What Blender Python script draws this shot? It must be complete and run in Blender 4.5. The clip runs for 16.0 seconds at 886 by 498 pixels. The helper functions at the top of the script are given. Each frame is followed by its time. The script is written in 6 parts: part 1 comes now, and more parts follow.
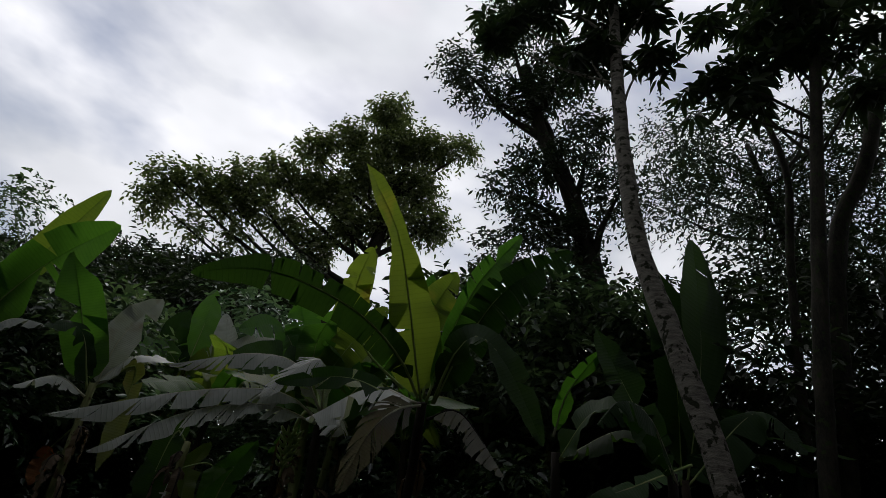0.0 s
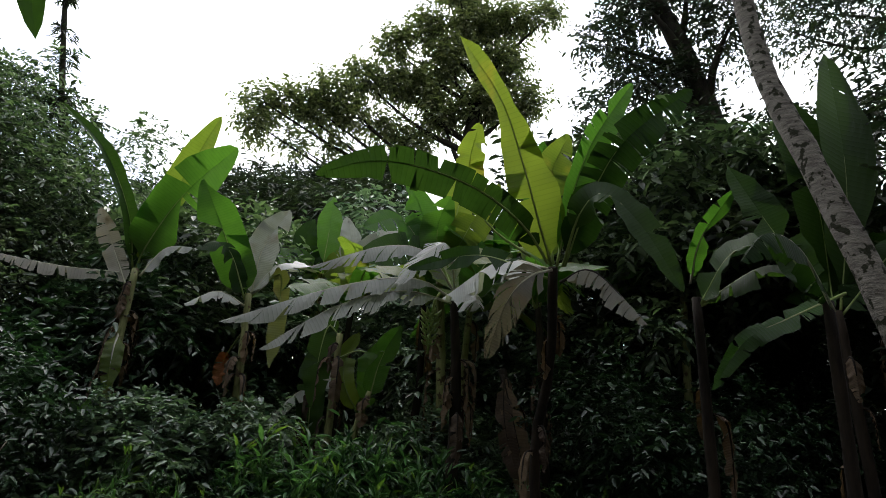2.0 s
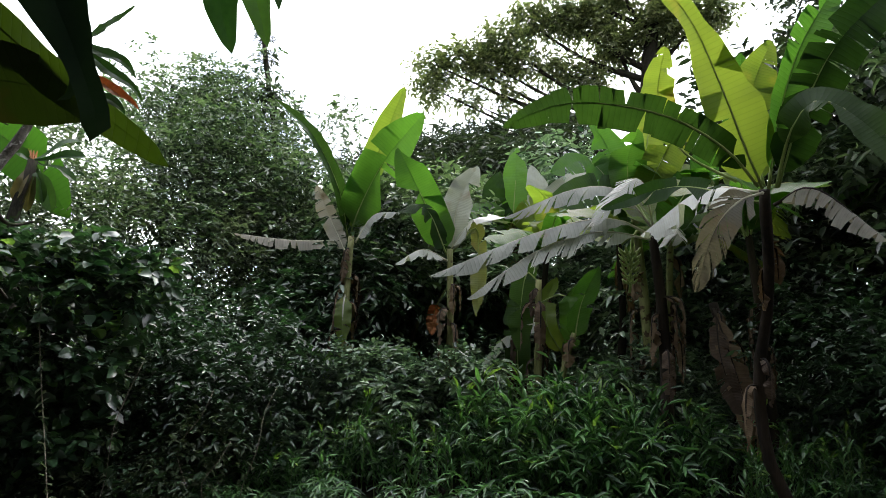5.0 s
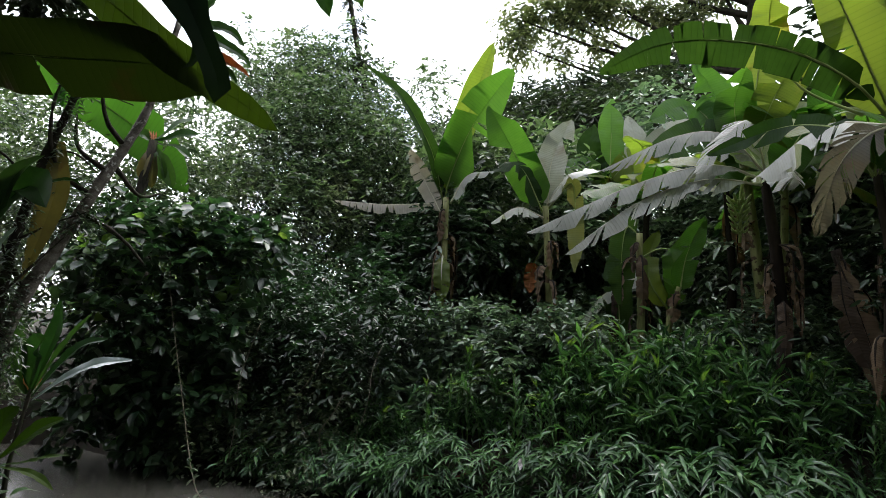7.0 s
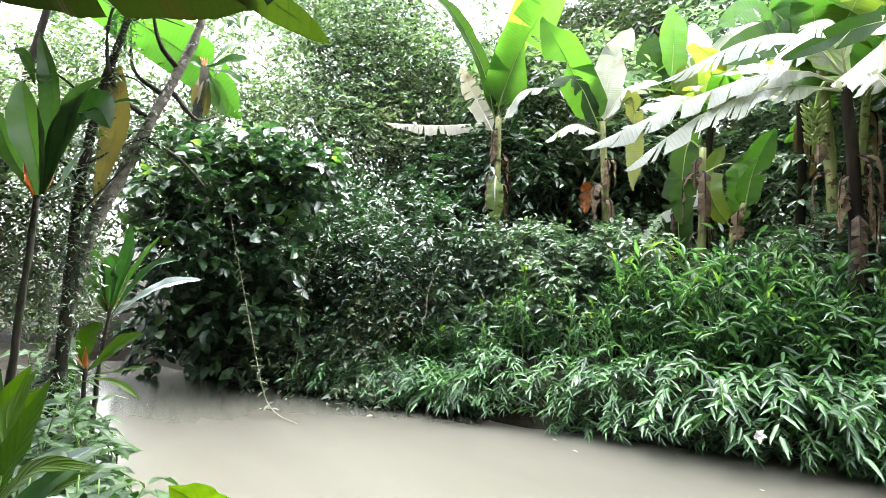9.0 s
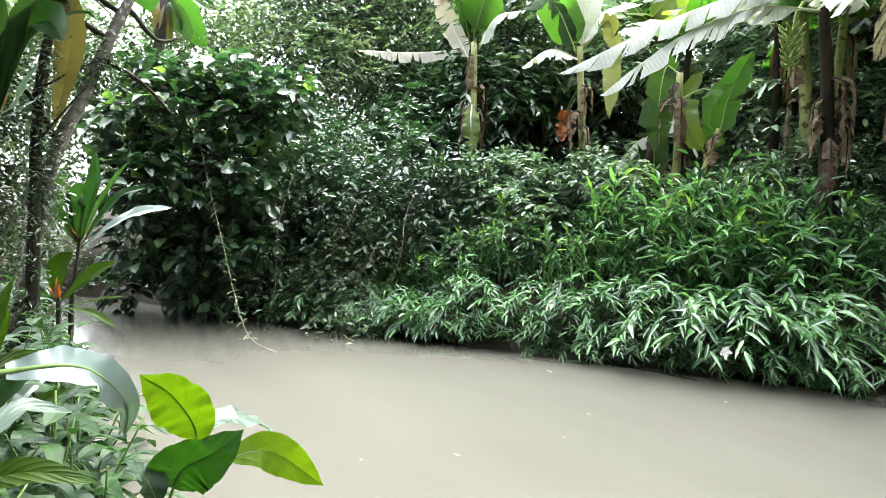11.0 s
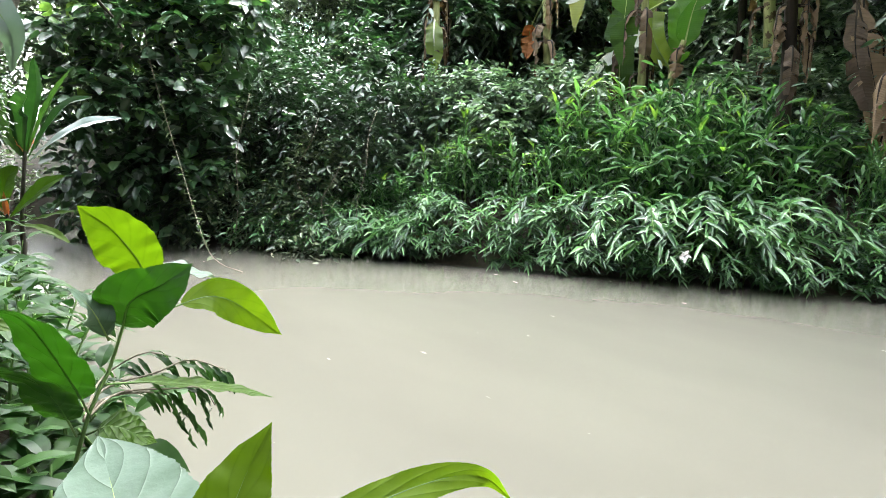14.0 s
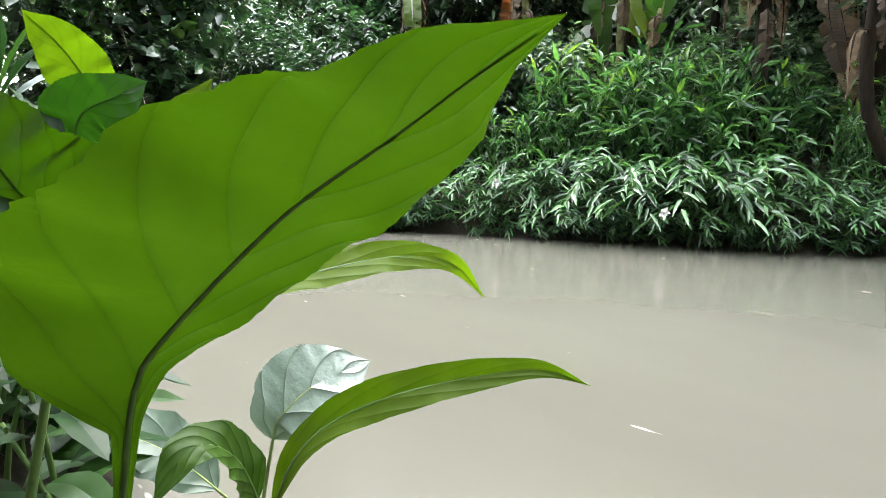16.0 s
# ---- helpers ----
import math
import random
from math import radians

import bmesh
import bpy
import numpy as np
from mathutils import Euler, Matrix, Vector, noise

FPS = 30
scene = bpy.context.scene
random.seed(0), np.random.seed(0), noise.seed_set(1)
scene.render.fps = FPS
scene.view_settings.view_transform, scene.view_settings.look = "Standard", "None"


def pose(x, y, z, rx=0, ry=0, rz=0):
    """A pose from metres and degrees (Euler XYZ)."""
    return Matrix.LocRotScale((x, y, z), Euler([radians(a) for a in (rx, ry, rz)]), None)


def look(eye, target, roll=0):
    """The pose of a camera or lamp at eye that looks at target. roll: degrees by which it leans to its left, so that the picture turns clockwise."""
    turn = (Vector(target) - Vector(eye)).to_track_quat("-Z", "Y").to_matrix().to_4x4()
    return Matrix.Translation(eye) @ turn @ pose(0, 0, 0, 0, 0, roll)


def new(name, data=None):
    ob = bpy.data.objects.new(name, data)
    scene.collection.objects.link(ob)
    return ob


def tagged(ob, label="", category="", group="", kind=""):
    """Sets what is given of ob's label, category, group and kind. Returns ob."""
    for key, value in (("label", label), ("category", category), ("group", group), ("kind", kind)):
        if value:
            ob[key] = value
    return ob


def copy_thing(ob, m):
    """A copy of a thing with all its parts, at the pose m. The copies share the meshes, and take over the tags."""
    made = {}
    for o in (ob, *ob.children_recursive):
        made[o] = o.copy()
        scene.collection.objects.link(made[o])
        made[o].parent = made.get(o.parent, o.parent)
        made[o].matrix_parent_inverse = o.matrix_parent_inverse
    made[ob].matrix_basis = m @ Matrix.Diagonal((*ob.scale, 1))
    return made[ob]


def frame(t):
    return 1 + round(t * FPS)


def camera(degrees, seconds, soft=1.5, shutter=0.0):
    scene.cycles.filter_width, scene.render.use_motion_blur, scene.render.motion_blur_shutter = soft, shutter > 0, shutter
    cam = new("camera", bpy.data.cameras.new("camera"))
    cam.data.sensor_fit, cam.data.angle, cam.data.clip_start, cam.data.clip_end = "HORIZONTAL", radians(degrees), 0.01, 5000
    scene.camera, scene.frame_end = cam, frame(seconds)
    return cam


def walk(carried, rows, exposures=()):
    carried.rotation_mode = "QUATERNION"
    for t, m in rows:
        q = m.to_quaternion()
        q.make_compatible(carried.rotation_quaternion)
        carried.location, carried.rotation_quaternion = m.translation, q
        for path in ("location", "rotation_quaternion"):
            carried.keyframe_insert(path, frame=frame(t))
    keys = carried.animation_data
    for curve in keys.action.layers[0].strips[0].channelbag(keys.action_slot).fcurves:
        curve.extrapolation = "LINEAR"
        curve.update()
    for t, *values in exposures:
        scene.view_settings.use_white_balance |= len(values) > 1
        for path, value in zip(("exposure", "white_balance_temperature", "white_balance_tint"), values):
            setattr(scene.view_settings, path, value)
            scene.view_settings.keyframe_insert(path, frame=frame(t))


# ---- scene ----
cam = camera(72.0, 16.0, 0.5)
PATH = [
    (0, (0.458, 0.273, 2.253), (0.095, 1.94, 3.296), 10.1),
    (0.5, (0.372, 0.302, 2.178), (-0.098, 2.018, 3.091), 9.0),
    (1, (0.335, 0.298, 2.134), (-0.199, 2.035, 2.97), 7.4),
    (1.5, (0.311, 0.301, 2.098), (-0.298, 2.056, 2.84), 5.5),
    (2, (0.285, 0.305, 2.083), (-0.396, 2.06, 2.76), 4.8),
    (2.5, (0.268, 0.292, 2.067), (-0.484, 2.032, 2.703), 4.1),
    (3, (0.252, 0.26, 2.048), (-0.616, 1.965, 2.629), 3.9),
    (3.5, (0.246, 0.212, 2.04), (-0.712, 1.876, 2.6), 3.6),
    (4, (0.251, 0.151, 2.028), (-0.797, 1.769, 2.56), 3.7),
    (6.5, (0.268, 0.077, 1.936), (-1.135, 1.45, 2.321), 3.4),
    (7, (0.242, 0.059, 1.906), (-1.208, 1.393, 2.247), 3.3),
    (7.5, (0.209, 0.07, 1.886), (-1.294, 1.361, 2.158), 3.1),
    (8, (0.186, 0.078, 1.867), (-1.346, 1.347, 2.078), 3.1),
    (8.5, (0.179, 0.069, 1.851), (-1.374, 1.321, 1.995), 3.0),
    (9, (0.173, 0.062, 1.83), (-1.396, 1.298, 1.923), 2.8),
    (11.5, (0.195, 0.1, 1.679), (-1.308, 1.411, 1.533), 1.9),
    (12, (0.215, 0.105, 1.648), (-1.277, 1.425, 1.466), 1.7),
    (12.5, (0.228, 0.126, 1.602), (-1.258, 1.443, 1.364), 1.9),
    (13, (0.235, 0.155, 1.567), (-1.267, 1.447, 1.296), 1.2),
    (13.5, (0.246, 0.155, 1.512), (-1.247, 1.445, 1.187), 0.5),
    (14, (0.217, 0.132, 1.44), (-1.215, 1.494, 1.133), 1.1),
    (14.5, (0.199, 0.133, 1.327), (-1.183, 1.554, 1.063), -0.5),
    (15, (0.222, 0.128, 1.232), (-1.143, 1.566, 0.96), 1.1),
    (15.5, (0.245, 0.143, 1.112), (-1.142, 1.552, 0.822), 0.2),
    (16, (0.252, 0.152, 1.011), (-1.142, 1.555, 0.706), 0.7),
]
STOPS = [(0, -1.0, 6350, 12), (0.5, -0.68, 6350, 12), (1, -0.38, 6350, 12), (1.5, 0.15, 6350, 12), (2, 0.85, 6350, 14), (2.5, 1.22, 6350, 14), (3, 1.6, 6350, 14), (3.5, 1.8, 6350, 14), (4, 1.85, 6350, 14), (6.5, 1.3, 6350, 14), (7, 1.48, 6350, 14), (7.5, 2.05, 6350, 13), (8, 2.75, 6350, 12), (8.5, 3.5, 6350, 11), (9, 3.88, 6350, 11), (11.5, 3.75, 6350, 9), (13, 3.75, 6350, 9), (15, 3.78, 6350, 9), (16, 3.55, 6350, 9)]
walk(cam, [(t, look(eye, target, roll)) for t, eye, target, roll in PATH], STOPS)

# ---- sky and sun ----
SUN_AZ, SUN_EL = radians(22), radians(60)   # bearing to the left of +y, height
world = bpy.data.worlds.new("sky")
scene.world = world
world.use_nodes = True
wn, wl = world.node_tree.nodes, world.node_tree.links
wn.clear()
w_out = wn.new("ShaderNodeOutputWorld")
w_bg = wn.new("ShaderNodeBackground")
w_sky = wn.new("ShaderNodeTexSky")
w_sky.sky_type, w_sky.sun_disc = "NISHITA", False
w_sky.sun_elevation, w_sky.sun_rotation = SUN_EL, -SUN_AZ
w_tc = wn.new("ShaderNodeTexCoord")
w_map = wn.new("ShaderNodeMapping")
w_map.inputs["Scale"].default_value = (1.0, 1.0, 2.2)
w_map.inputs["Rotation"].default_value = (0.3, 0.5, 0.4)
w_noise = wn.new("ShaderNodeTexNoise")
w_noise.inputs["Scale"].default_value, w_noise.inputs["Detail"].default_value, w_noise.inputs["Roughness"].default_value = 3.2, 5, 0.5
w_ramp = wn.new("ShaderNodeValToRGB")
w_ramp.color_ramp.elements[0].position, w_ramp.color_ramp.elements[1].position = 0.26, 0.56
w_shade = wn.new("ShaderNodeTexNoise")
w_shade.inputs["Scale"].default_value, w_shade.inputs["Detail"].default_value = 2.3, 4
w_cloud = wn.new("ShaderNodeValToRGB")
w_cloud.color_ramp.elements[0].position, w_cloud.color_ramp.elements[0].color = 0.35, (8.6, 8.9, 9.3, 1)
w_cloud.color_ramp.elements[1].position, w_cloud.color_ramp.elements[1].color = 0.65, (14, 14, 14.2, 1)
w_mix = wn.new("ShaderNodeMixRGB")
wl.new(w_tc.outputs["Generated"], w_map.inputs["Vector"])
wl.new(w_map.outputs["Vector"], w_noise.inputs["Vector"])
wl.new(w_map.outputs["Vector"], w_shade.inputs["Vector"])
wl.new(w_noise.outputs["Fac"], w_ramp.inputs["Fac"])
wl.new(w_shade.outputs["Fac"], w_cloud.inputs["Fac"])
wl.new(w_ramp.outputs["Color"], w_mix.inputs["Fac"])
wl.new(w_sky.outputs["Color"], w_mix.inputs["Color1"])
wl.new(w_cloud.outputs["Color"], w_mix.inputs["Color2"])
w_dot = wn.new("ShaderNodeVectorMath")
w_dot.operation = "DOT_PRODUCT"
w_dot.inputs[1].default_value = (-math.sin(SUN_AZ) * math.cos(SUN_EL), math.cos(SUN_AZ) * math.cos(SUN_EL), math.sin(SUN_EL))
wl.new(w_tc.outputs["Generated"], w_dot.inputs[0])
w_veil = wn.new("ShaderNodeMapRange")   # thin cloud scatters most light forwards, round the hidden sun
w_veil.interpolation_type = "SMOOTHSTEP"
for key, value in (("From Min", -0.1), ("From Max", 1.0), ("To Min", 0.36), ("To Max", 1.3)):
    w_veil.inputs[key].default_value = value
wl.new(w_dot.outputs["Value"], w_veil.inputs["Value"])
w_glow = wn.new("ShaderNodeVectorMath")
w_glow.operation = "SCALE"
wl.new(w_mix.outputs["Color"], w_glow.inputs[0])
wl.new(w_veil.outputs["Result"], w_glow.inputs["Scale"])
wl.new(w_glow.outputs[0], w_bg.inputs["Color"])
w_bg.inputs["Strength"].default_value = 0.12
wl.new(w_bg.outputs["Background"], w_out.inputs["Surface"])

sun = new("sun", bpy.data.lights.new("sun", "SUN"))
sun.data.energy, sun.data.angle, sun.data.color = 1.1, radians(40), (1.0, 0.96, 0.88)
sun.matrix_world = look((-60 * math.sin(SUN_AZ) * math.cos(SUN_EL), 60 * math.cos(SUN_AZ) * math.cos(SUN_EL), 60 * math.sin(SUN_EL)), (0, 0, 0))


# ---- materials ----
def nodes_of(name):
    m = bpy.data.materials.new(name)
    m.use_nodes = True
    nt = m.node_tree
    nt.nodes.clear()
    return m, nt.nodes, nt.links, nt.nodes.new("ShaderNodeOutputMaterial")


def ramp(n, *stops):
    r = n.new("ShaderNodeValToRGB")
    while len(r.color_ramp.elements) < len(stops):
        r.color_ramp.elements.new(0.5)
    for e, (p, c) in zip(r.color_ramp.elements, stops):
        e.position, e.color = p, (*c, 1) if len(c) == 3 else c
    return r


def math_node(n, l, op, a, b=None):
    m = n.new("ShaderNodeMath")
    m.operation = op
    for i, v in enumerate((a, b)):
        if v is None:
            continue
        if isinstance(v, (int, float)):
            m.inputs[i].default_value = v
        else:
            l.new(v, m.inputs[i])
    return m.outputs[0]


LEAF_TONE = 0.74   # dims every leaf colour, in place of a brighter sky behind the foliage


def leaf_material(name, dark, light, through_col, rough=0.38, glow=0.35, island=False, stain_or_glint=None, veins=0.0, vein_slant=0.0, scale=9.0, coat=0.0, spec=0.5, vein_depth=0.6):
    """A leaf: colour from dark to light by the piece, light let through, two sizes of mottling, and rows of veins along the blade's own u and v."""
    m, n, l, out = nodes_of(name)
    dark, light = [c * LEAF_TONE for c in dark], [c * LEAF_TONE for c in light]
    if island:
        rnd = n.new("ShaderNodeNewGeometry").outputs["Random Per Island"]
    else:
        rnd = n.new("ShaderNodeObjectInfo").outputs["Random"]
    tc = n.new("ShaderNodeTexCoord")
    big = n.new("ShaderNodeTexNoise")
    big.inputs["Scale"].default_value, big.inputs["Detail"].default_value = scale * 0.22, 3
    fine = n.new("ShaderNodeTexNoise")
    fine.inputs["Scale"].default_value, fine.inputs["Detail"].default_value = scale * 3, 4
    l.new(tc.outputs["Object"], big.inputs["Vector"])
    l.new(tc.outputs["Object"], fine.inputs["Vector"])
    f = math_node(n, l, "ADD", math_node(n, l, "MULTIPLY", rnd, 0.6), math_node(n, l, "MULTIPLY", big.outputs["Fac"], 0.4))
    f = math_node(n, l, "ADD", f, math_node(n, l, "MULTIPLY", math_node(n, l, "SUBTRACT", fine.outputs["Fac"], 0.5), 0.35))
    col = ramp(n, (0.25, dark), (0.75, light))
    l.new(f, col.inputs["Fac"])
    colour = col.outputs["Color"]
    # patches of another colour: stains on some leaves, painted highlights on the woodland ones
    if stain_or_glint:
        st = n.new("ShaderNodeTexNoise")
        st.inputs["Scale"].default_value, st.inputs["Detail"].default_value = scale * 0.7, 5
        l.new(tc.outputs["Object"], st.inputs["Vector"])
        sr = ramp(n, (0.60, (0, 0, 0)), (0.72, (1, 1, 1)))
        l.new(st.outputs["Fac"], sr.inputs["Fac"])
        mix = n.new("ShaderNodeMixRGB")
        l.new(sr.outputs["Color"], mix.inputs["Fac"])
        l.new(colour, mix.inputs["Color1"])
        mix.inputs["Color2"].default_value = (*stain_or_glint, 1)
        colour = mix.outputs["Color"]
    bump = n.new("ShaderNodeBump")
    bump.inputs["Strength"].default_value, bump.inputs["Distance"].default_value = 0.25, 0.004
    height = fine.outputs["Fac"]
    if veins:
        uv = n.new("ShaderNodeSeparateXYZ")
        l.new(tc.outputs["UV"], uv.inputs[0])
        away = math_node(n, l, "ABSOLUTE", math_node(n, l, "SUBTRACT", uv.outputs[1], 0.5))
        phase = math_node(n, l, "SUBTRACT", math_node(n, l, "MULTIPLY", uv.outputs[0], veins), math_node(n, l, "MULTIPLY", away, vein_slant))
        wob = math_node(n, l, "ADD", phase, math_node(n, l, "MULTIPLY", big.outputs["Fac"], 1.2))
        ridge = math_node(n, l, "POWER", math_node(n, l, "ABSOLUTE", math_node(n, l, "SINE", wob)), 0.35)
        height = math_node(n, l, "ADD", math_node(n, l, "MULTIPLY", fine.outputs["Fac"], 0.4), ridge)
        bump.inputs["Strength"].default_value, bump.inputs["Distance"].default_value = vein_depth, 0.006
        mixv = n.new("ShaderNodeMixRGB")
        mixv.blend_type = "MULTIPLY"
        mixv.inputs["Fac"].default_value = 0.5 if vein_depth > 0.4 else 0.3
        vr = ramp(n, (0.3, (0.62, 0.68, 0.55)), (0.75, (1, 1, 1)))
        l.new(ridge, vr.inputs["Fac"])
        l.new(colour, mixv.inputs["Color1"])
        l.new(vr.outputs["Color"], mixv.inputs["Color2"])
        colour = mixv.outputs["Color"]
    l.new(height, bump.inputs["Height"])
    p = n.new("ShaderNodeBsdfPrincipled")
    l.new(colour, p.inputs["Base Color"])
    l.new(bump.outputs["Normal"], p.inputs["Normal"])
    p.inputs["Roughness"].default_value = rough
    p.inputs["Coat Weight"].default_value = coat
    p.inputs["Specular IOR Level"].default_value = spec
    t = n.new("ShaderNodeBsdfTranslucent")
    tm = n.new("ShaderNodeMixRGB")
    tm.blend_type, tm.inputs["Fac"].default_value = "MULTIPLY", 1.0
    l.new(colour, tm.inputs["Color1"])
    tm.inputs["Color2"].default_value = (*through_col, 1)
    gain = n.new("ShaderNodeVectorMath")
    gain.operation = "SCALE"
    l.new(tm.outputs["Color"], gain.inputs[0])
    gain.inputs["Scale"].default_value = 2.6
    l.new(gain.outputs[0], t.inputs["Color"])
    mx = n.new("ShaderNodeMixShader")
    mx.inputs["Fac"].default_value = glow
    l.new(p.outputs[0], mx.inputs[1])
    l.new(t.outputs[0], mx.inputs[2])
    l.new(mx.outputs[0], out.inputs["Surface"])
    return m


def rough_material(name, a, b, scale=8.0, rough=0.85, bump_d=0.02, patches=None, stretch=(1, 1, 1), patch_at=0.58):
    m, n, l, out = nodes_of(name)
    tc = n.new("ShaderNodeTexCoord")
    mp = n.new("ShaderNodeMapping")
    mp.inputs["Scale"].default_value = stretch
    l.new(tc.outputs["Object"], mp.inputs["Vector"])
    big = n.new("ShaderNodeTexNoise")
    big.inputs["Scale"].default_value, big.inputs["Detail"].default_value = scale, 6
    fine = n.new("ShaderNodeTexNoise")
    fine.inputs["Scale"].default_value, fine.inputs["Detail"].default_value = scale * 7, 5
    l.new(mp.outputs[0], big.inputs["Vector"])
    l.new(mp.outputs[0], fine.inputs["Vector"])
    c = ramp(n, (0.35, a), (0.68, b))
    f = math_node(n, l, "ADD", math_node(n, l, "MULTIPLY", big.outputs["Fac"], 0.65), math_node(n, l, "MULTIPLY", fine.outputs["Fac"], 0.35))
    l.new(f, c.inputs["Fac"])
    colour = c.outputs["Color"]
    if patches:
        pn = n.new("ShaderNodeTexNoise")
        pn.inputs["Scale"].default_value, pn.inputs["Detail"].default_value = scale * 1.7, 3
        l.new(tc.outputs["Object"], pn.inputs["Vector"])
        pr = ramp(n, (patch_at, (0, 0, 0)), (patch_at + 0.05, (1, 1, 1)))
        l.new(pn.outputs["Fac"], pr.inputs["Fac"])
        mix = n.new("ShaderNodeMixRGB")
        l.new(pr.outputs["Color"], mix.inputs["Fac"])
        l.new(colour, mix.inputs["Color1"])
        mix.inputs["Color2"].default_value = (*patches, 1)
        colour = mix.outputs["Color"]
    bump = n.new("ShaderNodeBump")
    bump.inputs["Strength"].default_value, bump.inputs["Distance"].default_value = 0.8, bump_d
    l.new(f, bump.inputs["Height"])
    p = n.new("ShaderNodeBsdfPrincipled")
    p.inputs["Specular IOR Level"].default_value = 0.2
    p.inputs["Roughness"].default_value = rough
    l.new(colour, p.inputs["Base Color"])
    l.new(bump.outputs["Normal"], p.inputs["Normal"])
    l.new(p.outputs[0], out.inputs["Surface"])
    return m


def water_material():
    """Silty water: pale khaki body, a glossy skin with slow wavelets and a few flecks of foam."""
    m, n, l, out = nodes_of("muddy_water")
    tc = n.new("ShaderNodeTexCoord")
    mp = n.new("ShaderNodeMapping")
    mp.inputs["Rotation"].default_value = (0, 0, radians(26))
    mp.inputs["Scale"].default_value = (0.55, 1.6, 1)
    l.new(tc.outputs["Object"], mp.inputs["Vector"])
    a = n.new("ShaderNodeTexNoise")
    a.inputs["Scale"].default_value, a.inputs["Detail"].default_value = 2.2, 4
    b = n.new("ShaderNodeTexNoise")
    b.inputs["Scale"].default_value, b.inputs["Detail"].default_value = 0.5, 3
    l.new(mp.outputs[0], a.inputs["Vector"])
    l.new(mp.outputs[0], b.inputs["Vector"])
    c = ramp(n, (0.3, (0.08, 0.077, 0.063)), (0.7, (0.094, 0.091, 0.074)))
    l.new(b.outputs["Fac"], c.inputs["Fac"])
    foam = n.new("ShaderNodeTexNoise")
    foam.inputs["Scale"].default_value, foam.inputs["Detail"].default_value = 6.5, 2
    l.new(mp.outputs[0], foam.inputs["Vector"])
    fr = ramp(n, (0.75, (0, 0, 0)), (0.785, (1, 1, 1)))
    l.new(foam.outputs["Fac"], fr.inputs["Fac"])
    mix = n.new("ShaderNodeMixRGB")
    l.new(fr.outputs["Color"], mix.inputs["Fac"])
    l.new(c.outputs["Color"], mix.inputs["Color1"])
    mix.inputs["Color2"].default_value = (0.36, 0.36, 0.31, 1)
    bump = n.new("ShaderNodeBump")
    bump.inputs["Strength"].default_value, bump.inputs["Distance"].default_value = 0.1, 0.01
    l.new(a.outputs["Fac"], bump.inputs["Height"])
    p = n.new("ShaderNodeBsdfPrincipled")
    p.inputs["Roughness"].default_value, p.inputs["IOR"].default_value = 0.2, 1.33
    p.inputs["Specular IOR Level"].default_value = 0.22
    l.new(mix.outputs["Color"], p.inputs["Base Color"])
    l.new(bump.outputs["Normal"], p.inputs["Normal"])
    l.new(p.outputs[0], out.inputs["Surface"])
    return m


# Soil darkened for the shade under leaves that overhang the waterline
M_SOIL = rough_material("soil_litter", (0.012, 0.010, 0.007), (0.036, 0.029, 0.02), 2.5, 0.95, 0.05, patches=(0.018, 0.027, 0.010))
M_WATER = water_material()
M_BANANA = leaf_material("banana_leaf", (0.045, 0.112, 0.022), (0.09, 0.185, 0.04), (0.78, 1.0, 0.32), 0.42, 0.46, veins=150, scale=3.0, spec=0.32)
M_BANANA_YOUNG = leaf_material("banana_leaf_young", (0.10, 0.16, 0.028), (0.15, 0.21, 0.042), (1.0, 1.0, 0.4), 0.4, 0.5, veins=150, scale=3.0, spec=0.4, stain_or_glint=(0.17, 0.17, 0.04))
# Dark banana leaf; on the right of the bank the darkness stands in for shade
M_BANANA_DARK = leaf_material("banana_leaf_dark", (0.018, 0.046, 0.012), (0.038, 0.08, 0.022), (0.95, 1.0, 0.35), 0.5, 0.36, veins=150, scale=3.0, spec=0.12)
# Waxy leaf whose white sheen and backlight are partly put into the colour
M_BANANA_WAXY_SHEEN = leaf_material("banana_leaf_waxy_sheen", (0.26, 0.28, 0.24), (0.46, 0.48, 0.43), (0.9, 0.97, 0.6), 0.38, 0.16, stain_or_glint=(0.17, 0.15, 0.11), veins=170, scale=3.0)
M_BANANA_DRY = leaf_material("banana_leaf_dry", (0.05, 0.03, 0.016), (0.19, 0.13, 0.075), (1.00, 0.9, 0.5), 0.8, 0.2, veins=120, scale=5.0)
M_BANANA_YELLOW = leaf_material("banana_leaf_yellow", (0.15, 0.18, 0.055), (0.22, 0.24, 0.095), (1.00, 0.95, 0.5), 0.45, 0.3, stain_or_glint=(0.18, 0.15, 0.06), veins=140, scale=4.0)
M_ORANGE_DRY = leaf_material("withered_orange_leaf", (0.255, 0.081, 0.017), (0.383, 0.137, 0.034), (1.00, 0.70, 0.60), 0.7, 0.2, veins=60, scale=5.0)
M_RIB = rough_material("banana_midrib", (0.16, 0.24, 0.06), (0.28, 0.34, 0.12), 6, 0.45, 0.003)
M_RIB_PALE = rough_material("banana_midrib_pale", (0.30, 0.30, 0.20), (0.42, 0.42, 0.3), 6, 0.5, 0.003)
M_STEM = rough_material("banana_pseudostem", (0.075, 0.085, 0.026), (0.27, 0.28, 0.12), 5, 0.6, 0.012, patches=(0.06, 0.04, 0.02), stretch=(1, 1, 0.18))
M_STEM_DRY = rough_material("banana_stem_dry", (0.006, 0.005, 0.004), (0.03, 0.021, 0.013), 5, 0.85, 0.02, stretch=(1, 1, 0.15))
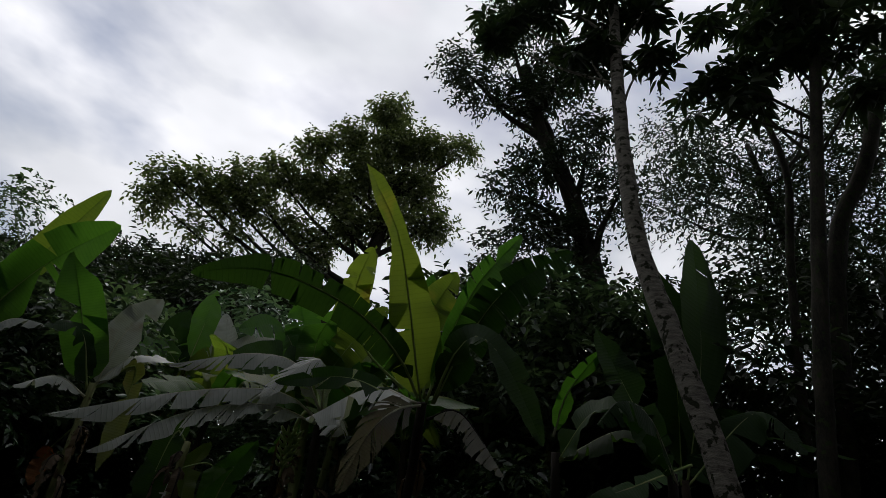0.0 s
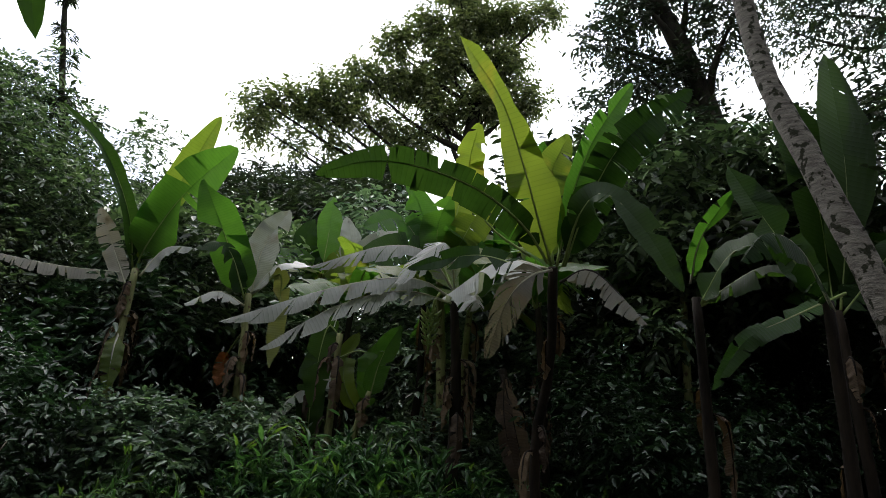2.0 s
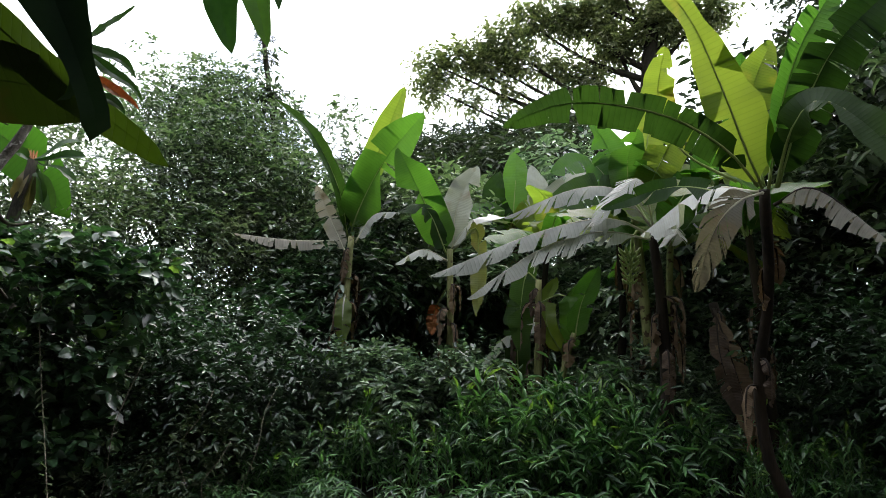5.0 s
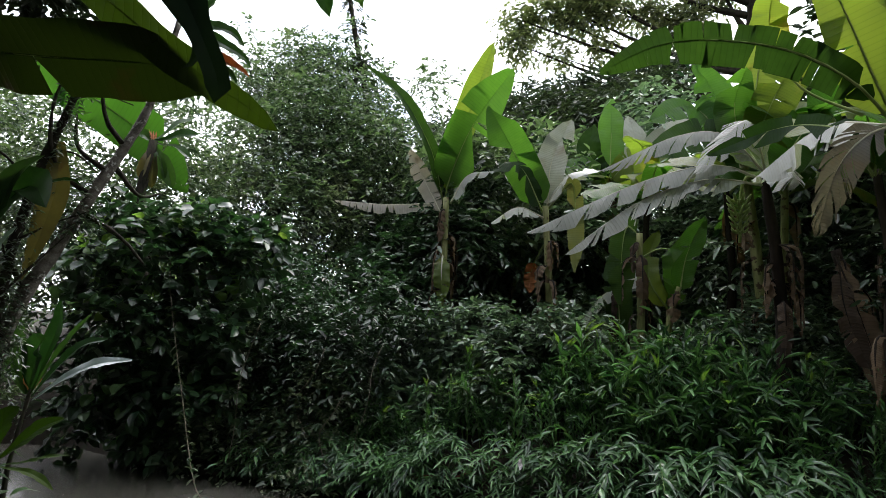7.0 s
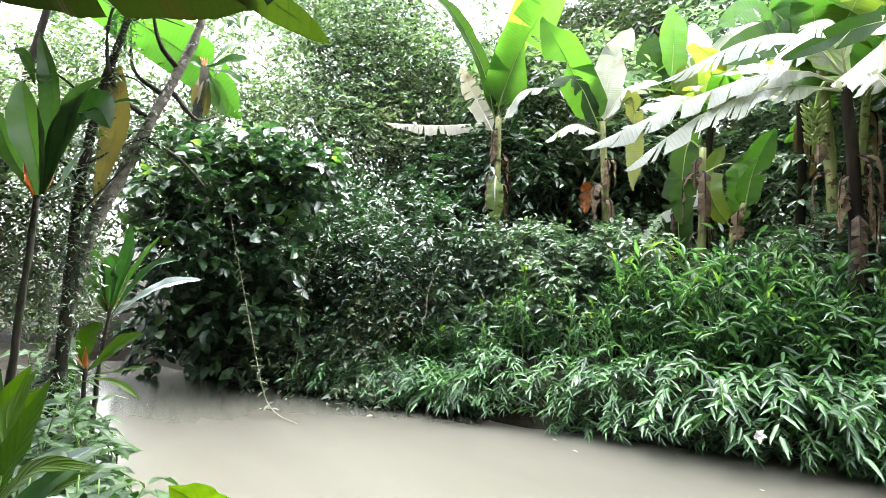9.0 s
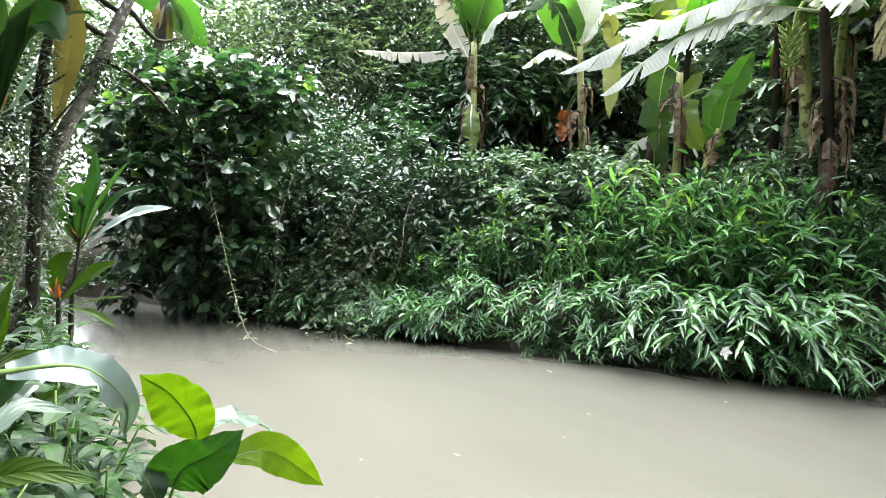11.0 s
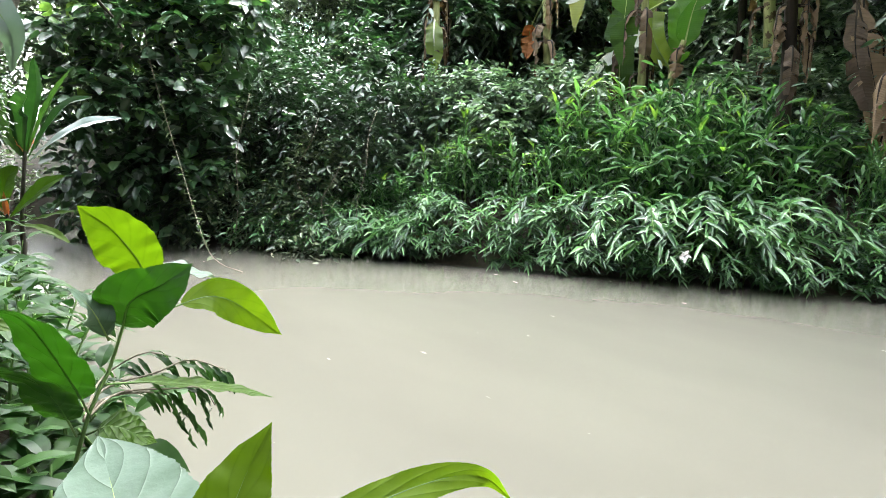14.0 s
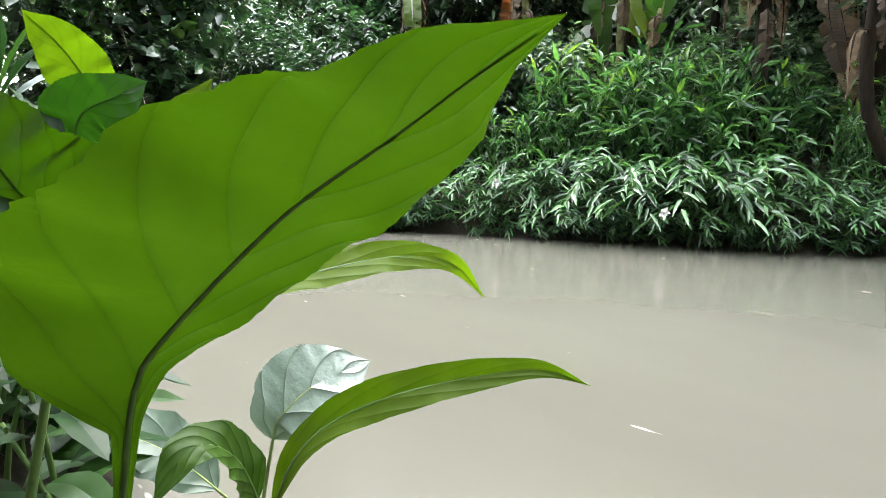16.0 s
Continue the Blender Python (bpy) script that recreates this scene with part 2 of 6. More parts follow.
M_GINGER = leaf_material("ginger_leaf", (0.034, 0.098, 0.036), (0.13, 0.28, 0.1), (0.85, 1.0, 0.42), 0.29, 0.28, scale=8.0, spec=0.6)
M_GINGER_YOUNG = leaf_material("ginger_leaf_young", (0.085, 0.17, 0.035), (0.15, 0.25, 0.06), (0.9, 1.0, 0.4), 0.3, 0.36, scale=8.0)
M_GINGER_STEM = rough_material("ginger_stem", (0.06, 0.12, 0.03), (0.12, 0.2, 0.05), 8, 0.5, 0.003)
M_GINGER_STUFF = leaf_material("ginger_leaf_mass", (0.012, 0.042, 0.02), (0.105, 0.23, 0.085), (0.85, 1.00, 0.45), 0.36, 0.22, island=True, scale=4.0, spec=0.36)
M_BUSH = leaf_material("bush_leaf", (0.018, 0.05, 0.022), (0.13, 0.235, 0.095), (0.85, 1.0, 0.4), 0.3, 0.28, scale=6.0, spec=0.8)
# Lit copy of M_BUSH: the light on the bush's top is put into the colour
M_BUSH_LIT = leaf_material("bush_leaf_lit", (0.085, 0.165, 0.05), (0.21, 0.33, 0.12), (0.95, 1.0, 0.35), 0.34, 0.42, scale=6.0, spec=0.5)
# Dark copy of M_BUSH: shade within bush and thickets is put into the colour
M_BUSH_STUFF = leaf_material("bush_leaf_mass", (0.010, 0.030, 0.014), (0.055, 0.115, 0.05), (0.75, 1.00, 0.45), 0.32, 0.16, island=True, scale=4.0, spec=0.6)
# Lightened so that the tangle looks sunlit, with paler patches
M_BUSH_BRIGHT = leaf_material("bright_shrub_leaf", (0.022, 0.046, 0.022), (0.12, 0.17, 0.085), (0.9, 1.0, 0.55), 0.36, 0.26, island=True, scale=4.0, stain_or_glint=(0.18, 0.2, 0.13), spec=0.55)
M_SHRUB = leaf_material("shrub_leaf", (0.010, 0.030, 0.013), (0.115, 0.18, 0.092), (0.8, 1.0, 0.5), 0.3, 0.14, island=True, scale=5.0, spec=0.6)
# M_SHRUB made paler: highlights and light that is lacking are put into the colour
M_SHRUB_PALE_LIT = leaf_material("pale_lit_shrub_leaf", (0.018, 0.05, 0.026), (0.21, 0.3, 0.19), (0.85, 1.0, 0.55), 0.3, 0.2, island=True, scale=5.0, spec=0.75)
M_VINE = leaf_material("vine_leaf", (0.03, 0.062, 0.03), (0.17, 0.215, 0.125), (0.85, 1.00, 0.52), 0.36, 0.24, island=True, scale=5.0)
# Darkened so that the crowns stand as silhouettes against the sky
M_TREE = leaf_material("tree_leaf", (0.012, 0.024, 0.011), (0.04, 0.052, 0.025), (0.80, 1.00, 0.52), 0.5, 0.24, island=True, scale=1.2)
M_TREE_DRY = leaf_material("tree_leaf_olive", (0.06, 0.085, 0.034), (0.19, 0.215, 0.11), (0.9, 1.0, 0.5), 0.5, 0.34, island=True, scale=1.2)
# Highlights on the woodland leaves are painted as pale patches
M_TREE_GREEN = leaf_material("woodland_leaf", (0.014, 0.034, 0.017), (0.125, 0.18, 0.095), (0.88, 1.0, 0.55), 0.34, 0.3, island=True, scale=1.2, stain_or_glint=(0.17, 0.2, 0.13), spec=0.7)
M_BARK_PALE = rough_material("lichen_bark", (0.05, 0.044, 0.034), (0.2, 0.185, 0.155), 9, 0.9, 0.03, patches=(0.40, 0.40, 0.35), stretch=(1, 1, 1.8), patch_at=0.6)
M_BARK_RINGED = rough_material("ringed_pale_bark", (0.075, 0.068, 0.055), (0.27, 0.25, 0.21), 5, 0.9, 0.05, patches=(0.022, 0.024, 0.012), stretch=(1, 1, 4.5), patch_at=0.55)
M_BARK = rough_material("dark_mossy_bark", (0.009, 0.009, 0.006), (0.042, 0.037, 0.026), 6, 0.95, 0.03, patches=(0.024, 0.036, 0.011), stretch=(1, 1, 0.4))
M_TWIG = rough_material("grey_vine_bark", (0.13, 0.11, 0.085), (0.27, 0.24, 0.19), 14, 0.9, 0.004)
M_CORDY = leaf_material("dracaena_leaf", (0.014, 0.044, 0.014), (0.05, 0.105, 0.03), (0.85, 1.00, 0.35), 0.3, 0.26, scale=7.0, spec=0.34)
# Shaded copy of M_CORDY: the darkness is put into the colour
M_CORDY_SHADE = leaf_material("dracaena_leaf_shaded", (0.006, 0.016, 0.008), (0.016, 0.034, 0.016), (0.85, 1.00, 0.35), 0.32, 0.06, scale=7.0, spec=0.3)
M_CORDY_BROWN = leaf_material("dracaena_leaf_withered", (0.06, 0.065, 0.02), (0.13, 0.11, 0.035), (1.00, 0.95, 0.50), 0.5, 0.3, scale=7.0, stain_or_glint=(0.05, 0.03, 0.015))
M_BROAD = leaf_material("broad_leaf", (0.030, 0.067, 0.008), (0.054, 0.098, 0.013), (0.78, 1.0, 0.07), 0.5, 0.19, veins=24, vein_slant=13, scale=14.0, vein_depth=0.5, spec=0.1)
# Lit copy of M_BROAD: the glow of backlit blades is put into the colour
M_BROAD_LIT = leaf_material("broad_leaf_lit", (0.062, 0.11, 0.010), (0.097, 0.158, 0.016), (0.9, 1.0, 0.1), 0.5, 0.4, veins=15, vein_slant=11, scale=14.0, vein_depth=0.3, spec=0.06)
# Two paler copies of M_BROAD: the sheen of the sky is put into the colour
M_BROAD_PALE = leaf_material("broad_leaf_pale_sheen", (0.06, 0.105, 0.07), (0.1, 0.15, 0.11), (0.75, 1.0, 0.5), 0.45, 0.15, veins=18, vein_slant=11, scale=26.0, coat=0.05, vein_depth=0.35, spec=0.3)
M_BROAD_SHINE = leaf_material("broad_leaf_sky_sheen", (0.19, 0.25, 0.22), (0.28, 0.34, 0.31), (0.75, 1.0, 0.5), 0.36, 0.15, veins=12, vein_slant=9, scale=26.0, coat=0.25, vein_depth=0.7)
M_HERB = leaf_material("herb_leaf", (0.010, 0.032, 0.010), (0.038, 0.09, 0.022), (0.8, 1.0, 0.4), 0.42, 0.22, scale=8.0, spec=0.14)
# Shaded copy of M_BROAD for blades in shade, darkened in the colour
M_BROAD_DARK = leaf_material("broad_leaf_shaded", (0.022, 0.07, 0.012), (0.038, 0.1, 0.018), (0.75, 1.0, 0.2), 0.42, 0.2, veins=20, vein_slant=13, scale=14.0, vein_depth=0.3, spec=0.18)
# Grey-blue of the reflected sky put into the colour, under a glossy coat
M_STRAP_SHEEN = leaf_material("strap_leaf_sky_sheen", (0.15, 0.2, 0.19), (0.23, 0.29, 0.28), (0.75, 1.0, 0.5), 0.28, 0.1, scale=6.0, coat=0.5)
# Darkened for the shade of the leaves above
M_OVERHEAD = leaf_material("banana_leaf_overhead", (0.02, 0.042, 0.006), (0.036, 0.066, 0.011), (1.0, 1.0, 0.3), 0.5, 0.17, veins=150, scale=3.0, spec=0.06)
# Still darker copy of M_OVERHEAD for a leaf in full shade, with brown stains
M_OVERHEAD_DIM = leaf_material("banana_leaf_overhead_shaded", (0.010, 0.024, 0.005), (0.022, 0.04, 0.009), (1.0, 1.0, 0.3), 0.5, 0.07, veins=150, scale=3.0, spec=0.06, stain_or_glint=(0.03, 0.02, 0.01))
M_BANANA_GREY = leaf_material("banana_leaf_withered_grey", (0.12, 0.115, 0.09), (0.29, 0.28, 0.235), (1.0, 0.95, 0.6), 0.6, 0.22, veins=130, scale=4.0, stain_or_glint=(0.1, 0.08, 0.05))
M_FLOWER = leaf_material("white_petal", (0.612, 0.581, 0.578), (0.722, 0.686, 0.680), (1.00, 1.00, 1.00), 0.5, 0.3, scale=9.0)
M_REDBROWN = rough_material("wet_red_branch", (0.07, 0.022, 0.012), (0.15, 0.05, 0.03), 12, 0.5, 0.004)


# ---- mesh tools ----
rng = np.random.default_rng(7)


def mesh_of(name, verts, quads, mat, uvs=None, smooth=True):
    """A mesh from arrays; a quad whose last index is -1 is a triangle."""
    me = bpy.data.meshes.new(name)
    v = np.asarray(verts, float)
    q = np.asarray(quads, int)
    tri = q[:, 3] < 0
    counts = np.where(tri, 3, 4)
    loops = q.ravel()[q.ravel() >= 0]
    me.vertices.add(len(v))
    me.vertices.foreach_set("co", v.ravel())
    me.loops.add(len(loops))
    me.loops.foreach_set("vertex_index", loops)
    me.polygons.add(len(q))
    me.polygons.foreach_set("loop_start", np.r_[0, np.cumsum(counts)[:-1]])
    if smooth:
        me.polygons.foreach_set("use_smooth", np.ones(len(q), bool))
    if uvs is not None:
        layer = me.uv_layers.new(name="uv")
        layer.data.foreach_set("uv", np.asarray(uvs, float)[loops].ravel())
    me.materials.append(mat)
    me.update(calc_edges=True)
    return me


def child(name, mesh, parent=None, label=""):
    ob = new(name, mesh)
    if parent is not None:
        ob.parent = parent
    return tagged(ob, label=label)


def root(name, at, label, category, group=""):
    ob = new(name)
    ob.empty_display_size = 0.1
    ob.location = at
    ob["label"], ob["category"] = label, category
    return tagged(ob, group=group)


def bezier(pts, n):
    """n points along a smooth curve through 3 or more points."""
    p = np.array(pts, float)
    if len(p) == 2:
        p = np.array([p[0], (p[0] + p[1]) / 2, p[1]])
    d = np.r_[0, np.cumsum(np.linalg.norm(np.diff(p, axis=0), axis=1))]
    ext = np.vstack([2 * p[0] - p[1], p, 2 * p[-1] - p[-2]])
    out = []
    for s in np.linspace(0, d[-1], n):
        i = min(max(int(np.searchsorted(d, s, "right")) - 1, 0), len(p) - 2)
        f = (s - d[i]) / max(d[i + 1] - d[i], 1e-9)
        a, b, c, e = ext[i], ext[i + 1], ext[i + 2], ext[i + 3]
        out.append(0.5 * (2 * b + (c - a) * f + (2 * a - 5 * b + 4 * c - e) * f * f + (3 * b - a - 3 * c + e) * f ** 3))
    return np.array(out)


def unit(v):
    v = np.asarray(v, float)
    return v / np.maximum(np.linalg.norm(v, axis=-1, keepdims=True), 1e-9)


def tube_arrays(path, radii, seg=8, rough=0.0, r=rng):
    """Verts and faces of a tube along path, its ends closed."""
    path, radii = np.asarray(path, float), np.asarray(radii, float)
    t = unit(np.gradient(path, axis=0))
    ref = np.array([0.0, 0.0, 1.0]) if abs(t[0][2]) < 0.9 else np.array([1.0, 0.0, 0.0])
    b = unit(np.cross(t, ref))
    nrm = np.cross(b, t)
    ang = np.linspace(0, 2 * np.pi, seg, endpoint=False)
    wob = 1 + rough * r.normal(size=(len(path), seg))
    v = path[:, None] + (radii[:, None] * wob)[..., None] * (np.cos(ang)[None, :, None] * b[:, None] + np.sin(ang)[None, :, None] * nrm[:, None])
    k = len(path)
    q = [(i * seg + j, i * seg + (j + 1) % seg, (i + 1) * seg + (j + 1) % seg, (i + 1) * seg + j) for i in range(k - 1) for j in range(seg)]
    v = np.vstack([v.reshape(-1, 3), path[:1], path[-1:]])
    q += [(k * seg, (j + 1) % seg, j, -1) for j in range(seg)]
    q += [(k * seg + 1, (k - 1) * seg + j, (k - 1) * seg + (j + 1) % seg, -1) for j in range(seg)]
    return v, np.array(q)


def tube(name, pts, r0, r1, mat, parent=None, seg=8, n=14, rough=0.0, origin=(0, 0, 0), label=""):
    path = bezier(pts, n) - np.array(origin)
    v, q = tube_arrays(path, np.linspace(r0, r1, n), seg, rough)
    return child(name, mesh_of(name, v, q, mat), parent, label)


def blade_arrays(pts, width, face, n=22, half=4, shape="banana", fold=0.25, cuts=0, gap=0.12, ruffle=0.02, droop=0.0, r=rng, stalk=0.0, lop=0.0, teeth=0):
    """A leaf blade along pts with its upper face towards `face`. cuts: tears on each side, as strips that part and sag. stalk: bare share of the curve."""
    path = bezier(pts, 60)
    seg_len = np.r_[0, np.cumsum(np.linalg.norm(np.diff(path, axis=0), axis=1))]
    length = seg_len[-1]

    def at(u):
        s = u * length
        return np.stack([np.interp(s, seg_len, path[:, k]) for k in range(3)], -1)

    def axes(u):
        t = unit(at(np.minimum(u + 0.02, 1)) - at(np.maximum(u - 0.02, 0)))
        nrm = np.asarray(face, float) - (t @ np.asarray(face, float))[..., None] * t
        nrm = unit(nrm)
        return t, nrm, np.cross(t, nrm)

    def wide(u):
        if shape == "banana":
            return np.clip(u / 0.12, 0, 1) ** 0.6 * np.clip((1 - u) / 0.3, 0, 1) ** 0.5 * (0.8 + 0.2 * np.sin(np.pi * u))
        if shape == "narrowing":
            return np.clip(u / 0.1, 0, 1) ** 0.6 * (1 - 0.62 * np.clip((u - 0.3) / 0.35, 0, 1)) * np.clip((1 - u) / 0.04, 0, 1) ** 0.4
        if shape == "strap":
            return (0.35 + 0.65 * np.clip(u / 0.35, 0, 1) ** 0.8) * np.clip((1 - u) / 0.5, 0, 1) ** 0.75
        if shape == "paddle":
            return (0.22 + 0.78 * np.clip(u / 0.62, 0, 1) ** 1.2) * np.clip((1 - u) / 0.2, 0, 1) ** 0.55
        if shape == "broad":
            return np.clip(np.sin(np.pi * u ** 0.85), 0, 1) ** 0.8 * (1.06 - 0.25 * u) * np.clip((1 - u) / 0.15, 0, 1) ** 0.35
        if shape == "blunt":
            return np.clip(u / 0.12, 0, 1) ** 0.6 * np.clip((1 - u) / 0.16, 0, 1) ** 0.5 * (0.86 + 0.14 * np.sin(np.pi * u))
        if shape == "boat":
            return (0.16 + 0.84 * np.clip(u / 0.5, 0, 1) ** 1.1) * np.clip((1 - u) / 0.32, 0, 1) ** 0.6
        if shape == "lance":
            return np.clip(u / 0.22, 0, 1) ** 0.7 * np.clip((1 - u) / 0.6, 0, 1) ** 0.85
        return np.sin(np.pi * u ** 0.8) ** 0.9

    vs, qs, uv, o = [], [], [], 0
    ph = r.uniform(0, 6.28, 4)
    for side in (-1, 1):
        marks = np.sort(r.uniform(0.06, 0.97, cuts)) if cuts else np.array([])
        marks = np.r_[0, marks, 1]
        for a, b in zip(marks[:-1], marks[1:]):
            if b - a < 0.004:
                continue
            k = max(2, int(round(n * (b - a))) + 1)
            sag, open_ = droop * r.uniform(0.4, 1.3), gap * r.uniform(0.1, 1.0) if cuts else 0.0
            skew = r.normal(0, 0.25) * (b - a) if cuts else 0.0
            ragged = 1.0
            if cuts >= 20:   # a fringe of strips that lean to the tip, of uneven length
                skew, ragged = skew + 0.75 * width / length, r.uniform(0.72, 1.0)
            uu = np.linspace(a, b, k)
            for j in range(half + 1):
                f = j / half
                mid = (a + b) / 2
                u = np.clip(mid + (uu - mid) * (1 - open_ * f) + skew * f, 0, 1)
                ub = np.clip(stalk + (1 - stalk) * u, 0, 1)
                t, nrm, side_v = axes(ub)
                w = width * 0.5 * (shape(u, side) if callable(shape) else wide(u)) * ragged * (1 - lop * side)
                if teeth and j == half:   # a saw-toothed rim, uneven from tooth to tooth
                    w = w * (1 - 0.035 * ((u * teeth + 0.3 * np.sin(u * 40 + ph[2])) % 1.0))
                lift = fold * f * w + ruffle * f * (np.sin(u * 21 + ph[0] + side) + 0.6 * np.sin(u * 47 + ph[1]))* np.minimum(w / (width * 0.5 + 1e-9), 1)
                p = at(ub) + side * side_v * (w * f)[:, None] + nrm * lift[:, None]
                p[:, 2] -= sag * f ** 1.6 * w
                vs.append(p)
                uv.append(np.stack([u, np.full(k, 0.5 + 0.5 * side * f)], -1))
            idx = o + np.arange((half + 1) * k).reshape(half + 1, k)
            g = np.stack([idx[:-1, :-1], idx[:-1, 1:], idx[1:, 1:], idx[1:, :-1]], -1).reshape(-1, 4)
            qs.append(g if side > 0 else g[:, ::-1])
            o += (half + 1) * k
    return np.vstack(vs), np.vstack(qs), np.vstack(uv), path


def leaf_cloud(pos, way, up, length, width, bend=0.15, fold=0.22):
    """Many leaves at once: pointed ovals folded along the midrib."""
    way = unit(way)
    side = unit(np.cross(way, up))
    nrm = np.cross(side, way)
    tmpl = np.array([(0, 0, 0), (0.28, 0.46, 1), (0.68, 0.40, 1), (1, 0, 0), (0.68, -0.40, 1), (0.28, -0.46, 1)])
    n = len(pos)
    length, width = np.broadcast_to(length, n), np.broadcast_to(width, n)
    v = pos[:, None] + tmpl[None, :, 0, None] * (length[:, None, None] * way[:, None]) + tmpl[None, :, 1, None] * (width[:, None, None] * side[:, None])
    v = v + (tmpl[None, :, 2, None] * fold * width[:, None, None]) * nrm[:, None]
    v[:, :, 2] -= bend * length[:, None] * tmpl[None, :, 0] ** 2
    base = (np.arange(n) * 6)[:, None]
    q = np.vstack([base + np.array([0, 3, 2, 1]), base + np.array([0, 5, 4, 3])])
    return v.reshape(-1, 3), q


def twigs(centers, ways, length, per, leaf, width, r, spread=0.9, hang=0.2, vary=0.35):
    """Leaves in two rows along twigs that start at centers."""
    n = len(centers)
    f = np.tile(np.linspace(0.15, 1, per), n)
    c, w = np.repeat(centers, per, 0), np.repeat(unit(ways), per, 0)
    ln = np.repeat(length * r.uniform(0.6, 1.3, n), per)
    p = c + w * (ln * f)[:, None]
    p[:, 2] -= hang * ln * f ** 2
    side = unit(np.cross(w, np.array([0, 0, 1.0]) + 0.3 * r.normal(size=(n * per, 3))))
    sign = np.tile(np.where(np.arange(per) % 2, 1, -1), n)[:, None]
    way = w * 0.6 + side * sign * spread + r.normal(0, 0.28, (n * per, 3)) - np.array([0, 0, 0.25])
    up = np.array([0, 0, 1.0]) + r.normal(0, 0.45, (n * per, 3))
    s = r.uniform(1 - vary, 1 + vary, n * per)
    return leaf_cloud(p, way, up, leaf * s, width * s)


def in_clumps(clumps, n, r, shell=0.45):
    """Points in the outer part of ellipsoids (x, y, z, rx, ry, rz), and the way outwards there."""
    c = np.array(clumps, float)
    vol = np.prod(c[:, 3:], 1) ** (2 / 3)
    k = r.choice(len(c), n, p=vol / vol.sum())
    d = unit(r.normal(size=(n, 3)))
    rad = r.uniform(0, 1, n) ** shell
    lump = 1 + 0.22 * np.sin(d[:, 0] * 5 + k) * np.sin(d[:, 1] * 6 + 2 * k) + 0.15 * np.sin(d[:, 2] * 9 + k)
    p = c[k, :3] + d * (rad * lump)[:, None] * c[k, 3:]
    return p, d * 0.8 + r.normal(0, 0.45, (n, 3)) + np.array([0, 0, 0.15])


def foliage(name, clumps, n, per, leaf, width, mat, twig=0.4, seed=1, parent=None, label="", category="", shell=0.45, hang=0.2, kind="stuff"):
    r = np.random.default_rng(seed)
    p, w = in_clumps(clumps, n, r, shell)
    v, q = twigs(p, w, twig, per, leaf, width, r, hang=hang)
    ob = child(name, mesh_of(name, v, q, mat, smooth=False), parent, label)
    if kind:
        tagged(ob, kind=kind)
    return tagged(ob, category=category)


# ---- ground and water ----
EDGE, ALONG, ACROSS = np.array([-6.0, 5.6]), np.array([0.895, 0.446]), np.array([-0.446, 0.895])


def far_side(x, y):
    """Metres behind the far bank's edge."""
    s = (x - EDGE[0]) * ALONG[0] + (y - EDGE[1]) * ALONG[1]
    return (x - EDGE[0]) * ACROSS[0] + (y - EDGE[1]) * ACROSS[1] + 0.18 * np.sin(s * 1.3) + 0.1 * np.sin(s * 3.1)


def near_side(x, y):
    """Metres behind the near bank's edge."""
    return 0.5 - 0.11 * np.minimum(x, 0) + 0.25 * np.maximum(x, 0) + 0.08 * np.sin(x * 2.1) - y


def ground_z(x, y):
    f, g = np.asarray(far_side(x, y)), np.asarray(near_side(x, y))
    far = 1.35 * (1 - np.exp(-np.maximum(f, 0) / 1.0)) + 0.07 * np.clip(f, 0, 60)
    near = 0.42 * (1 - np.exp(-np.maximum(g, 0) / 0.35)) + 0.03 * np.clip(g, 0, 60)
    bed = -0.55 * np.clip(np.minimum(-f, -g) / 0.5, 0, 1)
    z = np.where(f > 0, far, np.where(g > 0, near, bed))
    return z + 0.05 * np.sin(x * 1.7 + y) * np.sin(y * 2.3 - x) * ((f > 0.2) | (g > 0.2))


def build_ground():
    ticks = np.r_[-900, -400, -150, -80, -50, np.arange(-32, 24.1, 0.4), 40, 80, 150, 400, 900]
    x, y = np.meshgrid(ticks, ticks, indexing="ij")
    z = ground_z(x, y)
    k = len(ticks)
    idx = np.arange(k * k).reshape(k, k)
    q = np.stack([idx[:-1, :-1], idx[1:, :-1], idx[1:, 1:], idx[:-1, 1:]], -1).reshape(-1, 4)
    ob = child("ground", mesh_of("ground", np.stack([x, y, z], -1).reshape(-1, 3), q, M_SOIL))
    tagged(ob, "dark moist soil banks with leaf litter, bank shade in the colour", "ground", kind="structure")
    xs = np.linspace(-40, 26, 34)
    ys = np.linspace(-16, 22, 20)
    x, y = np.meshgrid(xs, ys, indexing="ij")
    idx = np.arange(34 * 20).reshape(34, 20)
    q = np.stack([idx[:-1, :-1], idx[1:, :-1], idx[1:, 1:], idx[:-1, 1:]], -1).reshape(-1, 4)
    wob = child("water", mesh_of("water", np.stack([x, y, 0 * x], -1).reshape(-1, 3), q, M_WATER))
    tagged(wob, "calm silty khaki pond water with faint foam flecks", "water", kind="structure")


build_ground()


# ---- banana plants on the far bank ----
TO_EYE = np.array([0.55, -0.78, -0.12])


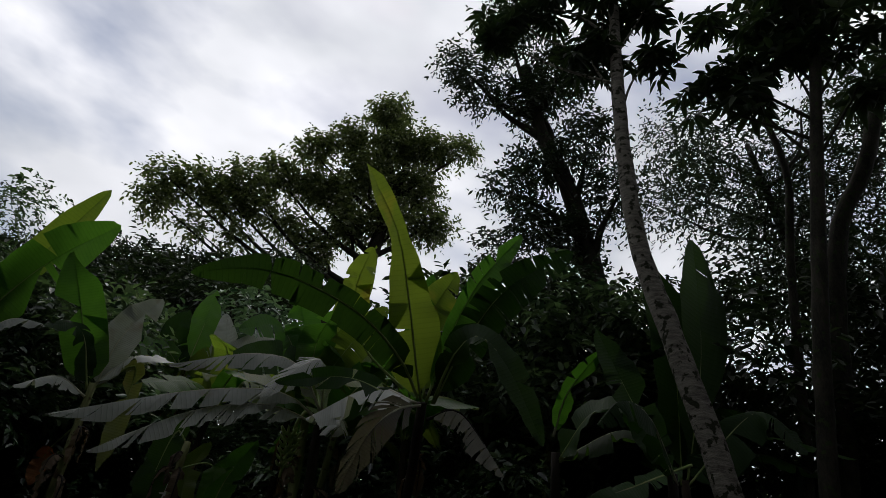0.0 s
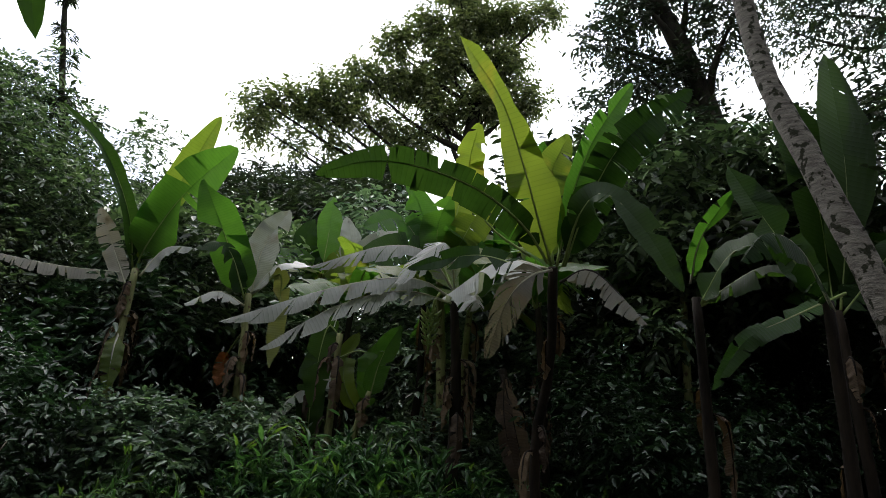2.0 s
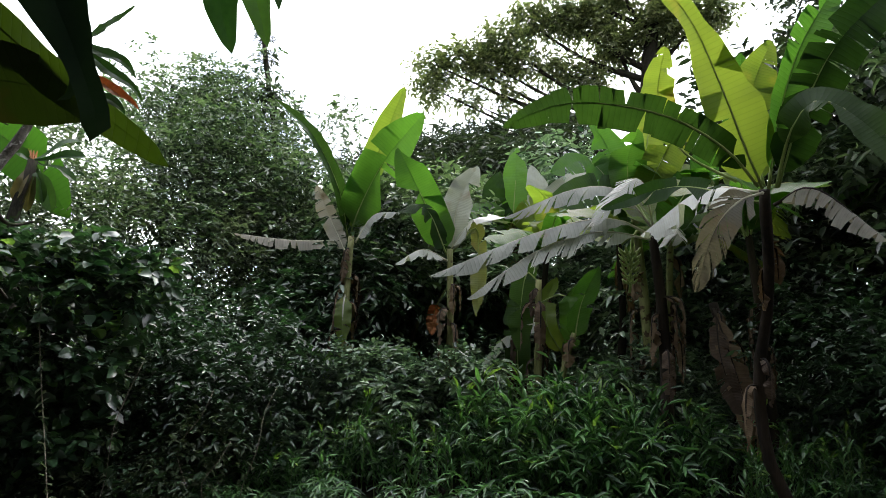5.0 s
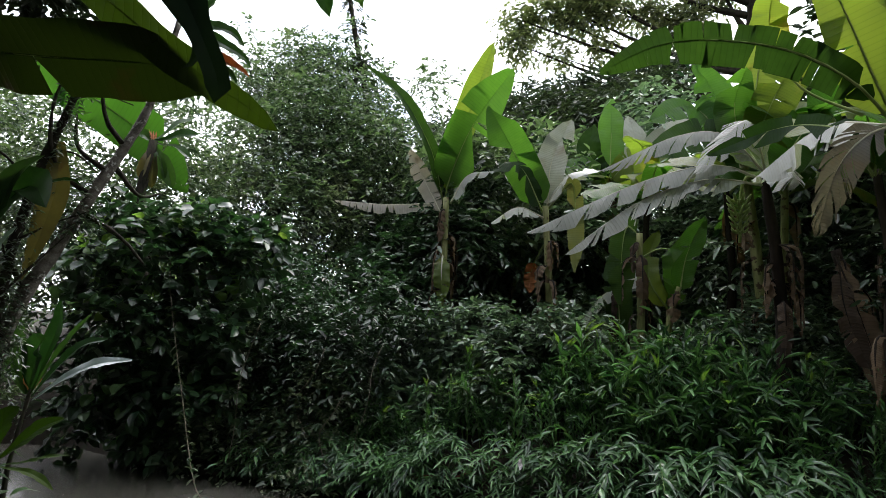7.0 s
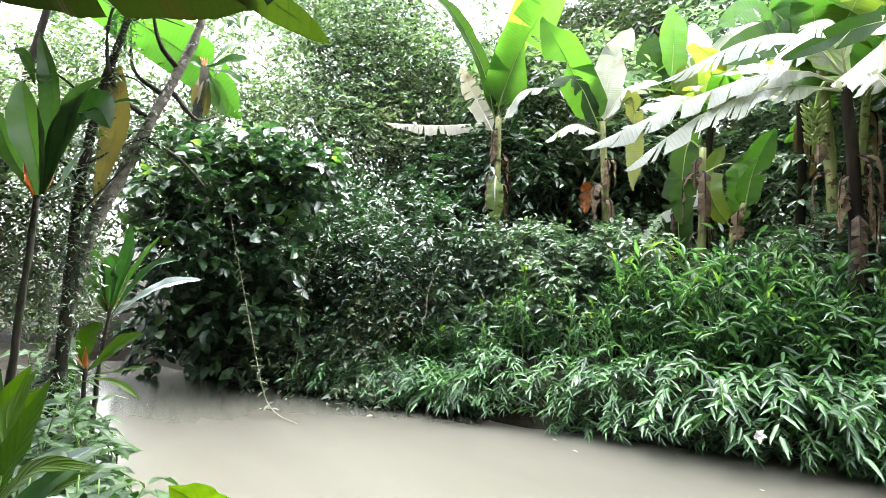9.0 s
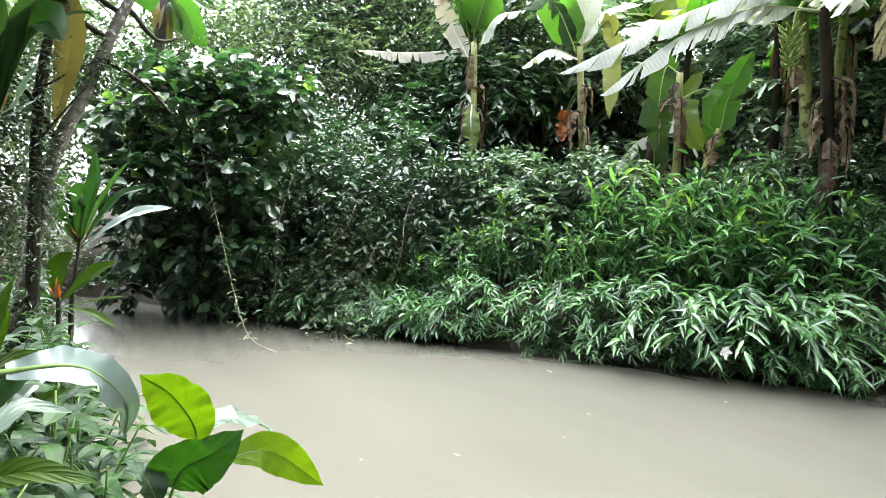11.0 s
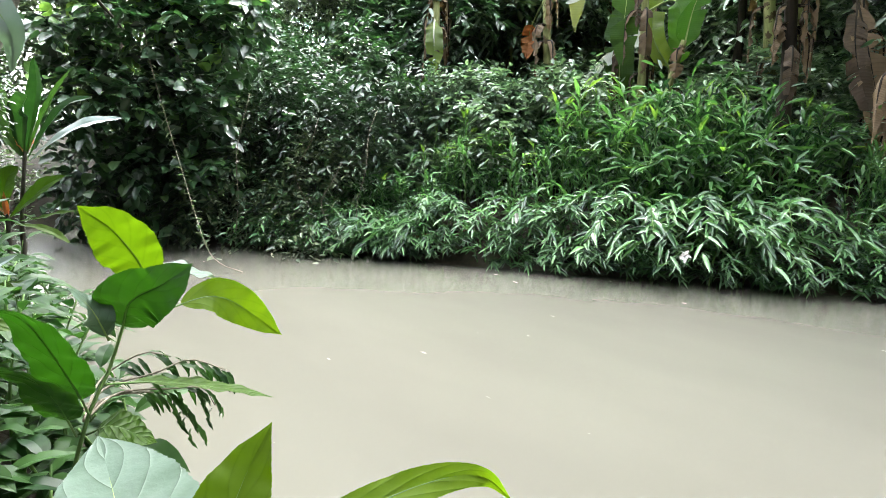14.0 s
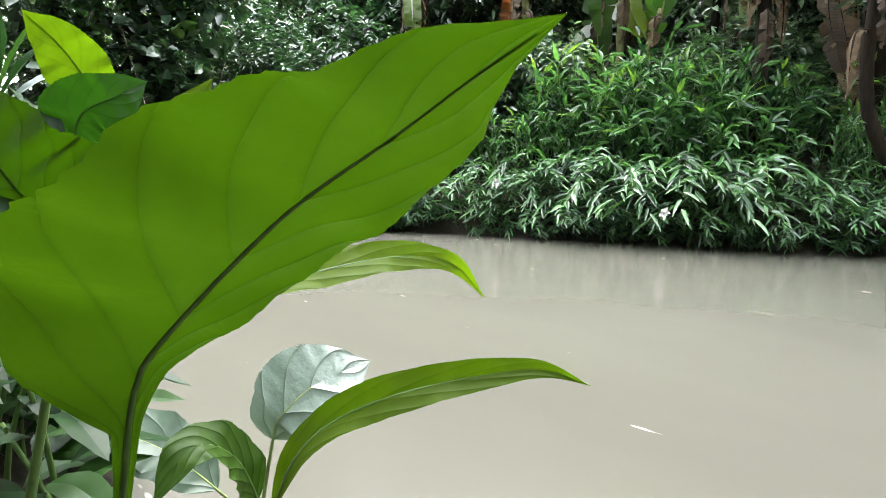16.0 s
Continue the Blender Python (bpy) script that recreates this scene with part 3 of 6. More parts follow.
def banana_leaf(plant, pts, width, mat, face=None, cuts=0, gap=0.15, droop=0.0, fold=0.18, rib=None, name="leaf", label="", seed=0, ruffle=0.015, stalk=0.06, shape="banana"):
    """A blade with its midrib, the rib running on as the leaf stalk."""
    r = np.random.default_rng(seed + 11)
    o = np.array(plant.location)
    pts = [np.array(p) - o for p in pts]
    face = TO_EYE if face is None else np.array(face, float)
    v, q, uv, path = blade_arrays(pts, width, face, n=34, half=4, fold=fold, cuts=cuts, gap=gap, droop=droop, ruffle=ruffle, r=r, stalk=stalk, shape=shape)
    leaf = child(name, mesh_of(name, v, q, mat, uv), plant, label)
    t = unit(np.gradient(path, axis=0))
    nrm = unit(face - (t @ face)[:, None] * t)
    ribs = path[::4] - nrm[::4] * 0.008
    rv, rq = tube_arrays(ribs, np.linspace(0.02, 0.003, len(ribs)), 6)
    child("midrib", mesh_of("midrib", rv, rq, rib or M_RIB), leaf)
    return leaf


def banana_plant(base, crown, label, r0=0.13, r1=0.06, mat=None, skirt=5, seed=0, group="banana plants", via=()):
    """The standing false stem, with dry sheaths that hang round it."""
    r = np.random.default_rng(seed + 100)
    base = np.array(base, float)
    base[2] = float(ground_z(base[0], base[1])) - 0.05
    crown = np.array(crown, float)
    plant = root("banana_plant", tuple(base), label, "banana plant", group)
    mid = (base * 0.45 + crown * 0.55) + np.array([r.normal(0, 0.05), r.normal(0, 0.05), 0])
    n = 16
    line = [base, *(np.array(p, float) for p in via), crown] if len(via) else [base, mid, crown]
    path = bezier(line, n) - base
    v, q = tube_arrays(path, np.linspace(r0, r1, n), 10, 0.06, r)
    child("pseudostem", mesh_of("pseudostem", v, q, mat or M_STEM), plant)
    for k in range(skirt):
        f = r.uniform(0.35, 0.97)
        p = base + path[int(f * (n - 1))]
        a = r.uniform(0, 6.28)
        out = np.array([math.cos(a), math.sin(a), 0]) * r.uniform(0.12, 0.3)
        ln = r.uniform(0.4, 1.0)
        banana_leaf(plant, [p, p + out + np.array([0, 0, 0.05 - 0.2 * ln]), p + out * 1.1 - np.array([0, 0, ln])], r.uniform(0.08, 0.2), M_BANANA_DRY, face=out, cuts=4, gap=0.4, droop=0.5, fold=-0.5, rib=M_STEM_DRY, name="dry_sheath", seed=seed * 31 + k)
    return plant


big = banana_plant((-0.85, 8.5, 0), (-0.95, 7.08, 4.4), "tall banana plant with broad glossy leaves and shrivelled brown sheaths", 0.075, 0.055, M_STEM_DRY, 4, 1, via=[(-1.25, 8.2, 1.5), (-1.3, 8.1, 2.5), (-1.08, 7.75, 3.4)])
banana_leaf(big, [(-0.96, 7.07, 4.41), (-1.05, 6.83, 4.78), (-1.19, 6.48, 5.42), (-1.39, 6.08, 6.11), (-1.78, 5.58, 6.70)], 0.66, M_BANANA_YOUNG, cuts=2, gap=0.03, fold=0.14, seed=1, stalk=0.03, shape="narrowing", ruffle=0.03)
banana_leaf(big, [(-1.24, 7.22, 4.59), (-1.75, 6.98, 4.98), (-1.93, 6.69, 5.55), (-1.78, 6.49, 6.11)], 0.36, M_BANANA_YOUNG, cuts=3, seed=2, stalk=0.45)
banana_leaf(big, [(-0.90, 7.09, 4.41), (-0.76, 7.01, 5.11), (-0.49, 6.99, 5.94), (-0.00, 7.16, 6.86)], 0.38, M_BANANA, face=(0.75, -0.62, 0.2), cuts=6, gap=0.08, fold=0.45, seed=3)
banana_leaf(big, [(-0.81, 7.07, 4.40), (-0.52, 6.89, 5.11), (-0.08, 6.76, 5.81), (0.68, 6.90, 6.49)], 0.52, M_BANANA_DARK, face=(0.6, -0.75, 0.25), cuts=18, gap=0.12, droop=0.25, fold=0.15, seed=4)
banana_leaf(big, [(-0.83, 7.07, 4.40), (-0.59, 6.70, 4.89), (-0.31, 6.54, 5.05), (0.06, 6.60, 4.69), (0.46, 6.80, 3.99)], 0.44, M_BANANA_DARK, face=(0.4, -0.8, 0.5), cuts=3, gap=0.05, fold=0.12, seed=5, stalk=0.2)
banana_leaf(big, [(-0.99, 6.99, 4.42), (-1.17, 6.63, 4.71), (-1.54, 6.15, 4.97), (-2.03, 5.67, 5.07), (-2.49, 5.26, 5.01), (-2.94, 4.94, 4.74)], 0.42, M_BANANA_DARK, face=(0.4, -0.8, -0.35), cuts=16, gap=0.06, droop=0.25, fold=-0.15, seed=6, ruffle=0.03, stalk=0.08)
banana_leaf(big, [(-0.99, 7.35, 4.54), (-1.08, 7.28, 5.27), (-1.00, 7.23, 5.78), (-0.80, 7.26, 6.27)], 0.5, M_BANANA_YOUNG, cuts=6, gap=0.2, seed=7)
banana_leaf(big, [(-1.02, 7.54, 4.61), (-1.20, 7.55, 5.32), (-1.20, 7.47, 5.85), (-1.14, 7.34, 6.26)], 0.5, M_BANANA, cuts=4, gap=0.1, seed=13)
banana_leaf(big, [(-0.94, 6.98, 4.34), (-1.13, 6.73, 4.19), (-1.33, 6.53, 3.86), (-1.55, 6.55, 3.22)], 0.42, M_BANANA_GREY, face=(0.75, -0.6, 0.35), cuts=20, gap=0.08, droop=0.15, fold=0.25, rib=M_RIB_PALE, seed=8)
banana_leaf(big, [(-1.0, 7.1, 4.4), (-1.7, 7.5, 4.66), (-2.5, 7.6, 4.2)], 0.4, M_BANANA_WAXY_SHEEN, face=(0.3, -0.4, 0.9), cuts=12, gap=0.3, droop=1.0, fold=-0.4, rib=M_RIB_PALE, seed=9)
banana_leaf(big, [(-1.0, 7.2, 4.3), (-2.0, 7.5, 4.75), (-3.0, 7.5, 4.6)], 0.3, M_BANANA_DARK, face=(0.2, -0.9, 0.1), cuts=4, droop=0.2, seed=10)
banana_leaf(big, [(-0.85, 7.0, 4.2), (-0.45, 6.8, 4.25), (0.1, 6.6, 3.6)], 0.2, M_BANANA_GREY, face=(0.2, -0.4, 0.9), cuts=12, gap=0.4, droop=1.2, fold=-0.6, rib=M_STEM_DRY, seed=12)

mid_c = banana_plant((-2.5, 8.5, 0), (-2.62, 8.4, 4.5), "old banana plant with greyish torn arching leaves", 0.1, 0.06, M_STEM_DRY, 10, 2)
banana_leaf(mid_c, [(-2.6, 8.4, 4.4), (-3.1, 8.0, 4.62), (-3.89, 7.36, 4.34), (-4.83, 6.19, 3.55)], 0.34, M_BANANA_WAXY_SHEEN, face=(0.3, -0.45, 0.85), cuts=24, gap=0.16, droop=0.8, fold=-0.35, rib=M_RIB_PALE, seed=21)
banana_leaf(mid_c, [(-2.6, 8.4, 4.35), (-3.2, 7.95, 4.42), (-3.87, 7.37, 4.08), (-4.49, 6.6, 3.3)], 0.34, M_BANANA_WAXY_SHEEN, face=(0.3, -0.5, 0.8), cuts=24, gap=0.16, droop=0.8, fold=-0.35, rib=M_RIB_PALE, seed=22)
banana_leaf(mid_c, [(-2.6, 8.4, 4.5), (-3.0, 8.1, 5.05), (-3.55, 7.77, 5.05), (-4.3, 7.13, 4.55)], 0.34, M_BANANA_WAXY_SHEEN, face=(0.3, -0.5, 0.8), cuts=24, gap=0.16, droop=0.8, fold=-0.35, rib=M_RIB_PALE, seed=23)
banana_leaf(mid_c, [(-2.6, 8.4, 4.5), (-2.65, 8.1, 5.12), (-2.85, 7.9, 5.0), (-3.2, 7.6, 4.4)], 0.4, M_BANANA_WAXY_SHEEN, face=(0.35, -0.55, 0.7), cuts=30, gap=0.2, droop=0.3, fold=-0.1, rib=M_RIB_PALE, seed=24)
banana_leaf(mid_c, [(-2.6, 8.4, 4.4), (-2.3, 8.0, 4.5), (-2.0, 7.7, 4.1)], 0.4, M_BANANA_WAXY_SHEEN, face=(0.2, -0.4, 0.9), cuts=10, gap=0.3, droop=0.8, fold=-0.4, rib=M_RIB_PALE, seed=25)
banana_leaf(mid_c, [(-2.6, 8.5, 4.4), (-2.2, 9.1, 5.4), (-1.6, 9.5, 6.1)], 0.6, M_BANANA, cuts=5, seed=26)
banana_leaf(mid_c, [(-2.6, 8.5, 4.4), (-3.2, 9.1, 5.3), (-3.9, 9.3, 5.7)], 0.6, M_BANANA_YOUNG, cuts=4, seed=27)

left_a = banana_plant((-7.3, 7.13, 0), (-7.36, 7.06, 4.6), "slender banana plant with upright bright green leaves", 0.075, 0.05, M_STEM, 12, 3)
banana_leaf(left_a, [(-8.04, 7.65, 4.79), (-7.73, 7.58, 5.67), (-7.25, 7.54, 6.67), (-6.83, 7.52, 7.53)], 0.5, M_BANANA_YOUNG, seed=31, fold=0.35)
banana_leaf(left_a, [(-8.07, 7.68, 4.70), (-7.80, 7.52, 5.13), (-7.11, 7.39, 6.00), (-6.20, 7.38, 6.77)], 0.84, M_BANANA, face=(0.6, -0.75, 0.1), seed=32, cuts=3, gap=0.03, fold=0.14, stalk=0.12)
banana_leaf(left_a, [(-8.08, 7.66, 4.74), (-8.03, 7.23, 5.66), (-8.29, 6.67, 6.58), (-8.71, 6.05, 7.14)], 0.26, M_BANANA_DARK, face=(0.5, -0.6, 0.6), seed=33, cuts=0, fold=0.5)
banana_leaf(left_a, [(-8.11, 7.64, 4.74), (-8.30, 7.24, 4.67), (-8.67, 6.76, 4.61), (-9.20, 5.96, 4.60)], 0.2, M_BANANA_GREY, face=(0.3, -0.4, 0.85), cuts=14, gap=0.3, droop=1.0, fold=-0.6, rib=M_RIB_PALE, seed=34)
banana_leaf(left_a, [(-7.4, 7.0, 4.3), (-7.7, 6.85, 4.9), (-7.95, 6.65, 5.5)], 0.32, M_BANANA_GREY, cuts=10, gap=0.4, droop=0.2, rib=M_RIB_PALE, seed=35)
banana_leaf(left_a, [(-7.3, 7.1, 4.5), (-7.05, 7.25, 5.0), (-6.6, 7.46, 5.05)], 0.24, M_BANANA_WAXY_SHEEN, face=(0.2, -0.5, 0.8), cuts=4, droop=0.5, fold=-0.3, rib=M_RIB_PALE, seed=36)
banana_leaf(left_a, [(-7.3, 7.0, 3.6), (-7.15, 6.85, 3.3), (-7.1, 6.85, 2.75)], 0.28, M_BANANA_YOUNG, face=(0.6, -0.75, 0.1), cuts=3, fold=-0.3, rib=M_RIB_PALE, seed=37)

mid_b = banana_plant((-5.72, 7.93, 0), (-5.81, 7.85, 4.4), "banana plant with a pale upright leaf and shredded brown sheaths", 0.07, 0.05, M_STEM, 9, 4)
banana_leaf(mid_b, [(-5.81, 7.85, 4.3), (-6.1, 7.51, 5.11), (-6.42, 7.04, 6.05)], 0.62, M_BANANA, seed=41, cuts=2, fold=0.15)
banana_leaf(mid_b, [(-5.78, 7.88, 4.3), (-5.75, 7.9, 5.13), (-5.56, 8.17, 5.95)], 0.5, M_BANANA_WAXY_SHEEN, seed=42, cuts=2, rib=M_RIB_PALE)
banana_leaf(mid_b, [(-5.84, 7.83, 4.3), (-6.01, 7.42, 5.0), (-6.3, 7.06, 4.9)], 0.28, M_BANANA_DARK, face=(0.4, -0.6, 0.6), seed=43, cuts=4, droop=0.5)
banana_leaf(mid_b, [(-5.8, 7.86, 4.4), (-5.45, 8.0, 4.9), (-4.95, 8.2, 4.94)], 0.3, M_BANANA_WAXY_SHEEN, face=(0.2, -0.5, 0.8), seed=44, cuts=6, droop=0.5, rib=M_RIB_PALE)
banana_leaf(mid_b, [(-5.78, 7.88, 4.35), (-5.47, 8.09, 4.79), (-5.41, 8.14, 4.08), (-5.4, 8.14, 3.3)], 0.27, M_BANANA_YELLOW, seed=45, cuts=2, fold=0.05, stalk=0.2, label="yellowing hanging leaf")
banana_leaf(mid_b, [(-5.8, 7.8, 4.2), (-6.1, 7.5, 4.35), (-6.5, 7.3, 4.1)], 0.2, M_BANANA_WAXY_SHEEN, face=(0.1, -0.3, 0.9), seed=46, cuts=6, droop=0.8, fold=-0.4, rib=M_RIB_PALE)


def grove_plant(x, y, height, seed, n=7, mats=(M_BANANA, M_BANANA_DARK, M_BANANA_YOUNG), label="banana plant of the grove with tattered green leaves", spread=1.0, length=(1.5, 2.4)):
    r = np.random.default_rng(seed)
    z = float(ground_z(x, y))
    crown = np.array([x + r.normal(0, 0.12), y + r.normal(0, 0.12), z + height])
    plant = banana_plant((x, y, 0), tuple(crown), label, 0.085, 0.05, [M_STEM, M_STEM_DRY][seed % 2], 5, seed)
    for k in range(n):
        a = k * 2.4 + r.uniform(-0.4, 0.4)
        ln = r.uniform(*length)
        rise = r.uniform(0.15, 0.95)
        out = np.array([math.cos(a), math.sin(a), 0]) * spread
        p1 = crown + out * ln * 0.3 * (1.2 - rise) + np.array([0, 0, ln * 0.5 * rise])
        p2 = crown + out * ln * (1.05 - 0.55 * rise) + np.array([0, 0, ln * (0.85 * rise - 0.3)])
        up = np.array([-out[0] * 0.6 + TO_EYE[0] * 0.4, -out[1] * 0.6 + TO_EYE[1] * 0.4, 0.7])
        banana_leaf(plant, [crown - np.array([0, 0, 0.15]), p1, p2], r.uniform(0.45, 0.65), mats[int(r.integers(len(mats)))], face=up, cuts=int(r.integers(0, 12)), gap=0.1, droop=r.uniform(0, 0.6), fold=r.uniform(-0.2, 0.25), seed=seed * 17 + k)
    return plant


mid_e = banana_plant((-3.0, 9.6, 0), (-3.17, 9.18, 5.0), "banana plant with broad fresh green leaves deep in the grove", 0.11, 0.06, M_STEM, 6, 5)
for k, (pts, w, mat, cuts) in enumerate((
        ([(-3.17, 9.18, 4.9), (-2.97, 9.26, 6.31), (-2.78, 9.43, 7.97)], 0.5, M_BANANA_YOUNG, 3),
        ([(-3.17, 9.18, 4.9), (-3.54, 8.92, 6.2), (-3.7, 8.66, 6.5)], 0.65, M_BANANA, 3),
        ([(-3.17, 9.18, 4.9), (-3.71, 8.74, 5.85), (-4.19, 8.27, 5.6)], 0.6, M_BANANA, 6),
        ([(-3.17, 9.18, 4.9), (-3.48, 8.73, 5.38), (-4.14, 8.07, 5.0)], 0.6, M_BANANA_DARK, 5),
        ([(-3.17, 9.18, 4.9), (-2.65, 9.05, 5.87), (-2.2, 9.06, 6.55)], 0.6, M_BANANA_YOUNG, 7),
        ([(-3.17, 9.18, 4.9), (-3.2, 8.96, 5.8), (-2.96, 8.83, 6.3)], 0.6, M_BANANA, 2),
        ([(-3.21, 9.28, 4.9), (-2.6, 9.17, 5.52), (-1.94, 9.05, 5.25)], 0.6, M_BANANA_YOUNG, 8))):
    banana_leaf(mid_e, pts, w, mat, face=(0.5, -0.75, 0.3), cuts=cuts, gap=0.1, droop=0.15, fold=0.1, seed=760 + k)
back_g = banana_plant((-6.4, 11.0, 0), (-6.45, 10.77, 5.7), "tall banana plant with pale and green upright leaves", 0.11, 0.06, M_STEM, 6, 6)
for k, (pts, w, mat, cuts) in enumerate((
        ([(-6.45, 10.77, 5.6), (-6.42, 10.79, 6.56), (-6.48, 10.87, 7.5)], 0.55, M_BANANA, 1),
        ([(-6.45, 10.77, 5.6), (-5.95, 10.98, 6.2), (-6.15, 10.98, 7.05)], 0.5, M_BANANA_WAXY_SHEEN, 1),
        ([(-6.45, 10.77, 5.6), (-6.73, 10.46, 6.23), (-6.67, 10.51, 6.85)], 0.5, M_BANANA_DARK, 2),
        ([(-6.45, 10.77, 5.6), (-5.3, 11.08, 6.52), (-4.69, 11.15, 6.7)], 0.5, M_BANANA_WAXY_SHEEN, 3),
        ([(-6.45, 10.77, 5.6), (-6.7, 10.24, 5.9), (-7.04, 9.75, 5.6)], 0.5, M_BANANA, 4),
        ([(-6.45, 10.77, 5.6), (-5.71, 10.63, 6.04), (-5.09, 10.74, 5.7)], 0.55, M_BANANA_YOUNG, 5))):
    banana_leaf(back_g, pts, w, mat, face=(0.5, -0.75, 0.3), cuts=cuts, gap=0.1, droop=0.15, fold=0.12, seed=780 + k)
grove_plant(-5.2, 9.9, 3.4, 11, 8, mats=(M_BANANA, M_BANANA_YOUNG))
grove_plant(-6.6, 11.2, 3.6, 12, 7, mats=(M_BANANA, M_BANANA_WAXY_SHEEN, M_BANANA_YOUNG))
grove_plant(-4.0, 10.4, 3.4, 13, 9, mats=(M_BANANA, M_BANANA_YOUNG, M_BANANA_WAXY_SHEEN))
grove_plant(-2.9, 9.9, 3.3, 14, 9, mats=(M_BANANA_YOUNG, M_BANANA))
grove_plant(-1.4, 9.4, 3.5, 15, 8, mats=(M_BANANA, M_BANANA_YOUNG))
grove_plant(-7.9, 9.6, 2.2, 16, 5, mats=(M_BANANA_WAXY_SHEEN, M_BANANA))
# plants in shade: dark leaf colours stand in for the missing light
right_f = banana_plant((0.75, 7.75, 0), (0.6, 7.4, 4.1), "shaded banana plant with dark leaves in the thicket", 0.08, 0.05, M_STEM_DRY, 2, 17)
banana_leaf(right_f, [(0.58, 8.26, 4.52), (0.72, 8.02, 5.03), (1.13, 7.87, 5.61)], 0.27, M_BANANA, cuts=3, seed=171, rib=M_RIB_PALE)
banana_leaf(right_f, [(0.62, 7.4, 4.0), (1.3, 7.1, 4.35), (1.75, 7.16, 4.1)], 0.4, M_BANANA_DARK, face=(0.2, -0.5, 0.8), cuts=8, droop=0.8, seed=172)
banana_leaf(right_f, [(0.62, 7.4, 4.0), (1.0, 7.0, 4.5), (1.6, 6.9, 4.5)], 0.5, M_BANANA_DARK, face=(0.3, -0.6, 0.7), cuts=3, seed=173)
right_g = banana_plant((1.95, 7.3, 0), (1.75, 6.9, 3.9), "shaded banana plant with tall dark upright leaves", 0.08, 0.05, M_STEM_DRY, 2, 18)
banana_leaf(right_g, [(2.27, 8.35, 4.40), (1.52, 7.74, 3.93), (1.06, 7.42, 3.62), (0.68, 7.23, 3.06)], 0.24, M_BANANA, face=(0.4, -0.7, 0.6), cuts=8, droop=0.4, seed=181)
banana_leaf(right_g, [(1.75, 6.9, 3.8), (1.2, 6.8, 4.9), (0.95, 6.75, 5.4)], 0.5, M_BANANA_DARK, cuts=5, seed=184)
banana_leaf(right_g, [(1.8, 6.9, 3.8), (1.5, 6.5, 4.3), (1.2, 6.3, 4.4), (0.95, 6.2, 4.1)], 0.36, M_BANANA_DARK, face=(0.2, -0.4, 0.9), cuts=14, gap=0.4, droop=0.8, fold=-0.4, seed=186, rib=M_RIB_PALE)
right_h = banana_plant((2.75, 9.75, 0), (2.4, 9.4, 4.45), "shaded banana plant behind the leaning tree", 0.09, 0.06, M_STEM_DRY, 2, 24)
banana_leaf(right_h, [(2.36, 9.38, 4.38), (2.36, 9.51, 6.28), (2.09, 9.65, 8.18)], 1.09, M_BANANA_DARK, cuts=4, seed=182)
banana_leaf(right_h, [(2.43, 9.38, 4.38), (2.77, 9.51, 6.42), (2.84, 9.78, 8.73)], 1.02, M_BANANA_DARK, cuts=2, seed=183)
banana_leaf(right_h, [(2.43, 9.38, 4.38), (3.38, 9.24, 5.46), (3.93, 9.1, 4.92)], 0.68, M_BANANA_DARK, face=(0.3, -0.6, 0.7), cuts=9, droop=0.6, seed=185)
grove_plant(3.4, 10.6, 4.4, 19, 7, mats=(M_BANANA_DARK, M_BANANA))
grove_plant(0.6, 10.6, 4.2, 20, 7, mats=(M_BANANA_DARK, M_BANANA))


# ---- ginger lilies along the far bank ----
def ginger_leaf_mesh(seed, length, width, bend, mat):
    r = np.random.default_rng(seed)
    v, q, uv, _ = blade_arrays([(0, 0, 0), (0.45 * length, 0, 0.06 * length), (0.8 * length, 0, -0.35 * bend * length), (length, 0, -bend * length)], width, (0, 0, 1), n=8, half=1, shape="lance", fold=0.32, ruffle=0.003, r=r, stalk=0.03)
    return mesh_of("ginger_leaf", v, q, mat, uv)


GINGER_LEAVES = [ginger_leaf_mesh(3, 0.27, 0.05, 0.16, M_GINGER), ginger_leaf_mesh(4, 0.29, 0.047, 0.36, M_GINGER), ginger_leaf_mesh(5, 0.25, 0.048, 0.06, M_GINGER)]
GINGER_TIPS = [ginger_leaf_mesh(6, 0.27, 0.052, 0.0, M_GINGER_YOUNG), ginger_leaf_mesh(7, 0.22, 0.044, -0.05, M_GINGER_YOUNG)]


def aim(p, way, up, s=1.0):
    """A matrix that lays local x along way, local z near up."""
    x = unit(way)
    y = unit(np.cross(up, x))
    z = np.cross(x, y)
    return Matrix(((x[0] * s, y[0] * s, z[0] * s, p[0]), (x[1] * s, y[1] * s, z[1] * s, p[1]), (x[2] * s, y[2] * s, z[2] * s, p[2]), (0, 0, 0, 1)))


def cane_line(height, lean, r):
    """A cane that rises and arches over along +x, more so the greater the lean."""
    return [(0, 0, -0.1), (0.10 * lean * height, 0, 0.5 * height), (0.45 * lean * height, r.normal(0, 0.05), height * (0.97 - 0.28 * lean)), (0.95 * lean * height, r.normal(0, 0.08), height * (1.08 - 0.66 * lean))]


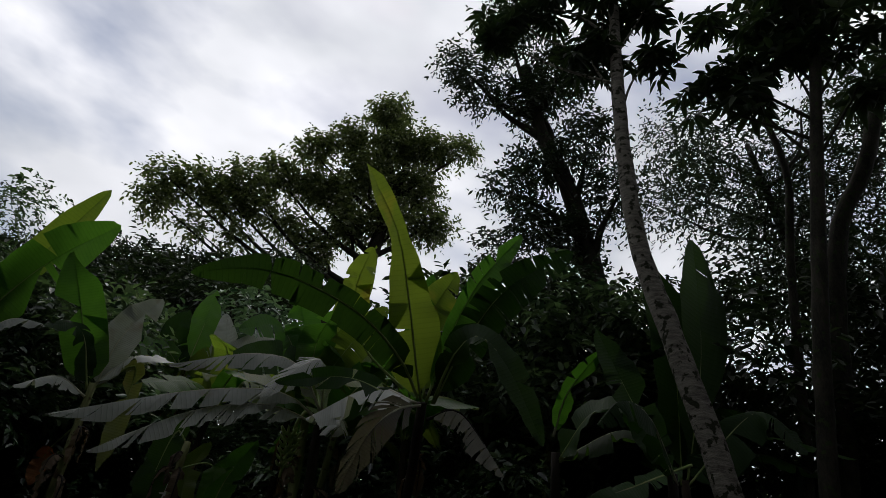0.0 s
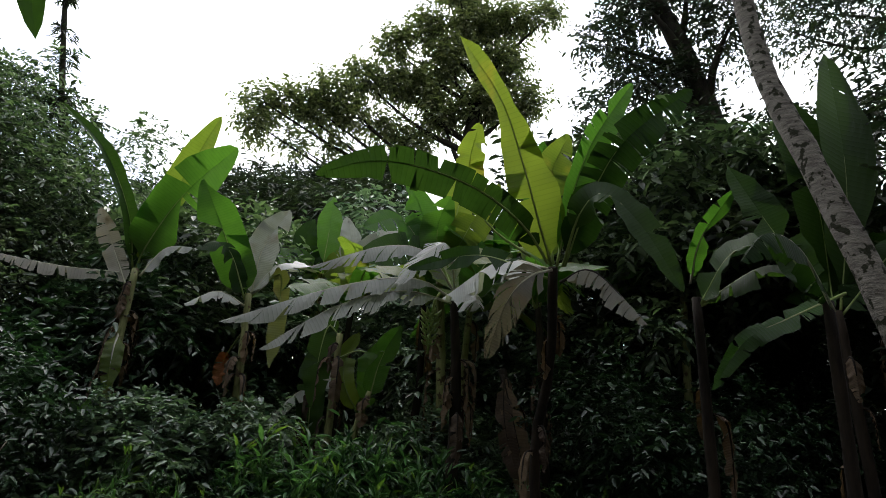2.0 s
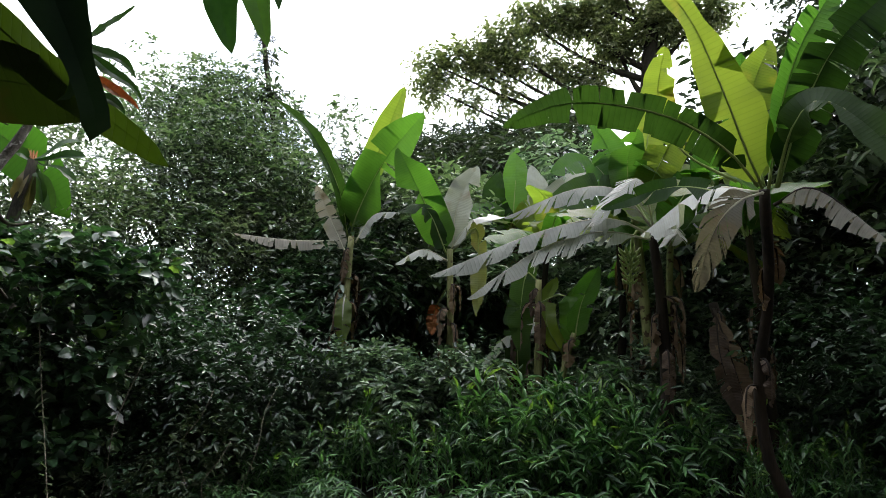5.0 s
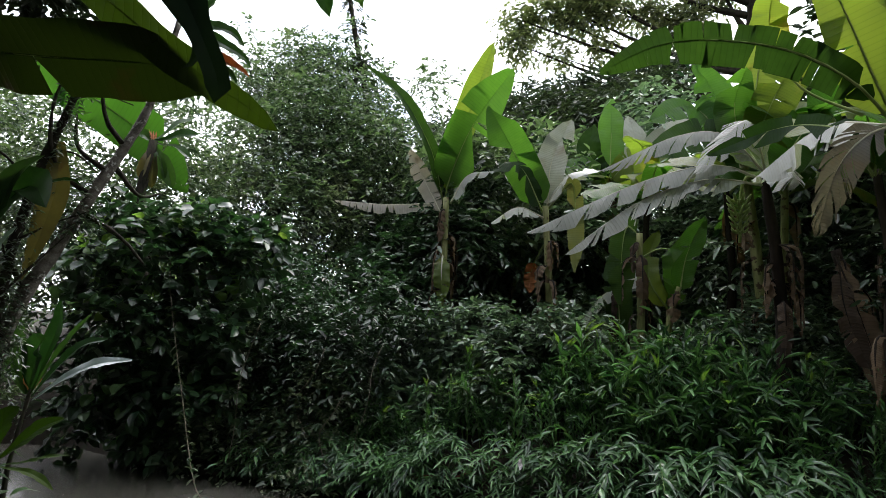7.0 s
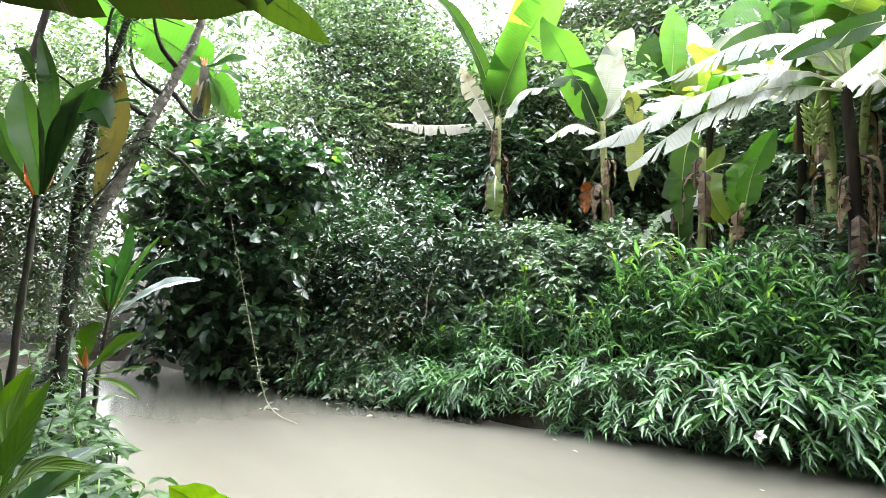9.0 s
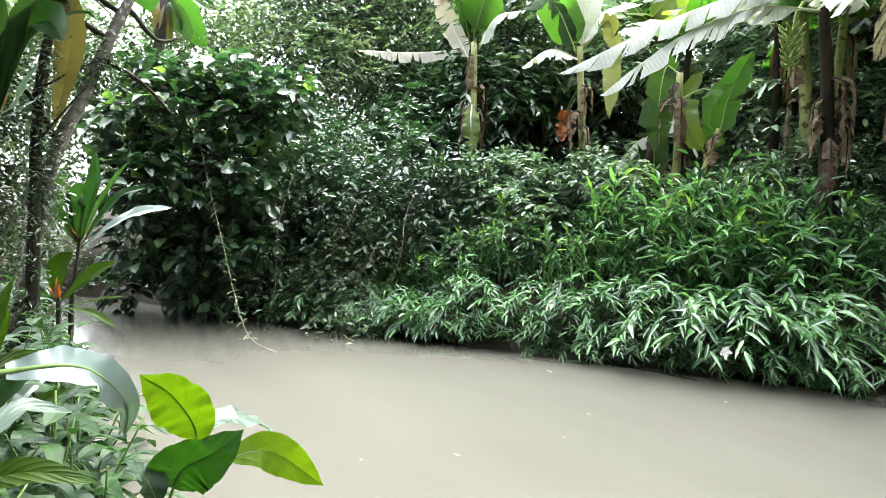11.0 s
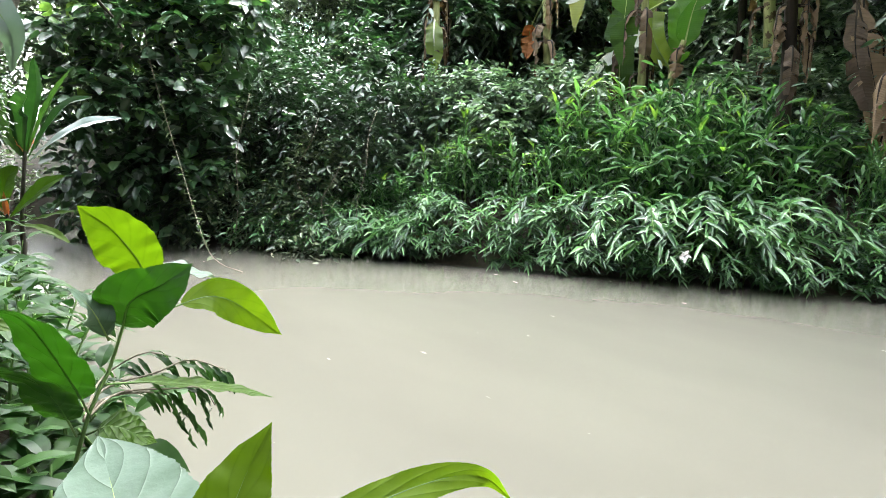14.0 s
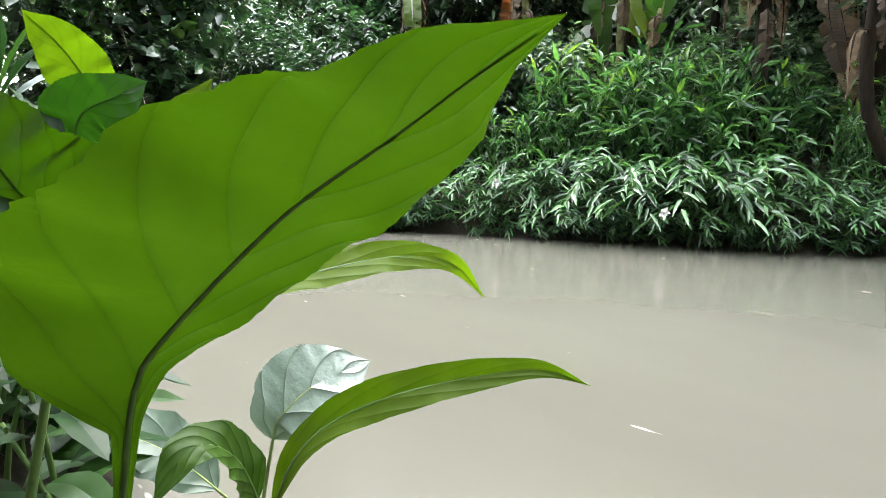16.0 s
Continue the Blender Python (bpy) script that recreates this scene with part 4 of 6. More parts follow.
def cane_leaves(pts, count, r, lean):
    """Foot, direction, upper side and size of each leaf, in two rows along the cane."""
    path = bezier(pts, 40)
    t = unit(np.gradient(path, axis=0))
    out = []
    comb = lean > 0.5 and r.uniform() < 0.4
    for k in range(count):
        i = int(10 + 29 * k / (count - 1))
        side = unit(np.cross(t[i], (0, 0, 1.0)) + np.array([1e-3, 0, 0])) * (1 if k % 2 else -1)
        way = side * r.uniform(0.5, 0.9) + t[i] * r.uniform(0.5, 1.0) * (1.7 - lean) + np.array([0.1, 0, r.uniform(-0.1, 0.35)]) + r.normal(0, 0.1, 3)
        if comb:   # on a cane that arches over the water the leaves hang like a comb
            way = side * r.uniform(0.2, 0.65) + t[i] * r.uniform(0.6, 1.0) + np.array([0.1, 0, r.uniform(-0.4, 0.15)])
        if k >= count - 2:
            way = t[i] + 0.25 * side + np.array([0, 0, 0.25])
        up = np.array([0, 0, 0.75]) + 0.45 * t[i] + r.normal(0, 0.25, 3)
        out.append((path[i], way, up, r.uniform(0.75, 1.15) * (0.75 if k < 3 else 1.0)))
    return out


def ginger_plant(seed, height, lean):
    r = np.random.default_rng(seed)
    plant = root("ginger_lily", (0, 0, 0), "leafy green ginger lily cane on the bank", "ginger lily", "ginger lilies")
    pts = cane_line(height, lean, r)
    tube("cane", pts, 0.011, 0.004, M_GINGER_STEM, plant, 5, 9)
    count = 16
    for k, (p, way, up, s) in enumerate(cane_leaves(pts, count, r, lean)):
        pool = GINGER_TIPS if k >= count - 2 and lean < 0.5 else GINGER_LEAVES
        leaf = child("leaf", pool[int(r.integers(len(pool)))], plant)
        leaf.matrix_basis = aim(p, way, up, s)
    return plant


rg = np.random.default_rng(40)
CANES = [(1.3, 0.15), (1.35, 0.38), (1.05, 0.8), (1.2, 1.0), (1.5, 0.08), (0.95, 0.62), (1.4, 0.25)]
GINGERS = [ginger_plant(60 + k, h, ln) for k, (h, ln) in enumerate(CANES)]


def ginger_spot(s, f):
    p = EDGE + ALONG * s + ACROSS * f
    return float(p[0]), float(p[1])


OUTWARD = math.degrees(math.atan2(-ACROSS[1], -ACROSS[0]))


def ginger_top(s):
    """Height over the water to which the thicket of canes rises along the bank."""
    return float(np.interp(s, [-2.8, -1.2, 0, 1, 1.7, 2.7, 3.5, 4.2, 4.7, 5.6, 8], [1.0, 1.2, 1.3, 1.5, 1.95, 2.4, 2.7, 2.65, 2.05, 1.65, 1.7]))


# tufts: place along the bank and behind its edge
TUFTS = [(-2.5 + 10.1 * (k + rg.uniform()) / 96, rg.uniform(0.0, 1.0)) for k in range(96)]


def ginger_place(r):
    """A cane of a tuft: its foot, turn, lean and height."""
    s0, d = TUFTS[int(r.integers(len(TUFTS)))]
    deep = 0.65 + 0.65 * np.clip((s0 + 1.0) / 4.0, 0, 1)
    ds, df = r.normal(0, 0.17, 2)
    s, f = s0 + ds, max(d * deep + df, -0.12)
    front = f < 0.3
    turn = math.degrees(math.atan2(df, ds)) + math.degrees(math.atan2(ALONG[1], ALONG[0]))
    if front or r.uniform() < 0.45:
        turn = OUTWARD + r.normal(0, 48)
    x, y = ginger_spot(s, f)
    z = max(float(ground_z(x, y)), -0.05)
    share = np.clip(0.42 + 0.85 * f / deep, 0.42, 1.0)
    rise = max(ginger_top(s) * share * r.uniform(0.82, 1.1) - z, 0.62)
    return x, y, z, front, turn, rise


first = set(range(len(GINGERS)))
for k in range(300):
    x, y, z, front, turn, rise = ginger_place(rg)
    kind = int(rg.choice([2, 3, 5])) if front else int(rg.choice([0, 1, 4, 6, 1, 6]))
    size = float(np.clip(rise / CANES[kind][0], 0.68, 1.1)) * rg.uniform(0.92, 1.06)
    m = pose(x, y, z, rg.normal(0, 5), rg.normal(0, 5), turn)
    if kind in first:
        first.discard(kind)
        g = GINGERS[kind]
        g.matrix_basis = m
    else:
        g = copy_thing(GINGERS[kind], m)
    g.scale = (size, size, size)

gr = np.random.default_rng(41)
feet, ways, ups, sizes = [], [], [], []
for k in range(1750):
    x, y, z, front, turn, rise = ginger_place(gr)
    lean, size = gr.uniform(0.5, 1.05) if front else gr.uniform(0.05, 0.45), rise * 0.85
    if k < 520:   # the lowest ones, which hang over the edge to the water
        x, y = ginger_spot(gr.uniform(-2.6, 7.6), gr.uniform(-0.26, 0.08))
        z, lean, size, turn = max(float(ground_z(x, y)), -0.03), gr.uniform(0.4, 1.05), gr.choice([0.22, 0.32, 0.5, 0.7]) * gr.uniform(0.85, 1.15), OUTWARD + gr.normal(0, 65)
    c, d = math.cos(math.radians(turn)), math.sin(math.radians(turn))
    spin = np.array([[c, -d, 0], [d, c, 0], [0, 0, 1]])
    for p, way, up, ls in cane_leaves(cane_line(gr.uniform(0.9, 1.1), lean, gr), 15, gr, lean):
        feet.append(spin @ p * size + (x, y, z))
        ways.append(spin @ way)
        ups.append(spin @ up)
        sizes.append(ls * np.clip(size, 0.6, 1.1))
sizes = np.array(sizes)
v, q = leaf_cloud(np.array(feet), np.array(ways), np.array(ups), 0.225 * sizes, 0.042 * sizes, 0.28)
keep = v.reshape(-1, 6, 3)[:, :, 2].min(1) > 0.0
q = q[np.concatenate([keep, keep])]
tagged(child("ginger_undergrowth", mesh_of("ginger_undergrowth", v, q, M_GINGER_STUFF, smooth=False)), "dense green ginger leaves low on the bank", "undergrowth", kind="stuff")


# ---- shrubs, woods and trees ----
def bank_clumps(s0, s1, f0, f1, h0, h1, n, size, seed):
    r = np.random.default_rng(seed)
    out = []
    for _ in range(n):
        s, f = r.uniform(s0, s1), r.uniform(f0, f1)
        p = EDGE + ALONG * s + ACROSS * f
        z = float(ground_z(p[0], p[1])) + r.uniform(h0, h1)
        k = size * r.uniform(0.7, 1.3)
        out.append((p[0], p[1], z, k, k, k * 0.85))
    return out


def around(c, spread, n, size, seed, flat=0.7):
    r = np.random.default_rng(seed)
    return [(c[0] + r.normal(0, spread[0]), c[1] + r.normal(0, spread[1]), c[2] + r.normal(0, spread[2]), size * r.uniform(0.6, 1.3), size * r.uniform(0.6, 1.3), size * flat * r.uniform(0.6, 1.3)) for _ in range(n)]


# shrubs behind the ginger, their highlights put into the leaf colour
foliage("shrub_thicket", bank_clumps(-1.8, 2.4, 0.9, 2.3, 0.1, 1.25, 40, 0.45, 50) + bank_clumps(2.4, 9.5, 1.7, 3.0, 0.1, 1.2, 36, 0.5, 58), 9000, 6, 0.125, 0.054, M_SHRUB_PALE_LIT, 0.3, 51, None, "leafy shrubs under the banana plants, highlights in their colour", "shrub")
# creeper-hung thicket over the water
foliage("creeper_thicket", bank_clumps(-4.6, -1.0, -0.1, 2.2, 0.1, 2.0, 46, 0.62, 52), 4800, 6, 0.11, 0.05, M_BUSH_STUFF, 0.3, 53, None, "dense dark thicket overgrown with creepers", "thicket", hang=0.5)
foliage("creeper", bank_clumps(-4.3, -1.4, -0.25, 0.3, 0.5, 1.7, 14, 0.45, 54), 1700, 6, 0.095, 0.045, M_VINE, 0.4, 55, None, "pale green creeper hanging over the thicket", "creeper", hang=0.9)
# low leaves at the foot of the grove
foliage("right_thicket", bank_clumps(6.0, 13.0, 0.3, 3.4, 0.4, 2.2, 44, 0.7, 150), 5600, 6, 0.12, 0.05, M_BUSH_STUFF, 0.35, 151, None, "dark leafy thicket on the far bank", "thicket")
# leaves lightened in place of light that doesn't reach behind the stems
foliage("grove_backing", around((-6.2, 13.2, 4.0), (3.2, 1.0, 1.6), 80, 1.2, 152), 13000, 6, 0.19, 0.08, M_SHRUB_PALE_LIT, 0.5, 153, None, "shaded woodland behind the banana stems", "woodland")
foliage("grove_undergrowth", bank_clumps(-1.0, 12.0, 3.4, 9.0, 0.2, 1.1, 60, 0.9, 56), 6500, 6, 0.14, 0.06, M_SHRUB_PALE_LIT, 0.45, 57, None, "shaded leafy undergrowth below the grove", "undergrowth")


def tree(name, trunk, r0, r1, clumps, label, leaf_mat, n, per, leaf, width, bark=None, seed=1, limbs=True, twig=0.8, shell=0.45, leaf_label=""):
    base = np.array(trunk[0], float)
    ob = root(name, tuple(base), label, "tree")
    tube("trunk", trunk, r0, r1, bark or M_BARK, ob, 12, 26, 0.07, base)
    r = np.random.default_rng(seed)
    path = bezier(trunk, 40)
    if limbs:
        for c in clumps:
            c3 = np.array(c[:3])
            i = int(np.clip(np.argmin(np.linalg.norm(path - c3, axis=1)) - 5, 10, 38))
            m = (path[i] * 0.5 + c3 * 0.5) + np.array([r.normal(0, 0.2), r.normal(0, 0.2), -0.06 * np.linalg.norm(c3 - path[i])])
            tube("limb", [path[i], m, c3 + np.array(c[3:]) * r.normal(0, 0.2, 3)], max(r1 * 0.8, 0.03), 0.02, bark or M_BARK, ob, 7, 12, 0.08, base)
    rel = [(c[0] - base[0], c[1] - base[1], c[2] - base[2], *c[3:]) for c in clumps]
    foliage("crown", rel, n, per, leaf, width, leaf_mat, twig, seed + 1, ob, leaf_label, shell=shell, kind="")
    return ob


def puffs(balls, flat=0.75):
    return [(x, y, z, k, k, k * flat) for x, y, z, k in balls]


# the spreading tree beyond the grove
dome = [(-10.6, 28.1, 29.6, 1.2), (-12.4, 27.4, 26.6, 1.2), (-9.8, 28.5, 27.0, 1.5), (-7.7, 29.1, 27.7, 1.2), (-5.8, 29.6, 28.0, 0.8), (-14.0, 26.6, 25.1, 1.0), (-11.0, 28.0, 24.5, 1.4), (-8.0, 29.1, 24.4, 1.3), (-12.2, 27.5, 22.6, 1.2), (-9.2, 28.7, 21.8, 1.4), (-6.9, 29.4, 22.0, 1.1), (-11.1, 27.9, 20.7, 1.2)]
arm = [(-15.1, 25.3, 22.1, 1.0), (-16.1, 24.1, 20.6, 1.0), (-17.7, 22.9, 19.4, 0.9), (-18.9, 21.9, 19.1, 0.7), (-18.8, 22.0, 17.7, 0.7), (-16.4, 23.9, 19.1, 0.9), (-15.0, 24.8, 19.4, 0.9), (-17.2, 23.3, 17.1, 0.6), (-15.7, 24.4, 17.4, 0.5), (-13.8, 26.7, 19.6, 0.9), (-13.7, 26.8, 22.5, 1.1), (-12.4, 27.4, 18.7, 0.9)]
tree("spreading_tree", [(-9.6, 28.6, 3.5), (-10.0, 28.5, 12), (-9.8, 28.5, 17), (-9.4, 28.6, 22), (-8.9, 28.8, 26)], 0.6, 0.25, puffs(dome + arm), "large spreading rainforest tree with olive mossy foliage", M_TREE_DRY, 6200, 6, 0.25, 0.12, seed=64, twig=0.8, shell=0.7)
low = [(-17.4, 16.4, 10.8, 0.9), (-15.9, 17.8, 11.3, 1.2), (-14.9, 18.7, 12.3, 1.0), (-13.5, 19.8, 12.4, 1.3), (-12.1, 20.7, 12.9, 1.2), (-12.9, 17.8, 10.8, 1.4), (-10.3, 19.4, 11.4, 1.4), (-10.5, 21.6, 13.9, 1.0), (-10.5, 17.0, 9.9, 1.3), (-12.7, 15.3, 9.0, 1.3), (-13.7, 14.4, 8.5, 1.2)]
tree("layered_tree", [(-13, 18.2, 2.5), (-13.1, 18.2, 7), (-12.8, 18.4, 12)], 0.22, 0.08, puffs(low, 0.35), "forest tree with flat feathery layers of foliage", M_TREE, 3000, 8, 0.26, 0.08, seed=68, twig=0.9)


def whorls(name, clumps, n, leaf, width, mat, parent, seed):
    """Whorls of long leaves that spread from one point and hang at the tips."""
    r = np.random.default_rng(seed)
    p, _ = in_clumps(clumps, n, r, 0.4)
    per = 8
    a = np.tile(np.arange(per) * 2 * np.pi / per, n) + np.repeat(r.uniform(0, 6.28, n), per)
    tilt = np.repeat(r.normal(0, 0.35, (n, 3)), per, 0)
    way = np.stack([np.cos(a), np.sin(a), r.uniform(-0.5, 0.15, n * per)], -1) + tilt
    k = np.repeat(r.uniform(0.75, 1.25, n), per)
    v, q = leaf_cloud(np.repeat(p, per, 0) + unit(way) * 0.04, way, np.array([0, 0, 1.0]) + 0.2 * r.normal(size=(n * per, 3)), leaf * k, width * k, 0.35)
    return child(name, mesh_of(name, v, q, mat, smooth=False), parent)


def palmate_tree(name, trunk, r0, r1, balls, label, bark, seed, n=150, leaf=0.36, width=0.11):
    base = np.array(trunk[0], float)
    ob = root(name, tuple(base), label, "tree")
    tube("trunk", trunk, r0, r1, bark, ob, 14, 40, 0.05, base)
    r = np.random.default_rng(seed)
    path = bezier(trunk, 40)
    for x, y, z, k in balls:
        c = np.array([x, y, z])
        i = int(np.clip(np.argmin(np.linalg.norm(path - c, axis=1)) - 4, 14, 38))
        tube("limb", [path[i], (path[i] + c) / 2 + r.normal(0, 0.12, 3), c], 0.035, 0.012, bark, ob, 6, 10, 0.05, base)
    whorls("crown", [(x - base[0], y - base[1], z - base[2], k, k, k * 0.8) for x, y, z, k in balls], n, leaf, width, M_TREE, ob, seed + 1)
    return ob


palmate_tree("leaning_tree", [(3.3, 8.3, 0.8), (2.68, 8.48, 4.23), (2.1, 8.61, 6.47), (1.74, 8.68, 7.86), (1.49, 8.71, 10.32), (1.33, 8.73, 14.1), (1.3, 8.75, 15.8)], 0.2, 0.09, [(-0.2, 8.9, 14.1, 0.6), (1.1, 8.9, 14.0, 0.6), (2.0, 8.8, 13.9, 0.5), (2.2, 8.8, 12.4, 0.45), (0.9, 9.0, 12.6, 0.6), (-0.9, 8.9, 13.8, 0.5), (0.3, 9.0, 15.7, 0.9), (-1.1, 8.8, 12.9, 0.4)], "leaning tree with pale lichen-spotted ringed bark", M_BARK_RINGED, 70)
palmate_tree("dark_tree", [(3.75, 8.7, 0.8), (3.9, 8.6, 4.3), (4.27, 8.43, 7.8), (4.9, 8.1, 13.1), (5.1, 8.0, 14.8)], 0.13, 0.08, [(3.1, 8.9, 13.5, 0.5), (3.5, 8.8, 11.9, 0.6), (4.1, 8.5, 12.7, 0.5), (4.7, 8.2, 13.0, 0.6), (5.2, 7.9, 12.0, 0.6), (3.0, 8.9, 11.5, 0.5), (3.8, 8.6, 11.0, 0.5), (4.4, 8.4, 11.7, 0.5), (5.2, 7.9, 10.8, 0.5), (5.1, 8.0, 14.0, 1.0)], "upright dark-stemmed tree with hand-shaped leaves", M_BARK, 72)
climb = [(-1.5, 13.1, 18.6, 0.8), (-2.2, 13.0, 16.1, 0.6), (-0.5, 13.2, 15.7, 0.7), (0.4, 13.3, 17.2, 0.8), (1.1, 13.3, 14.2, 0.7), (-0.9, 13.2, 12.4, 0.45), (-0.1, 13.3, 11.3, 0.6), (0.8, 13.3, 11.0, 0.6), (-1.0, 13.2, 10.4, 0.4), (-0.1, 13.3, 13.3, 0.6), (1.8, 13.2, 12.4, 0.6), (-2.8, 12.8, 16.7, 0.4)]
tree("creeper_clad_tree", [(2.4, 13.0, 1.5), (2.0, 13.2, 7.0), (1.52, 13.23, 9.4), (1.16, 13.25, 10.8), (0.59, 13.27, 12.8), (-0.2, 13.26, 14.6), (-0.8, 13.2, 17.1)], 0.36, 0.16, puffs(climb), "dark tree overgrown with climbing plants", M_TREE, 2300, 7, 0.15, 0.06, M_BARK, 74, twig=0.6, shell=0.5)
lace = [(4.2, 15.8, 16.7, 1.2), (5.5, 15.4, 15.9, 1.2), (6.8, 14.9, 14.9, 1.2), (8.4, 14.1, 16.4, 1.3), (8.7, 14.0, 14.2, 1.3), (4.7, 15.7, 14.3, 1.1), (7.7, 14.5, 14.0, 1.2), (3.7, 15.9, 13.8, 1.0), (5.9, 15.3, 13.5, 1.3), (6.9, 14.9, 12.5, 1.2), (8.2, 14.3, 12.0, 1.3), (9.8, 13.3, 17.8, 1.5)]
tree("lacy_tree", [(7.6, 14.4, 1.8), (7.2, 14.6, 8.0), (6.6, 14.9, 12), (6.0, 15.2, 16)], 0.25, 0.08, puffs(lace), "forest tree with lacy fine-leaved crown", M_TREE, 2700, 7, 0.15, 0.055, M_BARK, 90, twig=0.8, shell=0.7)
for pts, thick in (([(4.2, 10.6, 1.2), (4.66, 10.44, 8.6), (4.85, 10.36, 10.9), (4.4, 10.5, 13.6)], 0.09), ([(4.9, 11.4, 1.2), (5.73, 11.05, 9.2), (6.46, 10.66, 11.3), (7.2, 10.2, 14.0)], 0.2)):
    k = root("bare_trunk", pts[0], "dark leaning forest trunk clad in moss", "tree")
    tube("trunk", pts, thick, thick * 0.7, M_BARK, k, 10, 24, 0.08, pts[0])
    fork = pts[2]
    tube("limb", [fork, (fork[0] + 0.5, fork[1] + 0.3, fork[2] + 0.9), (fork[0] + 0.8, fork[1] + 0.6, fork[2] + 2.2)], thick * 0.5, thick * 0.2, M_BARK, k, 7, 12, 0.08, pts[0])
# brighter leaf colour makes up for the light blocked by the plants in front
foliage("grove_backing", around((-9.6, 10.6, 4.2), (1.6, 0.8, 1.1), 40, 1.0, 158), 6000, 6, 0.2, 0.085, M_TREE_GREEN, 0.5, 159, None, "shaded woodland behind the slender banana plants", "woodland")
foliage("lit_understorey", around((0.5, 10.7, 6.7), (1.0, 0.5, 0.9), 26, 0.5, 160), 1000, 6, 0.19, 0.085, M_TREE_GREEN, 0.4, 161, None, "broad lit leaves of the understorey behind the banana plants", "forest")
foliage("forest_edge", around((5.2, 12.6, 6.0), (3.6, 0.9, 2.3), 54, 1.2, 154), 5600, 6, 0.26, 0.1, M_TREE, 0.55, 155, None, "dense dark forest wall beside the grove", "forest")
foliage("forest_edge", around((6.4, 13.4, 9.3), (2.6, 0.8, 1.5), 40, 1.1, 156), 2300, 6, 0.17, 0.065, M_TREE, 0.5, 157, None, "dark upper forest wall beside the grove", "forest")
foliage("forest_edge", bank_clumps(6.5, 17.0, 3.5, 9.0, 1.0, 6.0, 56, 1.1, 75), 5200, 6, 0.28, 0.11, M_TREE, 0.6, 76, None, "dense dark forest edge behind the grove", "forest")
wood = [(-15.4, 6.8, 9.2, 1.0), (-15.1, 7.5, 9.5, 0.8), (-13.9, 7.8, 9.3, 0.9), (-13.5, 8.4, 9.2, 0.9), (-14.2, 7.0, 8.0, 1.3), (-12.9, 7.5, 8.0, 1.2), (-12.3, 8.5, 8.0, 1.1), (-11.8, 9.2, 7.2, 1.1), (-12.6, 5.8, 6.0, 1.3), (-12.2, 6.7, 6.3, 1.4), (-11.6, 7.6, 6.6, 1.3), (-10.5, 8.3, 5.9, 1.2), (-11.1, 10.0, 6.8, 0.9), (-9.6, 8.7, 5.2, 1.1), (-11.5, 5.8, 4.6, 1.3), (-11.0, 6.7, 4.6, 1.3), (-10.4, 7.7, 4.6, 1.2)]
rw = np.random.default_rng(79)
wood += [(x + rw.normal(0, 0.7), y + rw.normal(0, 0.7), z + k * rw.uniform(0.5, 1.3), k * rw.uniform(0.2, 0.45)) for x, y, z, k in wood]
foliage("creeper_hung_trees", puffs(wood, 0.9), 7200, 7, 0.12, 0.052, M_TREE_GREEN, 0.5, 78, None, "tall leafy trees with hanging creepers", "forest", hang=0.6)
# dark recess under the trees, its shade put into the leaf colour
foliage("shaded_trees", around((-9.2, 8.6, 3.6), (0.9, 0.9, 0.8), 22, 0.9, 92), 3400, 6, 0.16, 0.07, M_BUSH_STUFF, 0.45, 93, None, "dark shaded foliage under tall trees", "forest", hang=0.6)
tangle = [(-14.8, 1.0, 5.6, 1.2), (-14.7, 1.9, 5.9, 1.0), (-12.8, 0.7, 3.9, 1.2), (-12.7, 1.6, 4.2, 1.2), (-12.6, 2.6, 4.4, 1.2), (-12.8, 1.0, 2.6, 1.0), (-12.7, 1.8, 2.8, 1.0), (-12.8, 1.1, 1.6, 0.9), (-13.7, 2.0, 0.7, 0.7), (-13.8, 1.2, 0.7, 0.7), (-11.6, 2.6, 3.2, 0.9), (-11.8, 0.5, 2.9, 1.0), (-12.8, -0.3, 3.7, 1.5), (-12.8, -0.2, 1.8, 1.5), (-12.0, 4.2, 4.5, 1.2), (-12.5, 3.6, 6.0, 1.0)]
foliage("sunlit_tangle", puffs(tangle), 5200, 6, 0.12, 0.052, M_BUSH_BRIGHT, 0.5, 80, None, "bright sunlit tangle of shrubs and climbers", "forest", hang=0.4)
foliage("distant_wood", around((-24, 10, 5.0), (4, 5, 3.0), 46, 2.0, 81), 5000, 6, 0.35, 0.14, M_TREE_GREEN, 0.8, 82, None, "hazy distant woodland", "forest")
foliage("distant_wood", around((-4, 20, 3.4), (8, 2, 1.8), 60, 1.6, 83), 7000, 6, 0.3, 0.12, M_TREE, 0.7, 84, None, "woodland behind the banana grove", "forest")
# canopy added above the view to keep skylight off the right of the bank
foliage("overhanging_canopy", around((5.2, 8.2, 18.0), (1.6, 1.4, 0.8), 26, 1.3, 98), 1600, 6, 0.34, 0.13, M_TREE, 0.8, 99, None, "high leafy canopy added to shade the far bank", "forest")
# unseen wood and canopy, added at the viewer's back and overhead to shade this side
foliage("shading_wood", around((0, -7, 6.0), (9, 2.0, 4.0), 90, 2.2, 85), 9000, 6, 0.4, 0.18, M_TREE, 0.9, 86, None, "unseen dark wood added to shade the near bank", "forest")
foliage("shading_wood", around((11, 3, 6.0), (2.0, 5, 4.0), 60, 2.2, 87), 6000, 6, 0.4, 0.18, M_TREE, 0.9, 88, None, "unseen dark wood added to shade the pond side", "forest")
